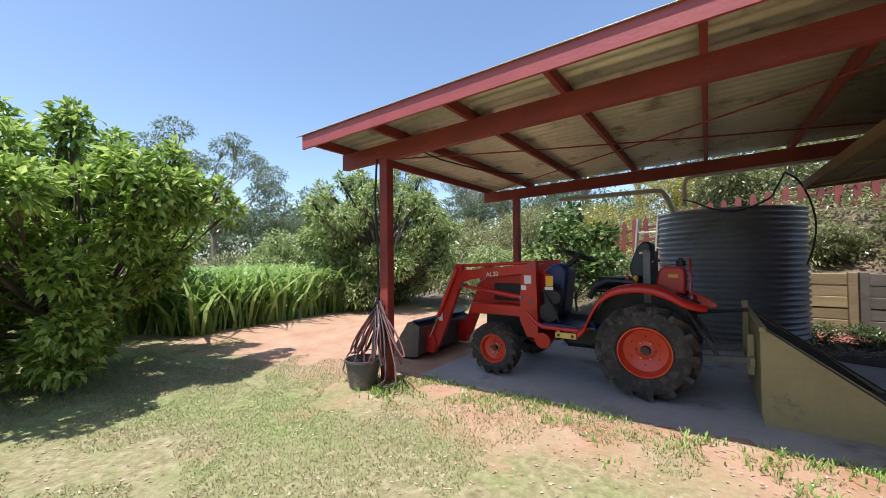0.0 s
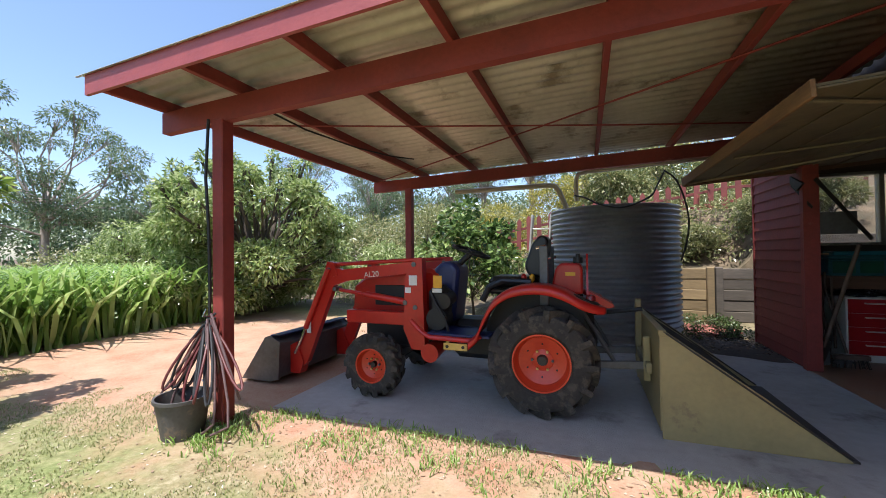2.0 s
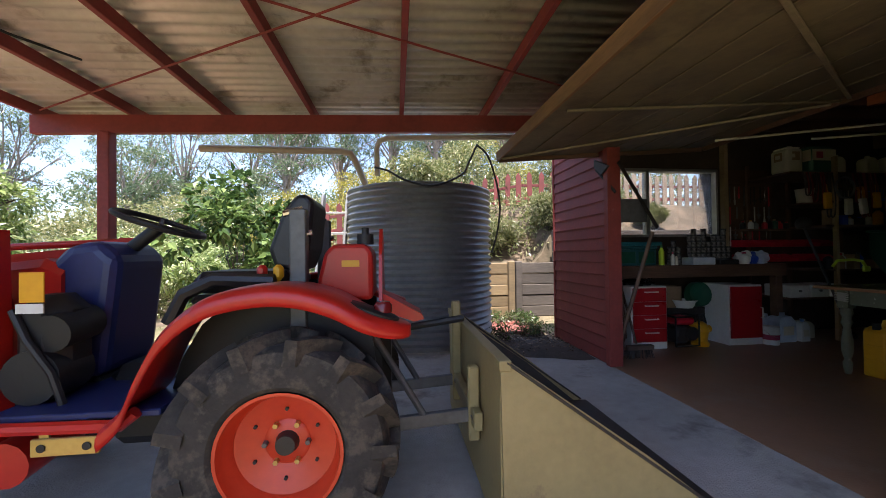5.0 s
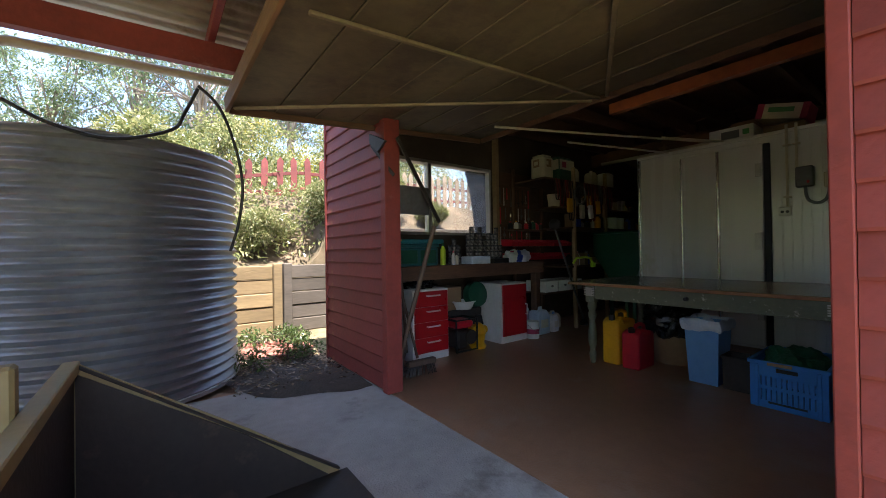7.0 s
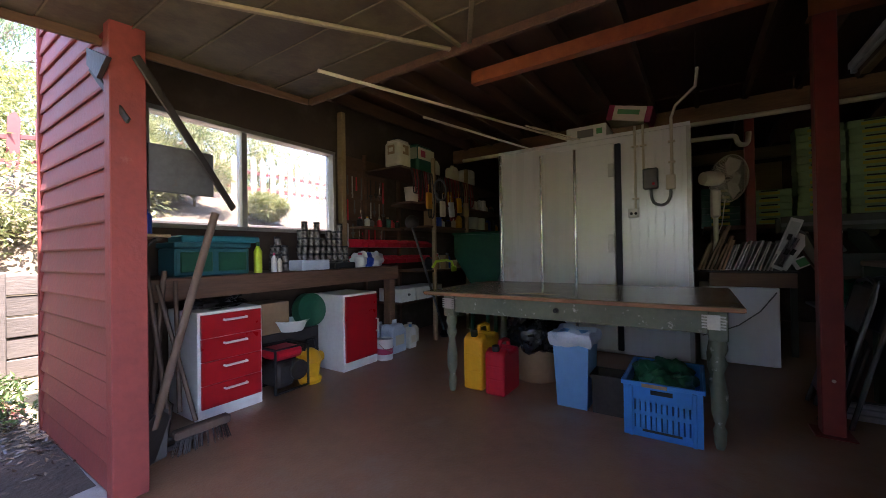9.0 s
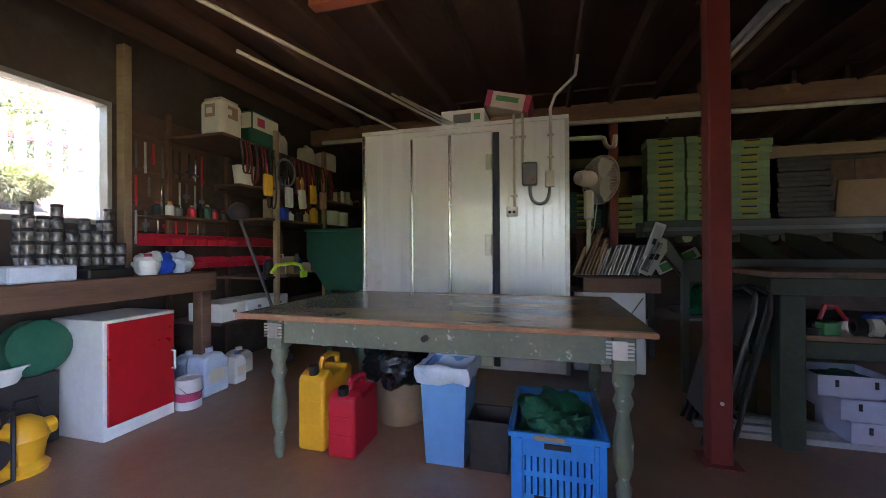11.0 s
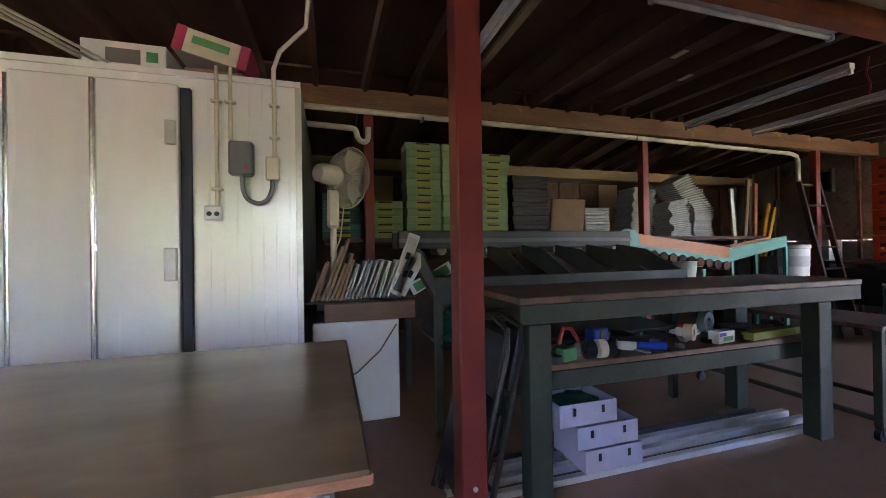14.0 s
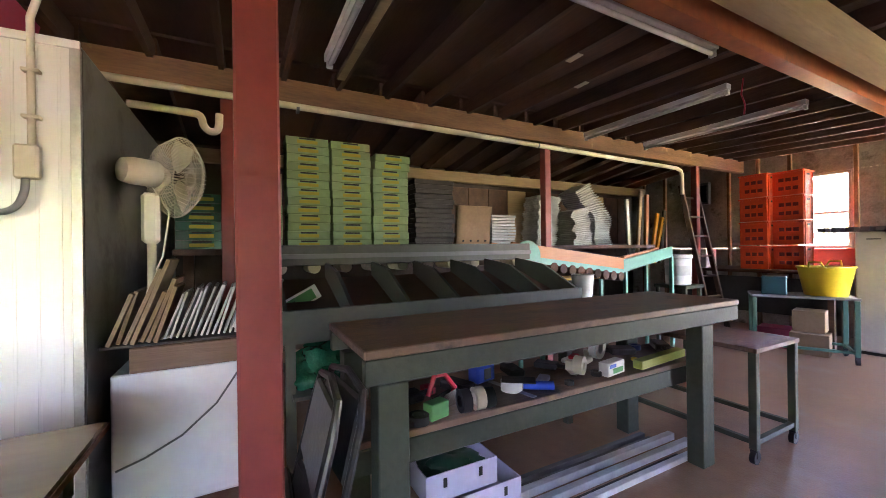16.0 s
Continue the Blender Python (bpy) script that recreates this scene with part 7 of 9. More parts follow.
# ---- peg panel, shelves and parts bins on the north wall ----
peg = thing("peg_panel", "brown tool panel hung with hand tools", "tool panel", (4.52, 7.40, 1.3))
partw("panel", Shape().box((4.50, 7.415, 1.30), (5.22, 7.438, 2.25), None, 0.003), BOARD_BROWN, peg)
for z in (1.50, 1.78, 2.06):
    partw("hook_rail", Shape().box((4.52, 7.405, z), (5.20, 7.414, z + 0.03), None, 0.002), DARK_WOOD, peg)
tg = random.Random(17)
for zrow in (2.02, 1.74, 1.46):
    x = 4.56
    while x < 5.18:
        L = tg.uniform(0.10, 0.22)
        m = tg.choice((CHROME, OLD_IRON, GREY_STEEL, RED_CAN, ALU))
        t = Shape().box((x - 0.008, 7.40, zrow - L), (x + 0.008, 7.412, zrow), None, 0.003).cyl((x, 7.406, zrow - L), (x, 7.406, zrow - L - 0.06), 0.012, 0.009, 8)
        if tg.random() < 0.35:
            t.box((x - 0.03, 7.398, zrow - L - 0.02), (x + 0.03, 7.412, zrow - L + 0.01), None, 0.004)
        solid("hand_tool", t, m, "steel hand tool hanging on the panel", "tool", group="hand tools on the panel")
        x += tg.uniform(0.06, 0.11)
stud = Shape().box((4.44, 7.36, 0.97), (4.50, 7.438, 2.72), None, 0.003)
solid("wall_stud", stud, PALE_WOOD, "pale timber stud beside the window", "stud", "structure")
for z in (1.18, 0.98):
    rack = thing("parts_bin_rack", "row of red parts bins on the wall", "parts bins", (4.54, 7.2, z))
    for k in range(12):
        x = 4.56 + k * 0.115
        s = Shape().box((x, 7.20, z), (x + 0.105, 7.40, z + 0.004)).box((x + 0.004, 7.396, z + 0.004), (x + 0.101, 7.40, z + 0.10)).box((x + 0.004, 7.19, z + 0.004), (x + 0.101, 7.195, z + 0.048 + 0.006 * (k % 2)))
        for xs in (x, x + 0.101):
            s.prism([(7.19, z + 0.004), (7.40, z + 0.004), (7.40, z + 0.10), (7.27, z + 0.085), (7.19, z + 0.05)], 0, xs, xs + 0.004)
        partw("bin", s, RED_CAN, rack)
sh = thing("timber_shelving", "dark timber shelving crowded with tools and tins", "shelving", (4.75, 6.75, 0))
for x, y in ((5.42, 6.78), (6.25, 6.78), (7.6, 6.78), (5.42, 7.36), (6.25, 7.36), (7.6, 7.36)):
    partw("upright", Shape().box((x, y, 0), (x + 0.045, y + 0.045, 2.3), None, 0.004), PALE_WOOD if y < 7 else DARK_WOOD, sh)
for z in (0.52, 0.86, 1.42, 1.72, 2.08):
    partw("shelf", Shape().box((4.80 if z > 2 else 5.30, 6.80, z), (7.65, 7.40, z + 0.025), None, 0.003), DARK_WOOD, sh)
for k, (x, m) in enumerate(((4.80, WHITE), (5.09, WHITE), (5.37, WHITE))):
    dr = thing("card_box", "white card drawer box on the low shelf", "drawer box", (x, 6.82, 0.545), "white drawer boxes")
    part("box", Shape().box((0, 0, 0), (0.26, 0.34, 0.15), None, 0.004), WHITE, dr)
    part("pull", Shape().cyl((0.13, 0, 0.08), (0.13, -0.02, 0.08), 0.014, n=10), GREY_BOX, dr)
partw("shelf", Shape().box((4.78, 6.80, 0.52), (5.29, 7.40, 0.543), None, 0.003), DARK_WOOD, sh)
partw("upright", Shape().box((4.79, 7.36, 0), (4.83, 7.40, 2.3), None, 0.004), DARK_WOOD, sh)


def drum(x, y, z, r, h, m, lab, band=None):
    t = thing("plastic_drum", lab, "drum", (x, y, z))
    part("body", Shape().lathe([(0, 0), (r * 0.94, 0), (r, 0.02), (r, h * 0.4), (r * 0.97, h * 0.42), (r, h * 0.44), (r, h * 0.82), (r * 0.7, h * 0.92), (r * 0.3, h * 0.94), (0, h * 0.94)], None, 24), m, t)
    part("cap", Shape().cyl((r * 0.35, 0, h * 0.93), (r * 0.35, 0, h), r * 0.2, n=12), BLACK, t)
    if band:
        part("band", Shape().lathe([(r * 1.004, h * 0.5), (r * 1.004, h * 0.8)], None, 24), band, t)
    return t


def canister(x, y, z, w, d, h, m, lab, label_m, print_m, split=None):
    """A square shouldered chemical container with a label on its front and side."""
    t = thing("chemical_container", lab, "container", (x, y, z))
    bo = part("body", Shape().box((-w / 2, -d / 2, 0), (w / 2, d / 2, h * 0.88), None, 0.03), m, t)
    bv = bo.modifiers.new("round", "BEVEL")
    bv.width, bv.segments = 0.012, 2
    part("shoulder", Shape().box((-w * 0.4, -d * 0.4, h * 0.881), (w * 0.4, d * 0.4, h * 0.93), None, 0.02), m, t)
    part("cap", Shape().cyl((-w * 0.2, 0, h * 0.93), (-w * 0.2, 0, h), 0.032, n=14), BLACK, t)
    part("handle", Shape().tube([(w * 0.05, 0, h * 0.92), (w * 0.1, 0, h * 0.99), (w * 0.3, 0, h * 0.99), (w * 0.36, 0, h * 0.92)], 0.012, 8), m, t)
    z0, z1 = (h * 0.42, h * 0.80) if split else (h * 0.45, h * 0.75)
    k = 0.47 if split else 0.22
    part("label", Shape().box((-w * k, -d / 2 - 0.003, z0), (w * k, -d / 2 - 0.001, z1)), label_m, t)
    part("label", Shape().box((-w / 2 - 0.003, -d * k, z0), (-w / 2 - 0.001, d * k, z1)), label_m, t)
    part("print", Shape().box((-w * 0.32, -d / 2 - 0.005, z0 + 0.03), (-w * 0.06, -d / 2 - 0.0035, z1 - 0.03)), print_m, t)
    part("print", Shape().box((-w / 2 - 0.005, -d * 0.12, z0 + 0.03), (-w / 2 - 0.0035, d * 0.14, z1 - 0.03)), print_m, t)
    return t


canister(4.99, 7.0, 2.106, 0.24, 0.24, 0.36, CREAM_PLASTIC, "cream plastic chemical container on the top shelf", CARDBOARD, CREAM_PLASTIC)
canister(5.36, 7.0, 2.106, 0.36, 0.30, 0.37, GREEN_DARK, "dark green container with a pale printed label", CREAM_PLASTIC, PINK_RED, True)
jug(5.62, 6.92, 0.16, 0.26, CREAM_PLASTIC, "yellowed plastic jug on the top shelf", 2.106)
jug(6.1, 6.92, 0.18, 0.26, CREAM_PLASTIC, "yellowed plastic jug on the top shelf", 2.106)
drum(6.6, 7.0, 2.106, 0.14, 0.28, WHITE, "white plastic tub on the top shelf")
STRAP_RED = mat("faded_red_strap", (0.24, 0.018, 0.02), (0.15, 0.012, 0.014), 6, 0.7)
sg = random.Random(41)
cols = (WHITE, RED_CAN, YELLOW, CREAM_PLASTIC, BLUE_TAPE, BLACK, CARDBOARD, GREY_BOX, GREEN_DARK, OLD_IRON)
for z in (1.446, 1.746, 0.886):
    x = 5.50
    while x < 7.5:
        m = sg.choice(cols)
        r, h = sg.uniform(0.03, 0.06), sg.uniform(0.09, 0.22)
        if sg.random() < 0.6:
            bottle(x, 6.90 + sg.uniform(-0.03, 0.06), z, r, h, m, sg.choice(cols), "small tin or bottle crowded on the shelf", "shelf_bottle")
        else:
            solid("shelf_box", Shape().box((-r, -0.06, 0), (r, 0.06, h * 0.9), None, 0.005), m, "small box crowded on the shelf", "box", at=pose(x, 6.92, z, 0, 0, sg.uniform(-15, 15)))
        x += sg.uniform(0.10, 0.17)
for x in (5.48, 5.66, 5.83, 6.05, 5.3, 5.2, 6.3, 4.95, 5.05, 5.12, 5.92, 5.0, 5.25, 5.57, 5.74, 6.15):
    L, m = sg.uniform(0.25, 0.55), sg.choice((STRAP_RED, STRAP_RED, OLD_IRON, HANDLE_WOOD, STRAP_RED))
    w_ = sg.uniform(0.03, 0.09)
    pts = [(x, 6.77, 2.09), (x + 0.1 * w_, 6.75, 2.09 - L * 0.5), (x + 0.35 * w_, 6.76, 2.09 - L), (x + 0.75 * w_, 6.745, 2.09 - L * 0.98), (x + 1.0 * w_, 6.75, 2.09 - L * 0.55), (x + 0.8 * w_, 6.77, 2.09)]
    solid("hanging_strap", Shape().tube(bend(pts, 5), 0.008, 6), m, "loop of strap hanging from the shelf edge", "strap", group="straps on the shelf")
for x, m in ((5.55, CREAM_PLASTIC), (5.95, YELLOW), (5.75, WHITE), (5.25, YELLOW), (6.15, CARDBOARD)):
    solid("hanging_guard", Shape().box((-0.05, -0.02, -0.2), (0.05, 0.02, 0), None, 0.01).tube([(0, 0, 0), (0, 0, 0.1)], 0.004, 5), m, "plastic case hanging from the shelf", "case", at=pose(x, 6.74, sg.uniform(1.72, 1.95), 0, sg.uniform(-10, 10), 0))
partw("shelf", Shape().box((4.56, 7.16, 1.40), (5.29, 7.395, 1.42), None, 0.003), DARK_WOOD, sh)
for k in range(8):
    m = sg.choice(cols)
    bottle(4.63 + k * 0.09, 7.25 + sg.uniform(-0.03, 0.05), 1.421, sg.uniform(0.028, 0.042), sg.uniform(0.09, 0.15), m, sg.choice(cols), "small tin or bottle crowded on the shelf", "shelf_bottle")
solid("hose_coil", Shape().lathe([(0.13 + 0.012 * math.cos(q * 1.05), 0.012 * math.sin(q * 1.05)) for q in range(6)], Matrix.Translation((5.5, 6.735, 1.90)) @ Matrix.Rotation(radians(90), 4, "X"), 28, True), GREY_BOX, "grey hose coil hanging from the shelf", "hose")
bucket_w = thing("shelf_bucket", "pale plastic bucket leaning on the shelf", "bucket", (5.22, 6.98, 1.73))
part("body", Shape().lathe([(0, 0), (0.075, 0), (0.095, 0.18), (0.10, 0.185), (0.09, 0.185), (0.07, 0.01), (0, 0.01)], None, 22), CREAM_PLASTIC, bucket_w)
partw("shelf", Shape().box((5.05, 6.86, 1.705), (5.29, 7.15, 1.729), None, 0.003), DARK_WOOD, sh)
for x in (6.55, 6.78):
    solid("paint_pail", Shape().lathe([(0, 0), (0.085, 0), (0.09, 0.17), (0.093, 0.175), (0.085, 0.18), (0, 0.178)], None, 22), WHITE, "white paint pail on the shelf", "pail", at=pose(x, 6.87, 1.446))
bc = thing("brush_cutter", "brush cutter with fluoro lime handles standing by the shelves", "brush cutter", (5.30, 6.70, 0))
part("shaft", Shape().cyl((0.25, 0.05, 0.12), (-0.42, 0.02, 1.42), 0.014, n=10), GREY_STEEL, bc)
part("head", Shape().lathe([(0, 0), (0.05, 0), (0.06, 0.03), (0.03, 0.08), (0, 0.09)], Matrix.Translation((0.26, 0.05, 0.03)), 16), BLACK, bc)
part("engine", Shape().lathe([(0, 0), (0.05, 0.004), (0.075, 0.03), (0.08, 0.07), (0.06, 0.115), (0.025, 0.14), (0, 0.14)], Matrix.Translation((-0.43, 0.01, 1.39)), 22), OLD_IRON, bc)
part("handle_bar", Shape().tube([(-0.12, -0.05, 0.93), (-0.06, -0.06, 1.0), (0.16, -0.06, 1.01), (0.30, -0.05, 0.99), (0.36, -0.05, 0.90)], 0.016, 8), LIME, bc)
part("grip", Shape().box((0.31, -0.07, 0.86), (0.40, -0.03, 0.93), Matrix.Rotation(0.0, 4, "X"), 0.01), LIME, bc)
gm = thing("green_hopper", "dark green machine hopper beside the cool room", "hopper", (6.0, 6.2, 0))
partw("hopper", Shape().prism([(6.20, 0.70), (6.60, 0.70), (6.84, 1.05), (6.84, 1.34), (6.12, 1.34), (6.12, 0.9)], 0, 5.98, 6.5), GREEN_DARK, gm)
partw("lid", Shape().box((5.95, 6.10, 1.342), (6.53, 6.86, 1.37), None, 0.005), GREEN_DARK, gm)
for x, y in ((6.0, 6.22), (6.44, 6.22), (6.0, 6.56), (6.44, 6.56)):
    partw("leg", Shape().box((x, y, 0), (x + 0.04, y + 0.04, 0.70)), GREEN_DARK, gm)

# ---- freezer corner ----
fz = thing("chest_freezer", "small white chest freezer with a dangling cord", "freezer", (5.98, 3.42, 0))
FREEZER_WHITE = mat("white_freezer_enamel", (0.84, 0.84, 0.83), (0.77, 0.77, 0.76), 2, 0.32, 0.02)
part("body", Shape().box((0, 0, 0.02), (0.62, 0.60, 0.74), None, 0.008), FREEZER_WHITE, fz)
part("cord", Shape().tube([(-0.006, 0.02, 0.70), (-0.008, 0.14, 0.52), (-0.008, 0.30, 0.38), (-0.008, 0.46, 0.30), (-0.008, 0.58, 0.26)], 0.006, 6), GREY_BOX, fz)
sl = thing("timber_slab", "dark brown timber planks laid on the freezer", "plank", (5.96, 3.30, 0.742))
part("plank", Shape().box((0, 0, 0), (0.62, 0.64, 0.13), None, 0.006), PLANK_BROWN, sl)
part("board", Shape().box((0.02, -0.02, 0.131), (0.62, 0.82, 0.146), None, 0.003), OLD_IRON, sl)
fg = random.Random(77)
for k in range(13):
    ang = -18 + fg.uniform(-4, 4)
    y = 3.46 + k * 0.028
    t = thing("flat_carton", "white flattened fruit carton leaning in a row", "carton", (6.03, y, 0.890), "row of flattened cartons")
    part("sheet", Shape().box((0, 0, 0), (0.28, 0.012, fg.uniform(0.25, 0.30)), Matrix.Rotation(radians(-ang), 4, "X"), 0.002), TRAY_GREY if k % 3 else WHITE, t)
for k in range(7):
    t = thing("flat_carton", "brown flattened carton leaning against the cool room", "carton", (5.95 + 0.02 * (k % 3), 3.82 + k * 0.032, 0.890), "brown flattened cartons")
    part("sheet", Shape().box((0, 0, 0), (0.34, 0.020, fg.uniform(0.26, 0.46)), Matrix.Rotation(radians(fg.uniform(10, 24)), 4, "X"), 0.002), CARDBOARD, t)
for (y, z, a, L, m) in ((3.30, 0.90, -62, 0.36, PRINT_GREEN), (3.36, 1.02, -20, 0.34, TRAY_GREY), (3.40, 0.89, -26, 0.34, GREY_BOX), (3.37, 0.89, -30, 0.34, WHITE)):
    t = thing("printed_carton", "printed fruit carton side leaning in the stack", "carton", (6.0, y, z))
    M = Matrix.Rotation(radians(-a), 4, "X")
    part("side", Shape().box((0, 0, 0), (0.02, 0.09, L), M, 0.002), WHITE, t)
    part("print", Shape().box((-0.003, 0.012, 0.03), (-0.001, 0.078, L - 0.03), M), m, t)
    part("hand_hole", Shape().box((-0.005, 0.03, L * 0.42), (-0.0035, 0.06, L * 0.58), M), BLACK, t)
fan = thing("pedestal_fan", "yellowed white pedestal fan on the stack", "fan", (6.15, 3.87, 0.89))
part("base", Shape().lathe([(0, 0), (0.13, 0), (0.13, 0.015), (0.03, 0.035), (0.02, 0.05), (0, 0.05)], None, 24), CREAM_PLASTIC, fan)
part("pole", Shape().cyl((0, 0, 0.04), (-0.01, 0, 0.58), 0.022, n=12), CREAM_PLASTIC, fan)
part("control_box", Shape().box((-0.05, -0.042, 0.52), (0.03, 0.042, 0.80), None, 0.018), CREAM_PLASTIC, fan)
FM = Matrix.Translation((0.0, -0.05, 0.905)) @ Matrix.Scale(1.22, 4) @ Matrix.Rotation(radians(38), 4, "Z") @ Matrix.Rotation(radians(90), 4, "X")
part("motor", Shape().lathe([(0, -0.17), (0.05, -0.16), (0.06, -0.12), (0.06, -0.03), (0.04, 0.0), (0, 0)], FM, 20), CREAM_PLASTIC, fan)
cage = Shape()
for r, z in ((0.19, 0.065), (0.12, 0.118), (0.03, 0.13)):
    cage.lathe([(r + 0.003 * math.cos(q), z + 0.003 * math.sin(q)) for q in (0, 1.57, 3.14, 4.71)], FM, 36, True)
cage.lathe([(0.0, 0.128), (0.032, 0.13), (0.034, 0.136), (0.0, 0.138)], FM, 24)
guard = part("guard", cage, CREAM_PLASTIC, fan)
for k in range(48):
    a = 2 * math.pi * k / 48
    part("wire", Shape().tube([FM @ Vector((0.03 * math.cos(a), 0.03 * math.sin(a), 0.13)), FM @ Vector((0.14 * math.cos(a), 0.14 * math.sin(a), 0.115)), FM @ Vector((0.19 * math.cos(a), 0.19 * math.sin(a), 0.065)), FM @ Vector((0.15 * math.cos(a), 0.15 * math.sin(a), 0.01)), FM @ Vector((0.05 * math.cos(a), 0.05 * math.sin(a), -0.02))], 0.0026, 4, False), CREAM_PLASTIC, guard)
for k in range(3):
    bl = Shape()
    a = 2 * math.pi * k / 3
    pts = []
    for r, w, dz in ((0.03, 0.02, 0.0), (0.10, 0.06, 0.012), (0.165, 0.055, 0.012)):
        for s_, z in ((-1, -dz), (1, dz)):
            p = Vector((r, s_ * w, 0.055 + z))
            pts.append(FM @ (Matrix.Rotation(a, 4, "Z") @ p))
    bl.add(pts, [(0, 1, 3, 2), (2, 3, 5, 4)])
    bo = part("blade", bl, CREAM_PLASTIC, fan)
    bo.modifiers.new("thickness", "SOLIDIFY").thickness = 0.003
part("cord", Shape().tube([(0, 0.0, 0.84), (0.02, -0.08, 0.7), (0.0, -0.05, 0.45), (-0.03, 0.02, 0.25), (0, 0.03, 0.1)], 0.005, 6), CREAM_PLASTIC, fan)

# ---- folding chairs ----
def folding_chair(at, turn, lean):
    t = thing("folding_chair", "folded black steel chair leaning on the bench", "chair", at, "folded chairs", turn)
    M = Matrix.Rotation(radians(lean), 4, "X")

    def go(pts):
        return [M @ Vector(p) for p in pts]
    part("back_frame", Shape().tube(go([(-0.21, 0, 0.0), (-0.21, 0, 0.80), (-0.17, 0, 0.90), (0, 0, 0.93), (0.17, 0, 0.90), (0.21, 0, 0.80), (0.21, 0, 0.0)]), 0.014, 8), CHAIR_GREY, t)
    part("leg_frame", Shape().tube(go([(-0.19, 0.05, 0.02), (-0.19, 0.03, 0.50), (0.19, 0.03, 0.50), (0.19, 0.05, 0.02)]), 0.012, 8), OLD_IRON, t)
    part("seat", Shape().box((-0.18, 0.035, 0.14), (0.18, 0.06, 0.54), M, 0.01), CHAIR_GREY, t)
    part("backrest", Shape().box((-0.19, -0.012, 0.60), (0.19, 0.012, 0.88), M, 0.01), CHAIR_GREY, t)
    part("crossbar", Shape().cyl(M @ Vector((-0.21, 0, 0.18)), M @ Vector((0.21, 0, 0.18)), 0.009, n=8), OLD_IRON, t)
    return t


folding_chair((4.93, 3.30, 0.005), 5, 14)
folding_chair((4.90, 3.375, 0.005), -2, 14)

# ---- packing bench things ----
for z, y0, y1, dx in ((0, 2.25, 2.62, 0), (0.125, 2.27, 2.66, 0.01), (0.25, 2.40, 2.76, 0.02)):
    t = thing("fruit_carton", "pale lilac waxed fruit carton with slotted sides", "carton", (4.93 + dx, y0, z + 0.035), "cartons under the bench")
    w = y1 - y0
    s = Shape().box((0, 0, 0), (0.30, w, 0.006)).box((0, 0, 0.006), (0.006, w, 0.118)).box((0.294, 0, 0.006), (0.30, w, 0.118)).box((0.006, 0, 0.006), (0.294, 0.006, 0.118)).box((0.006, w - 0.006, 0.006), (0.294, w, 0.118))
    part("box", s, LILAC_CARTON, t)
    for yy in (0.08, w - 0.10):
        part("hand_hole", Shape().box((-0.002, yy, 0.055), (-0.0005, yy + 0.018, 0.095), None, 0.0), BLACK, t)
    for xx in (0.08, 0.2):
        part("hand_hole", Shape().box((xx, -0.002, 0.055), (xx + 0.018, -0.0005, 0.095)), BLACK, t)
hp = blob(0.12, 0.15, 0.05, 9, 0.4)
solid("green_netting", hp, GREEN_DARK, "dark green netting filling the top carton", "netting", at=pose(5.10, 2.58, 0.345))
for k, (x, w, h, y0, y1, m) in enumerate(((4.93, 0.035, 0.034, 0.78, 3.30, RAIL_METAL), (4.99, 0.014, 0.012, 0.95, 3.1, OLD_IRON), (5.03, 0.04, 0.042, 0.74, 3.36, RAIL_METAL), (5.09, 0.014, 0.012, 0.85, 3.2, OLD_IRON), (5.13, 0.045, 0.045, 0.76, 3.33, RAIL_METAL), (5.21, 0.016, 0.02, 0.90, 3.25, GREY_BOX), (5.25, 0.03, 0.03, 0.91, 3.30, GREY_BOX))):
    t = Shape().box((x, y0, h - 0.004), (x + w, y1, h), None, 0.001).box((x, y0, 0), (x + 0.004, y1, h - 0.0045)).box((x + w - 0.004, y0, 0), (x + w, y1, h - 0.0045))
    for q in range(14 if m is RAIL_METAL else 0):
        yq = y0 + 0.12 + q * 0.16
        t.box((x + w * 0.35, yq, h), (x + w * 0.65, yq + 0.05, h + 0.0012))
    solid("metal_rail", t, m, "long aluminium channel rail lying on the floor" if m is RAIL_METAL else "thin grey metal strip lying between the rails", "rail", group="rails under the bench")

SZ = 0.631
wash = bottle(4.985, 0.745, SZ, 0.040, 0.20, GREY_STEEL, BLACK, "dark bottle with a white label")
part("label", Shape().lathe([(0.0405, 0.03), (0.0405, 0.11)], None, 16), WHITE, wash)
OFFCUT = mat("yellow_green_painted_timber", (0.42, 0.42, 0.10), (0.32, 0.33, 0.08), 4, 0.7, 0.1, stretch=(2, 0.3, 2))
solid("timber_offcut", Shape().box((0, 0, 0), (0.06, 0.50, 0.05), None, 0.003), OFFCUT, "yellow-green painted timber offcut on the bench shelf", "offcut", at=pose(4.99, 0.86, SZ, 0, 0, 5))
tape = thing("tape_gun", "tape dispenser with a white roll and blue handle", "tape gun", (5.08, 2.21, SZ), turn=-38)
part("roll", Shape().lathe([(0.03, 0), (0.055, 0), (0.055, 0.05), (0.03, 0.05)], None, 28, True), WHITE, tape)
part("cheek_plate", Shape().box((-0.05, -0.12, 0.051), (0.05, 0.05, 0.054), None, 0.001), OLD_IRON, tape)
part("handle", Shape().cyl((0.0, -0.06, 0.025), (0.02, -0.21, 0.025), 0.019, 0.023, 14), BLUE_TAPE, tape)
tape2 = thing("tape_gun", "cream and red packing tape gun", "tape gun", (5.07, 1.76, SZ), turn=25)
part("body", Shape().prism([(-0.16, 0.0), (0.0, 0.0), (0.08, 0.05), (0.08, 0.10), (-0.06, 0.09)], 0, 0, 0.035), CREAM_PLASTIC, tape2)
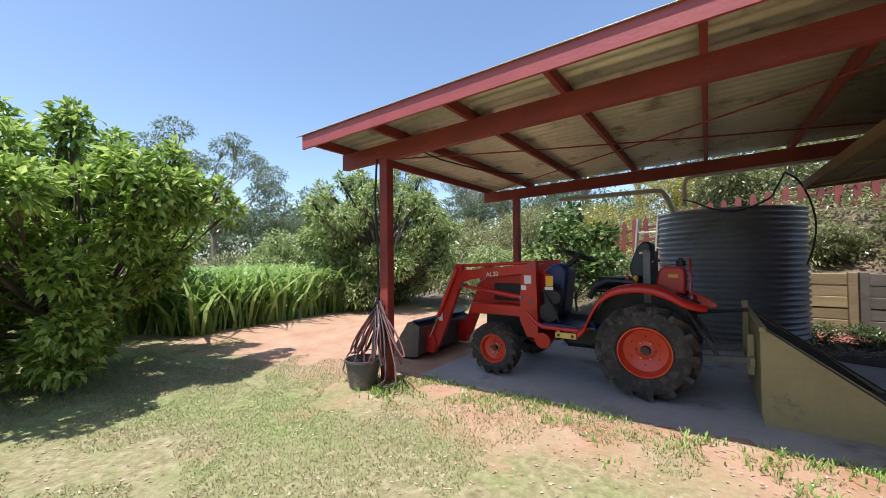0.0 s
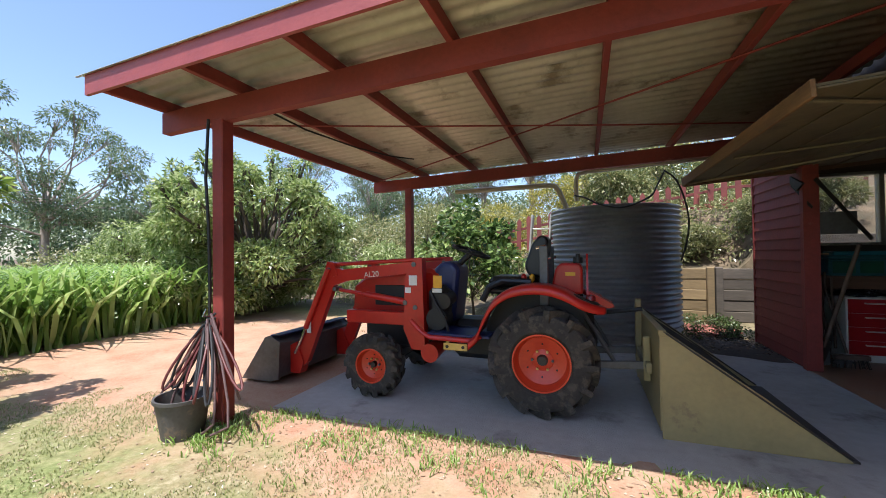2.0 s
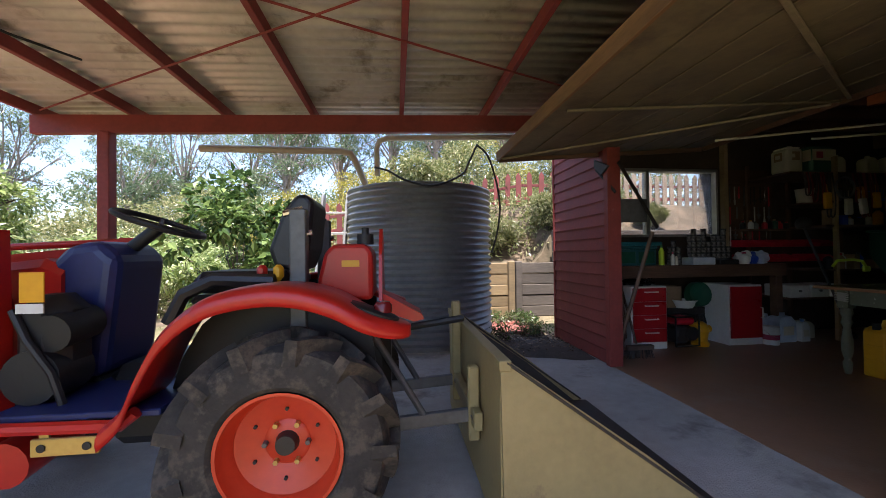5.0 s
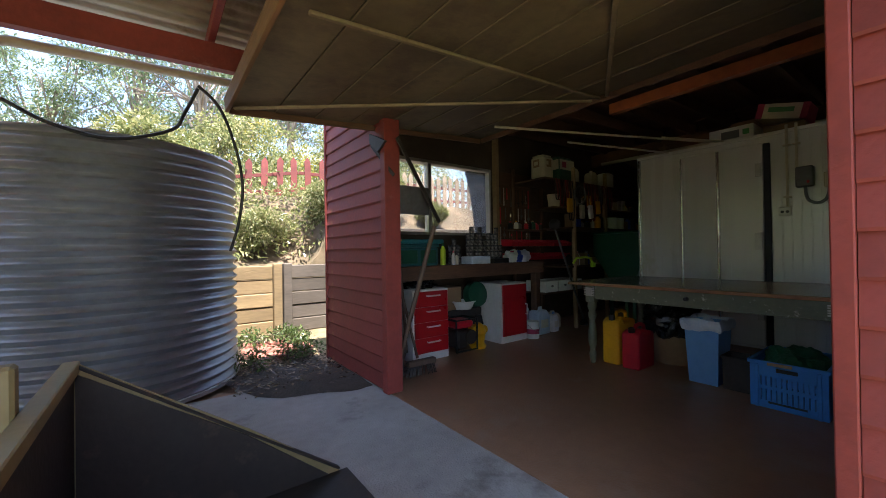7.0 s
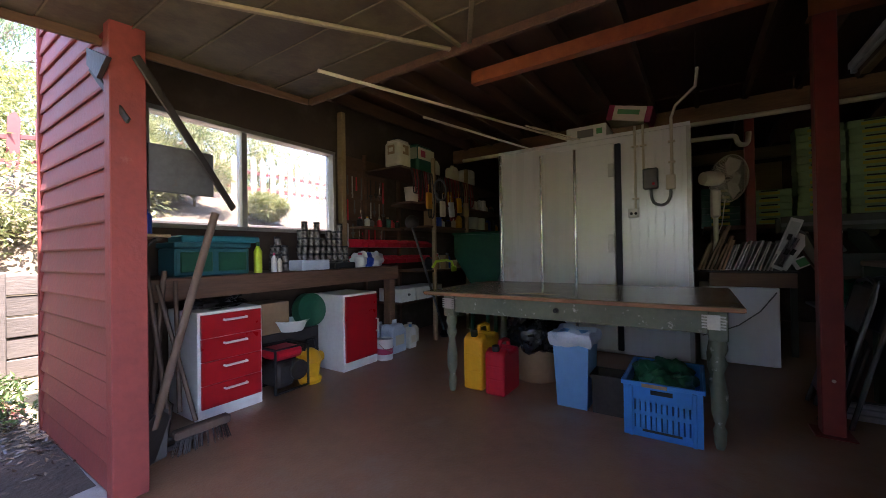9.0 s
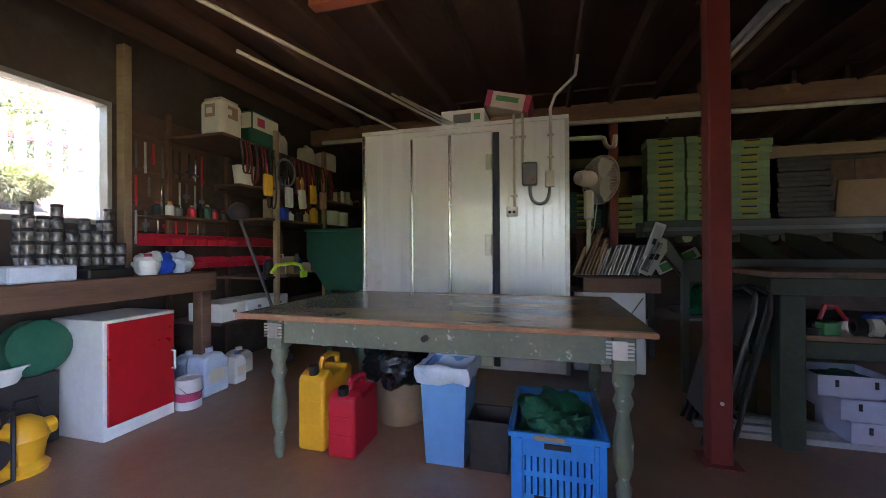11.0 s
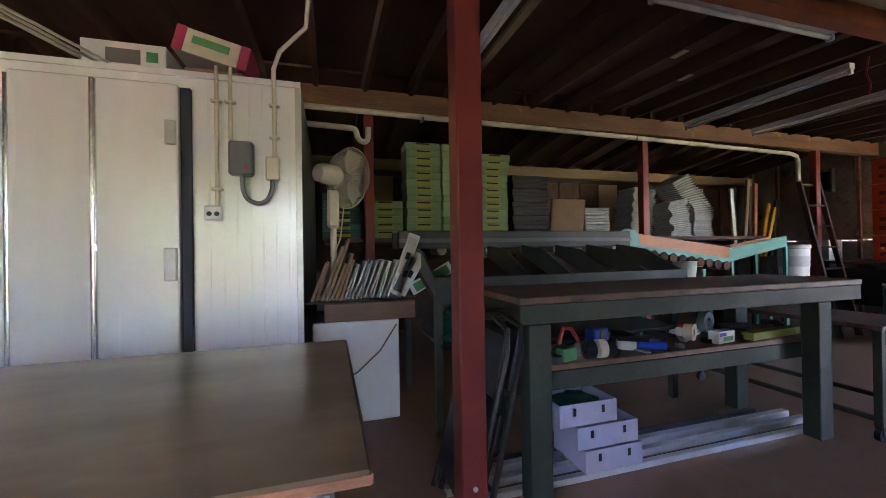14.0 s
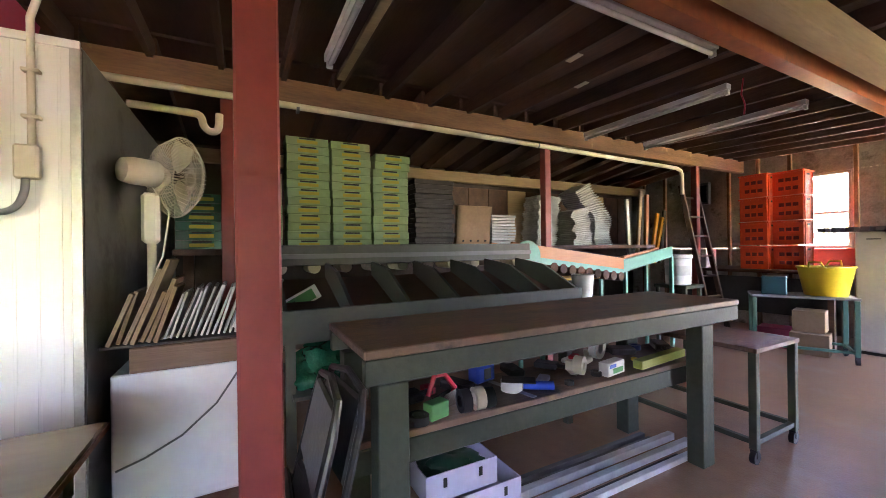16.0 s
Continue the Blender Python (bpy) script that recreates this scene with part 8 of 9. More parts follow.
part("roll", Shape().lathe([(0.02, 0), (0.05, 0), (0.05, 0.05), (0.02, 0.05)], Matrix.Translation((-0.055, 0.04, 0.075)) @ Matrix.Rotation(radians(90), 4, "Y"), 24, True), CREAM_PLASTIC, tape2)
part("trigger", Shape().box((-0.004, -0.05, 0.09), (0.039, 0.03, 0.115), None, 0.008), RED_CAN, tape2)
part("handle", Shape().cyl((0.015, -0.13, 0.03), (0.015, -0.30, 0.02), 0.018, 0.02, 12), CREAM_PLASTIC, tape2)
tape3 = thing("tape_gun", "pale plastic tape gun with a wide white roll", "tape gun", (5.24, 1.40, SZ), turn=15)
part("roll", Shape().lathe([(0.035, 0), (0.07, 0), (0.07, 0.05), (0.035, 0.05)], Matrix.Translation((-0.03, 0.0, 0.075)) @ Matrix.Rotation(radians(90), 4, "Y"), 28, True), TRAY_GREY, tape3)
part("body", Shape().prism([(-0.20, 0.0), (0.05, 0.0), (0.06, 0.06), (-0.03, 0.05), (-0.16, 0.035)], 0, 0.03, 0.06), CREAM_PLASTIC, tape3)
solid("steel_rule", Shape().box((0, 0, 0), (0.03, 0.44, 0.004)), ALU, "steel rule on the bench shelf", "ruler", at=pose(4.94, 2.19, SZ, 0, 0, -78))
sc_box = thing("small_carton", "small white box with a blue and green print", "box", (4.98, 1.47, SZ), turn=8)
part("box", Shape().box((0, 0, 0), (0.06, 0.17, 0.075), None, 0.003), WHITE, sc_box)
part("print", Shape().box((-0.0018, 0.02, 0.012), (-0.0005, 0.12, 0.04)), PRINT_GREEN, sc_box)
part("print", Shape().box((-0.0018, 0.09, 0.045), (-0.0005, 0.155, 0.065)), BLUE_TAPE, sc_box)
bp_ = thing("blue_tape_box", "blue plastic dispenser on the bench shelf", "dispenser", (5.28, 2.27, SZ), turn=12)
part("body", Shape().box((-0.05, -0.07, 0), (0.03, 0.07, 0.09), None, 0.01), BLUE_TAPE, bp_)
part("blade", Shape().box((-0.056, -0.03, 0.02), (-0.051, 0.02, 0.075)), GREY_STEEL, bp_)
sg_ = thing("staple_gun", "red handled staple gun on the bench shelf", "staple gun", (5.04, 2.62, SZ), turn=20)
part("body", Shape().prism([(-0.10, 0.0), (0.09, 0.0), (0.10, 0.05), (-0.08, 0.07)], 0, 0, 0.03), CHROME, sg_)
part("handle", Shape().tube([(0.015, -0.09, 0.07), (0.015, -0.02, 0.15), (0.015, 0.05, 0.16), (0.015, 0.09, 0.08)], 0.012, 8), RED_CAN, sg_)
solid("seed_tin", Shape().box((-0.03, -0.05, 0), (0.03, 0.05, 0.07), None, 0.004), PRINT_GREEN, "small green and silver tin on the bench shelf", "tin", at=pose(4.985, 2.69, SZ, 0, 0, 15))
for k, (x, y, m, r) in enumerate(((4.97, 2.56, BLACK, 0.05), (4.965, 2.49, CREAM_PLASTIC, 0.05), (4.96, 2.44, BLACK, 0.045))):
    solid("tape_roll", Shape().lathe([(r * 0.55, 0), (r, 0), (r, 0.045), (r * 0.55, 0.045)], Matrix.Translation((0, 0.02, r)) @ Matrix.Rotation(radians(90), 4, "X"), 22, True), m, "roll of packing tape standing on the bench shelf", "tape", group="tape rolls", at=pose(x, y, SZ, 0, 0, -8))
for k, (x, y, m, r) in enumerate(((4.97, 2.78, BLACK, 0.045), (5.09, 1.99, LILAC_CARTON, 0.03), (4.97, 2.82, OLD_IRON, 0.03), (5.22, 2.45, OLD_IRON, 0.05), (5.26, 2.6, RED_CAN, 0.04), (5.2, 2.75, BLACK, 0.05), (4.99, 1.90, GREY_STEEL, 0.025), (5.28, 2.05, OLD_IRON, 0.045), (5.02, 1.66, OLD_IRON, 0.03), (5.25, 1.15, OLD_IRON, 0.05), (5.27, 0.98, BLUE_DARK, 0.04), (5.2, 0.80, OLD_IRON, 0.05), (5.1, 1.22, TUB_YELLOW, 0.02), (5.27, 1.8, BLACK, 0.04), (5.12, 2.42, BOARD_BROWN, 0.04), (5.28, 1.6, WHITE, 0.03))):
    if k % 2:
        solid("bench_oddment", Shape().box((-r, -r * 1.7, 0), (r, r * 1.7, r * 0.9), None, r * 0.2).cyl((0, r * 1.7, r * 0.45), (0, r * 3.0, r * 0.45), r * 0.3, n=10), m, "small packing tool lying on the bench shelf", "tool", at=pose(x, y, SZ, 0, 0, k * 37))
    else:
        solid("tape_roll", Shape().lathe([(r * 0.6, 0), (r, 0), (r, r * 0.8), (r * 0.6, r * 0.8)], None, 20, True), m, "roll of tape lying on the bench shelf", "tape", group="tape rolls", at=pose(x, y, SZ))

# ---- grader: bins and conveyor behind the bench ----
grader = thing("fruit_grader", "grey-green fruit grading machine with sloping bins", "grading machine", (6.0, 2.1, 0))
partw("front_board", Shape().prism([(5.58, 0.88), (5.62, 0.88), (5.62, 1.05), (5.58, 1.05)], 1, 1.15, 3.25), GRADER_GREEN, grader)
partw("bin_floor", Shape().prism([(5.62, 0.90), (6.35, 1.14), (6.35, 1.16), (5.62, 0.92)], 1, 1.15, 3.25), BOARD_BROWN, grader)
for k in range(7):
    y = 1.15 + k * 0.345
    partw("divider", Shape().prism([(5.63, 0.93), (6.35, 1.17), (6.35, 1.27), (5.98, 1.22), (5.63, 1.05)], 1, y, y + 0.022), GRADER_GREEN, grader)
partw("conveyor_side", Shape().box((6.36, 0.98, 1.25), (6.40, 3.35, 1.40), None, 0.006), GRADER_GREEN, grader)
partw("conveyor_side", Shape().box((6.66, 0.98, 1.25), (6.70, 3.35, 1.40), None, 0.006), GRADER_GREEN, grader)
partw("conveyor_rail", Shape().box((6.345, 0.98, 1.30), (6.358, 3.35, 1.335), None, 0.002), GREY_BOX, grader)
for k in range(10):
    y = 1.12 + k * 0.23
    partw("roller", Shape().cyl((6.40, y, 1.235), (6.66, y, 1.235), 0.045, n=12), CREAM_PLASTIC, grader)
for x, y in ((5.66, 1.18), (5.66, 3.18), (6.6, 1.05), (6.6, 3.2)):
    partw("leg", Shape().box((x, y, 0), (x + 0.05, y + 0.05, 0.92 if x < 6 else 1.25)), GRADER_GREEN, grader)
gb = wrinkled(blob(0.2, 0.22, 0.14, 15, 0.3, 56, 28), 0.04, 10, 5)
GREEN_SHEEN = mat("shiny_green_plastic", (0.012, 0.14, 0.075), (0.006, 0.07, 0.04), 9, 0.14, 0.8, bump_scale=22)
solid("green_sack", gb, GREEN_SHEEN, "shiny dark green sack under the grader", "sack", at=pose(5.75, 2.95, 0.70))
partw("under_shelf", Shape().box((5.60, 1.2, 0.58), (6.3, 3.2, 0.60)), GRADER_GREEN, grader)

ramp = thing("feed_ramp", "orange timber and mint green roller feed ramp", "ramp", (6.5, 0.0, 0))
partw("side_board", Shape().prism([(1.08, 1.27), (1.08, 1.42), (-0.55, 1.22), (-0.55, 1.09)], 0, 6.50, 6.53), ORANGE_WOOD, ramp)
partw("side_board", Shape().prism([(1.08, 1.27), (1.08, 1.42), (-0.55, 1.22), (-0.55, 1.09)], 0, 6.86, 6.89), ORANGE_WOOD, ramp)
partw("green_rail", Shape().prism([(0.95, 1.22), (0.95, 1.285), (-0.55, 1.09), (-0.55, 1.035)], 0, 6.495, 6.52), MINT, ramp)
partw("green_side", Shape().prism([(-0.55, 1.05), (-0.55, 1.20), (-1.50, 1.35), (-1.50, 1.22)], 0, 6.50, 6.53), MINT, ramp)
partw("wood_strip", Shape().prism([(-0.62, 1.20), (-0.62, 1.24), (-1.3, 1.34), (-1.3, 1.30)], 0, 6.55, 6.60), ORANGE_WOOD, ramp)
partw("end_disc", Shape().cyl((6.46, 0.92, 1.27), (6.48, 0.92, 1.27), 0.16, n=28), MINT, ramp)
for k in range(9):
    y = 0.55 - k * 0.13
    partw("roller", Shape().cyl((6.485, y, 1.30 - (0.93 - y) * 0.135 - 0.10), (6.86, y, 1.30 - (0.93 - y) * 0.135 - 0.10), 0.052, n=14), BOARD_BROWN, ramp)
for y, h in ((0.7, 1.24), (-0.60, 1.06), (-1.50, 1.22)):
    for x in (6.50, 6.85):
        partw("leg", Shape().box((x, y - 0.02, 0), (x + 0.035, y + 0.02, h)), MINT, ramp)
partw("yellow_tray", Shape().box((6.54, -0.4, 1.0), (6.84, 0.6, 1.02)), YELLOW, ramp)
wd = thing("white_drum", "white printed plastic drum behind the bench", "drum", (6.6, -1.78, 0.845))
part("drum", Shape().lathe([(0, 0), (0.15, 0), (0.16, 0.34), (0.17, 0.35), (0.17, 0.39), (0, 0.40)], None, 28), WHITE, wd)
part("print", Shape().lathe([(0.1555, 0.12), (0.1592, 0.25)], None, 28), TRAY_GREY, wd)
solid("drum_stand", Shape().box((6.38, -1.98, 0.80), (6.82, -1.58, 0.844), None, 0.004).box((6.40, -1.96, 0), (6.44, -1.92, 0.80)).box((6.76, -1.96, 0), (6.80, -1.92, 0.80)).box((6.40, -1.64, 0), (6.44, -1.60, 0.80)).box((6.76, -1.64, 0), (6.80, -1.60, 0.80)), BENCH_GREEN, "dark green stand behind the bench", "stand")
solid("white_pail", Shape().lathe([(0, 0), (0.09, 0), (0.11, 0.22), (0.115, 0.23), (0.10, 0.23), (0, 0.2)], None, 24), WHITE, "white plastic pail behind the bench", "pail", at=pose(6.3, 0.35, 0.85))
solid("pail_stand", Shape().box((6.1, 0.15, 0.80), (6.48, 0.6, 0.849), None, 0.004).box((6.12, 0.2, 0), (6.17, 0.25, 0.80)).box((6.4, 0.5, 0), (6.45, 0.55, 0.80)), BENCH_GREEN, "dark shelf stand beside the grader", "stand")

# ---- stacked green cartons on the rear shelf ----
shelf2 = thing("rear_shelf", "long dark timber shelf along the rear bay", "shelf", (8.0, 0, 0))
partw("board", Shape().box((7.45, -2.6, 1.33), (9.05, 3.95, 1.385), None, 0.005), DARK_WOOD, shelf2)
for y in (-2.5, -0.6, 1.6, 3.8):
    partw("leg", Shape().box((7.48, y, 0), (7.56, y + 0.08, 1.33)), DARK_WOOD, shelf2)


def green_carton(at, turn=0):
    t = thing("fruit_carton", "pale green fruit carton with a hand slot", "carton", at, "stacked green cartons", turn)
    part("box", Shape().box((0, 0, 0), (0.30, 0.42, 0.085), None, 0.003), CRATE_GREEN, t)
    part("print", Shape().box((-0.002, 0.11, 0.022), (-0.0006, 0.31, 0.055)), CRATE_MARK, t)
    part("hand_slot", Shape().box((-0.003, 0.13, 0.062), (-0.0008, 0.29, 0.078)), BLACK, t)
    return t


gc = green_carton((7.62, 2.60, 1.386))
for j, (y, n) in enumerate(((2.60, 13), (2.155, 13), (1.71, 12))):
    for k in range(n):
        if j == 0 and k == 0:
            continue
        lean = 0 if k < 10 else random.uniform(-2, 2)
        copy_thing(gc, pose(7.62 + random.uniform(-0.008, 0.008), y + random.uniform(-0.008, 0.008) - (0.03 if k > 9 and j == 2 else 0), 1.386 + k * 0.0875, 0, 0, lean))
for k in range(5):
    copy_thing(gc, pose(7.66, 3.06, 1.386 + k * 0.0875))
for k in range(6):
    t = green_carton((7.75, 3.55, 1.386 + k * 0.0875))
    for c in t.children:
        if c.name.startswith("box"):
            c.data = c.data.copy()
            c.data.materials[0] = GREEN_DARK
st = thing("carton_stack", "stack of dark flattened cartons on the rear shelf", "cartons", (7.9, 0.95, 1.386))
for k in range(14):
    part("sheet", Shape().box((0.02 * math.sin(k * 2.1), 0.02 * math.cos(k * 1.7), k * 0.062), (0.5, 0.55, k * 0.062 + 0.058), None, 0.004), OLD_IRON, st)
pb = thing("brown_sheets", "brown punched cardboard sheets on the rear shelf", "cartons", (8.0, 0.32, 1.386))
part("sheet", Shape().box((0, 0, 0), (0.02, 0.56, 0.56), Matrix.Rotation(radians(-8), 4, "Y"), 0.003), CARDBOARD, pb)
for k in range(12):
    part("hole", Shape().cyl((-0.004 + 0.0 * k, 0.08 + 0.12 * (k % 4), 0.08 + 0.16 * (k // 4)), (-0.03, 0.08 + 0.12 * (k % 4), 0.08 + 0.16 * (k // 4)), 0.012, n=8), BLACK, pb)
ps = thing("sheet_pile", "pile of pale grey cartons on the rear shelf", "cartons", (8.0, -0.15, 1.386))
for k in range(11):
    part("sheet", Shape().box((0, 0.01 * math.sin(k), k * 0.042), (0.5, 0.42, k * 0.042 + 0.030), None, 0.002), TRAY_GREY, ps)
def tray_at(stack, y, z, tilt_, wide=0.42):
    M = Matrix.Translation((0.0, y, z)) @ Matrix.Rotation(radians(tilt_), 4, "X")
    part("tray", Shape().box((0.0, -wide / 2, 0.0), (0.38, wide / 2, 0.012), M, 0.002).box((-0.012, -wide / 2 - 0.012, 0.014), (0.39, wide / 2 + 0.012, 0.026), M, 0.003), TRAY_GREY, stack)


arch = thing("tray_stack", "tall stack of pale grey packing trays slumping sideways", "trays", (8.0, -2.0, 1.386), "stacks of trays")
for k in range(30):
    u = k / 29
    b = max(0.0, (u - 0.3) / 0.7)
    tray_at(arch, -0.04 + 0.05 * math.sin(u * 9) + 0.46 * b ** 1.4, 0.93 * u, -26 * b, 0.40 - 0.04 * (k // 5 % 2))
inner = thing("tray_stack", "shorter stack of pale grey packing trays inside the slump", "trays", (7.96, -1.52, 1.386), "stacks of trays")
for k in range(20):
    tray_at(inner, 0.03 * math.sin(k * 0.9) + 0.004 * k, 0.030 * k, -4 - 8 * k / 20, 0.40 - 0.05 * (k // 4 % 2))
back = thing("tray_stack", "leaning stack of pale grey packing trays", "trays", (8.25, -0.98, 1.386), "stacks of trays")
for k in range(25):
    tray_at(back, -0.004 * k + 0.02 * math.sin(k * 1.3), 0.033 * k, 3, 0.42)
solid("bearer_rear", Shape().box((8.75, -4.29, 2.42), (8.85, 7.4, 2.58), None, 0.005), PALE_WOOD, "pale timber bearer along the rear wall", "beam", "structure")
for k in range(18):
    y = -4.2 + k * 0.42
    part("wall_plank", Shape().box((9.08, y, 1.42), (9.10, y + 0.41, 2.40), None, 0.004), PALE_WOOD if k % 5 == 2 else DARK_WOOD, bpy.data.objects["wall_east"])
for k, (y, h, m, tilt_) in enumerate(((-2.55, 1.1, PALE_WOOD, 6), (-2.65, 1.0, OLD_IRON, 3), (-2.35, 0.95, ALU, -4), (-2.78, 1.2, ORANGE_WOOD, 2), (-2.9, 0.9, YELLOW, 14), (-3.0, 0.85, YELLOW, 18), (-3.15, 0.95, OLD_IRON, 10))):
    solid("leaning_length", Shape().box((0, 0, 0), (0.04, 0.07, h), Matrix.Rotation(radians(tilt_), 4, "X"), 0.004), m, "length of timber or tool leaning at the rear", "timber", at=pose(7.7, y, 1.2 if k < 3 else 1.05))

# ---- south end ----
def steel_table(name, lab, x0, x1, y0, y1, h, top_m, leg_m, wheels, turn=0.0):
    t = thing(name, lab, "table", ((x0 + x1) / 2, (y0 + y1) / 2, 0), turn=turn)
    a, b = (x1 - x0) / 2, (y1 - y0) / 2
    part("top", Shape().box((-a, -b, h - 0.03), (a, b, h), None, 0.004), top_m, t)
    base = 0.09 if wheels else 0.0
    for x in (-a + 0.03, a - 0.03):
        for y in (-b + 0.03, b - 0.03):
            part("leg", Shape().box((x - 0.022, y - 0.022, base), (x + 0.022, y + 0.022, h - 0.032), None, 0.003), leg_m, t)
            if wheels:
                part("castor", Shape().cyl((x - 0.015, y, 0.04), (x + 0.015, y, 0.04), 0.04, n=16).box((x - 0.02, y - 0.012, 0.04), (x + 0.02, y + 0.012, 0.09)), BLACK, t)
    for y in (-b + 0.03, b - 0.03):
        part("stretcher", Shape().box((-a + 0.055, y - 0.015, 0.12), (a - 0.055, y + 0.015, 0.15)), leg_m, t)
    for x in (-a + 0.03, a - 0.03):
        part("stretcher", Shape().box((x - 0.015, -b + 0.055, 0.12), (x + 0.015, b - 0.055, 0.15)), leg_m, t)
    return t


steel_table("trolley_table", "steel framed trolley table with a brown top", 4.68, 5.94, 0.08, 0.66, 0.72, BENCH_TOP, BENCH_GREEN, True)
steel_table("work_table", "green steel framed table with a grey top", 5.15, 6.10, -2.85, -2.35, 0.745, GREY_BOX, TABLE_GREEN, True, 28)
tub = thing("rubber_tub", "flexible bright yellow two-handled tub", "tub", (5.42, -2.72, 0.746))
part("tub", Shape().lathe([(0, 0), (0.19, 0), (0.25, 0.32), (0.262, 0.33), (0.262, 0.345), (0.245, 0.345), (0.185, 0.012), (0, 0.012)], None, 32), TUB_YELLOW, tub)
for s_ in (-1, 1):
    part("handle", Shape().tube([(-0.07, s_ * 0.25, 0.335), (-0.05, s_ * 0.29, 0.40), (0.05, s_ * 0.29, 0.40), (0.07, s_ * 0.25, 0.335)], 0.012, 8), TUB_YELLOW, tub)
solid("blue_box", Shape().box((0, 0, 0), (0.24, 0.2, 0.22), None, 0.01), TEAL, "teal box on the steel table", "box", at=pose(5.72, -2.55, 0.746, 0, 0, 20))
for k, (x, y, z, w) in enumerate(((5.45, -3.0, 0.0, 0.36), (5.85, -3.1, 0.0, 0.34), (5.5, -3.05, 0.27, 0.3))):
    solid("cardboard_box", Shape().box((0, 0, 0), (w, 0.3, 0.26), None, 0.004), CARDBOARD if k != 1 else PINK_RED, "brown cardboard box under the steel table" if k != 1 else "pink printed carton under the steel table", "box", at=pose(x, y, z, 0, 0, 12))
rb = thing("rear_bench", "dark bench under the foil lined wall", "bench", (6.2, -3.7, 0))
partw("top", Shape().box((5.4, -4.25, 0.96), (7.6, -3.05, 1.0), None, 0.005), DARK_WOOD, rb)
for x in (5.45, 7.5):
    for y in (-4.2, -3.12):
        partw("leg", Shape().box((x, y, 0), (x + 0.06, y + 0.06, 0.958)), DARK_WOOD, rb)
partw("front", Shape().box((5.45, -3.10, 0.40), (7.55, -3.07, 0.9)), OLD_IRON, rb)
for j, (x, y) in enumerate(((5.84, -3.70), (6.20, -3.58))):
    for k in range(4):
        t = thing("lug_crate", "bright orange-red plastic harvest crate", "crate", (x, y - 0.0, 1.002 + k * 0.35), "stacked orange crates", 0)
        vented_crate(t, 0.32, 0.34, 0.335, ORANGE_CRATE)
        for zz in (0.07, 0.19):
            for xx in (0.05, 0.13, 0.21):
                part("slot", Shape().box((xx, 0.3205, zz), (xx + 0.06, 0.3225, zz + 0.05)), STRAP_RED, t)
fr = thing("refrigerator", "white upright fridge with a grey bench top over it", "fridge", (4.9, -3.5, 0))
partw("body", Shape().box((4.62, -3.95, 0.04), (5.32, -3.28, 1.50), None, 0.012), WHITE, fr)
partw("badge", Shape().box((5.10, -3.279, 1.40), (5.22, -3.277, 1.415)), GREY_BOX, fr)
partw("plinth", Shape().box((4.64, -3.92, 0), (5.30, -3.31, 0.038)), BLACK, fr)
dz = thing("grey_rack", "grey slatted rack lying over the fridge", "rack", (5.0, -3.5, 1.505))
for k in range(10):
    partw("slat", Shape().box((4.40 + k * 0.13, -3.98, 1.502), (4.48 + k * 0.13, -3.22, 1.56), None, 0.003), GREY_BOX, dz)
ld = thing("wooden_ladder", "brown timber ladder leaning at the rear wall", "ladder", (6.7, -2.8, 0))
for y in (-2.55, -2.95):
    partw("stile", Shape().bar((6.55, y, 0), (7.05, y - 0.08, 2.3), 0.035, 0.07), HANDLE_WOOD, ld)
for k in range(7):
    z = 0.3 + 0.3 * k
    partw("rung", Shape().bar((6.55 + z * 0.217, -2.57 - z * 0.03, z), (6.55 + z * 0.217, -2.95 - z * 0.03, z), 0.05, 0.025), HANDLE_WOOD, ld)
for x in (2.9, 3.5, 4.1, 4.7, 5.54, 6.28, 6.70, 7.14, 7.75, 8.3, 8.75):
    part("stud", Shape().box((x, -4.298, 0.0), (x + 0.045, -4.24, 2.85), None, 0.003), BEAM_BROWN if x > 5 else DARK_WOOD, wall_south)

part("under_window_board", Shape().box((5.59, -4.298, 0.90), (6.275, -4.27, 1.285), None, 0.003), RED_PAINT, wall_south, "dark red painted board")
part("under_window_board", Shape().box((6.33, -4.298, 0.90), (6.695, -4.27, 1.285), None, 0.003), RED_PAINT, wall_south, "dark red painted board")
mb = thing("meter_box", "dark glazed box in a grey frame on the foil wall", "wall box", (7.46, -4.28, 2.12))
part("frame", Shape().box((0, 0, 0), (0.28, 0.09, 0.04), None, 0.004).box((0, 0, 0.36), (0.28, 0.09, 0.40), None, 0.004).box((0, 0, 0.041), (0.035, 0.09, 0.359), None, 0.004).box((0.245, 0, 0.041), (0.28, 0.09, 0.359), None, 0.004), GREY_BOX, mb)
part("front", Shape().box((0.036, 0.02, 0.041), (0.244, 0.06, 0.359)), BLACK, mb)
wc = thing("white_carton", "white carton standing on the rear bench", "carton", (6.98, -3.48, 1.001))
part("box", Shape().box((0, 0, 0), (0.42, 0.3, 0.30), None, 0.006), WHITE, wc)
part("tape", Shape().box((0.18, -0.002, 0), (0.24, 0.302, 0.302)), CREAM_PLASTIC, wc)

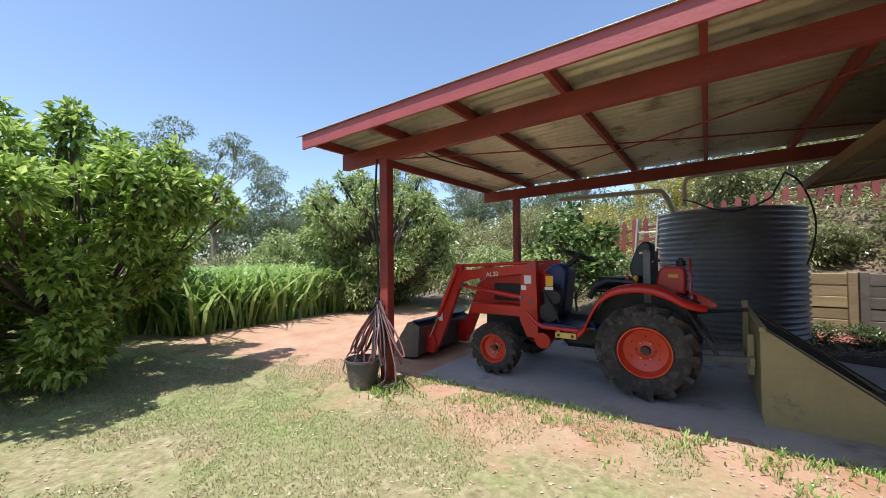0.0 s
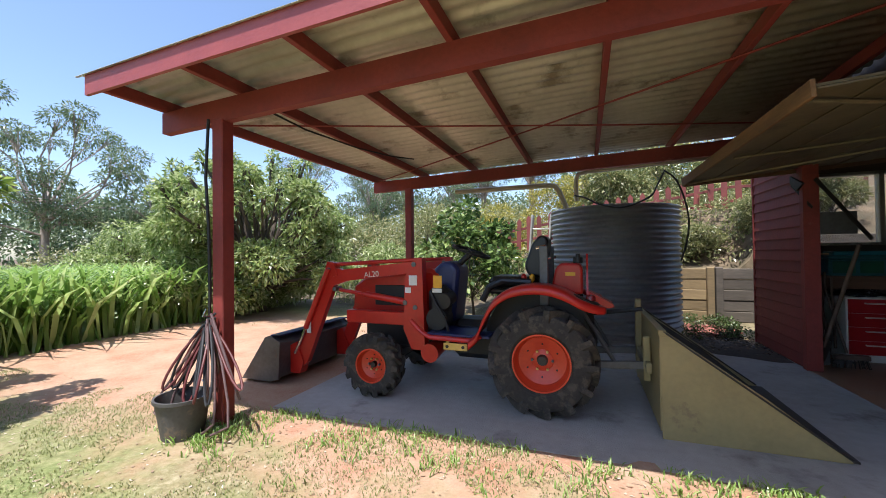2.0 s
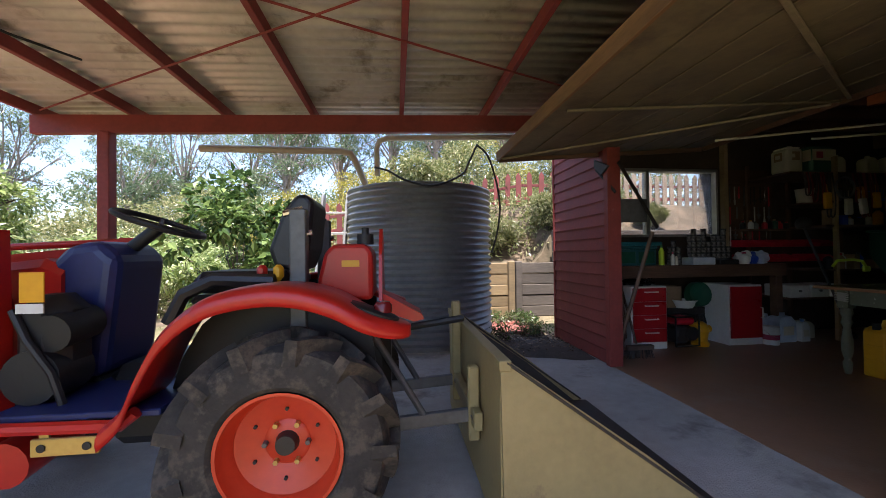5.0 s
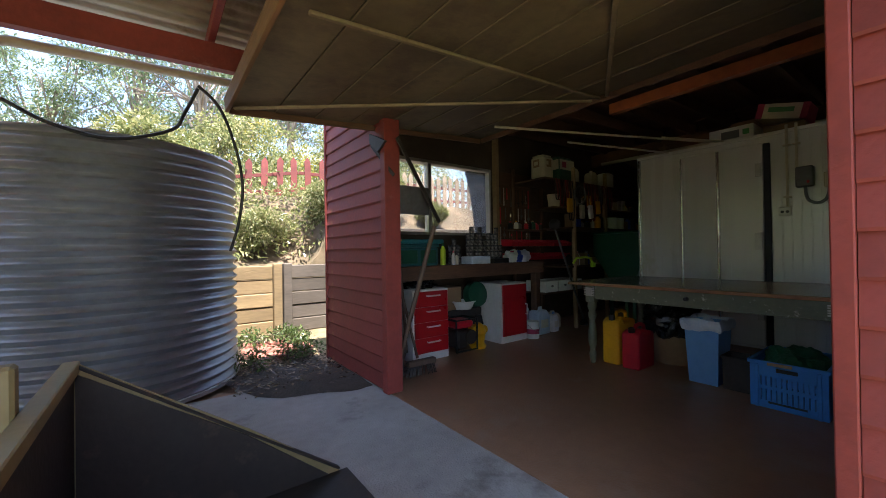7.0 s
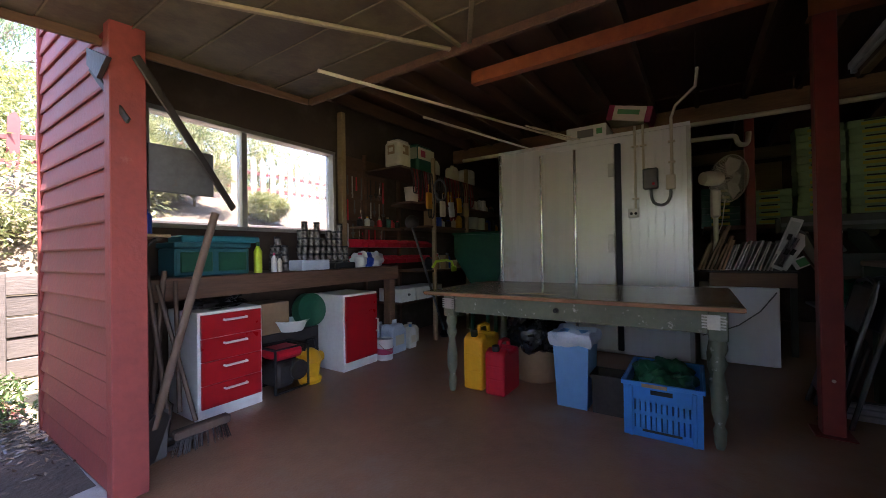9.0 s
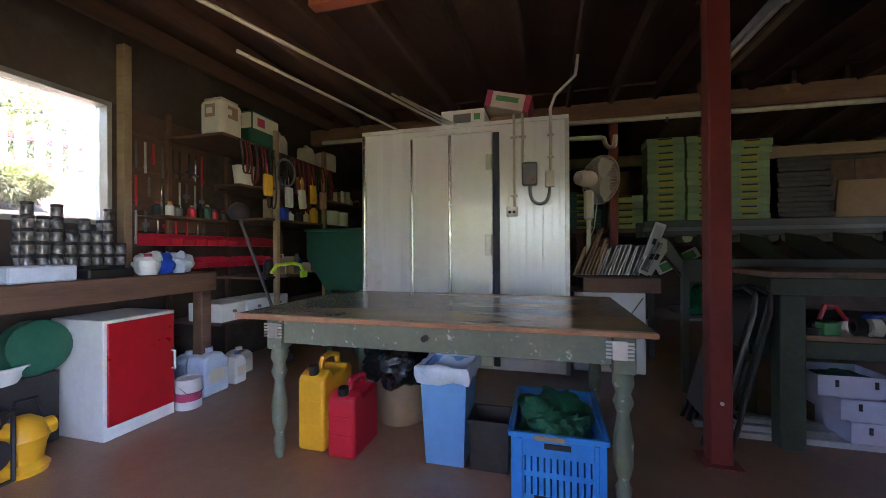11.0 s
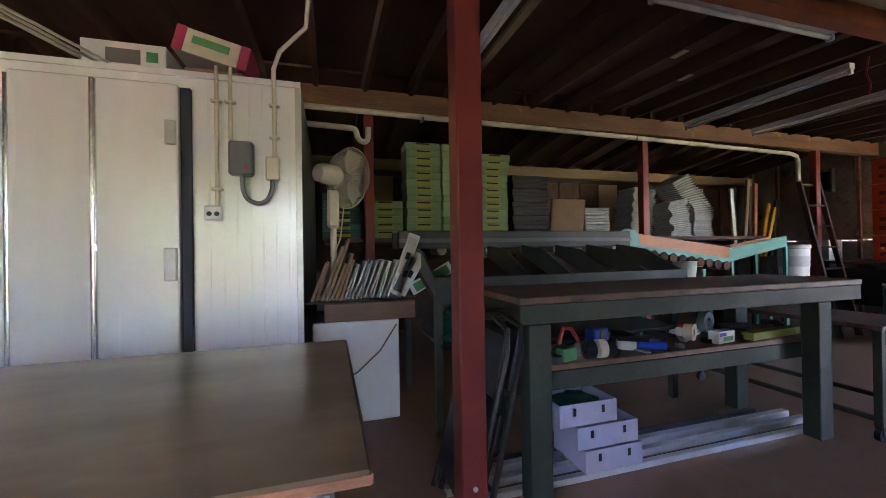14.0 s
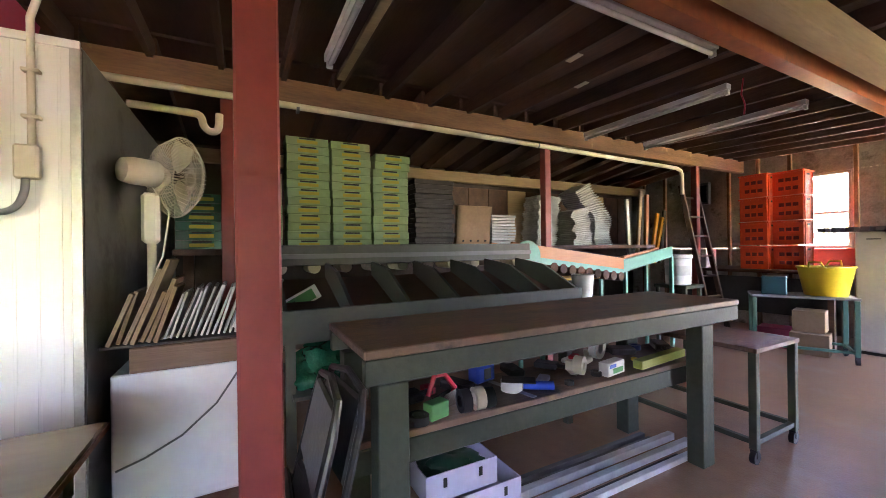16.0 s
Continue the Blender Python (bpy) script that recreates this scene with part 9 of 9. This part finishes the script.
# ---- ceiling fittings ----
for x0, x1, y, z in ((5.2, 6.7, -0.17, 2.63), (5.06, 6.68, -1.23, 2.63), (4.95, 6.13, 2.89, 2.60)):
    t = thing("tube_light", "unlit white fluorescent batten under the joists", "ceiling light", (x0, y, z), "fluorescent battens")
    part("batten", Shape().box((0, -0.035, 0.02), (x1 - x0, 0.035, 0.07), None, 0.004), WHITE, t)
    part("tube", Shape().cyl((0.03, 0, 0.0), (x1 - x0 - 0.03, 0, 0.0), 0.016, n=12), TUBE_LIGHT, t)
    for x in (0.0, x1 - x0 - 0.03):
        part("end_cap", Shape().box((x, -0.02, -0.022), (x + 0.03, 0.02, 0.022), None, 0.004), WHITE, t)
solid("ceiling_strip", Shape().box((4.9, 2.71, 2.66), (6.45, 2.77, 2.69), None, 0.003), PALE_WOOD, "pale timber strip along the joists", "strip")
t = thing("tube_light", "unlit white fluorescent batten beside the orange channel", "ceiling light", (4.88, 0.69, 2.60), "fluorescent battens")
part("batten", Shape().box((-0.035, 0, 0.02), (0.035, 1.5, 0.07), None, 0.004), WHITE, t)
part("tube", Shape().cyl((0, 0.03, 0.0), (0, 1.47, 0.0), 0.016, n=12), TUBE_LIGHT, t)
for yy in (0.0, 1.47):
    part("end_cap", Shape().box((-0.02, yy, -0.022), (0.02, yy + 0.03, 0.022), None, 0.004), WHITE, t)
pv = thing("waste_pipe", "white plastic pipe along the rear beam", "pipe", (6.88, 0, 2.5))
partw("pipe", Shape().tube([(6.88, 7.2, 2.60), (6.88, 0.0, 2.53), (6.88, -2.25, 2.50), (6.88, -2.35, 2.47), (6.88, -2.38, 2.40), (6.88, -2.38, 2.12)], 0.027, 12), CREAM_PLASTIC, pv)
for y in (3.0, 0.4, -1.4):
    partw("clip", Shape().lathe([(0.031, -0.012), (0.031, 0.012)], Matrix.Translation((6.88, y, 2.533)) @ Matrix.Rotation(radians(90), 4, "X"), 12), GREY_BOX, pv)
pv2 = thing("waste_pipe", "white trap pipe coming from the cool room wall", "pipe", (6.6, 4.0, 2.2))
partw("pipe", Shape().tube(bend([(6.62, 4.07, 2.325), (6.62, 3.74, 2.315), (6.62, 3.67, 2.30), (6.62, 3.65, 2.24), (6.62, 3.62, 2.205), (6.62, 3.58, 2.205), (6.62, 3.56, 2.24), (6.62, 3.555, 2.33)], 4), 0.025, 12), CREAM_PLASTIC, pv2)
solid("beam_timber", Shape().box((4.36, -4.29, 2.50), (4.50, 3.3, 2.68), None, 0.006), PALE_WOOD, "pale timber beam beside the steel channel", "beam", "structure")
for k, (x, y) in enumerate(((5.4, 1.3), (5.7, 0.9))):
    solid("joist_tag", Shape().box((x, y, 2.695), (x + 0.12, y + 0.05, 2.70)), CREAM_PLASTIC, "small pale tag fixed under a joist", "tag")
solid("red_cord", Shape().tube([(5.0, 0.05, 2.62), (5.01, 0.06, 2.50), (5.0, 0.03, 2.42), (5.02, 0.0, 2.36)], 0.006, 5), RED_CAN, "bunch of red cord hanging from the joists", "cord")
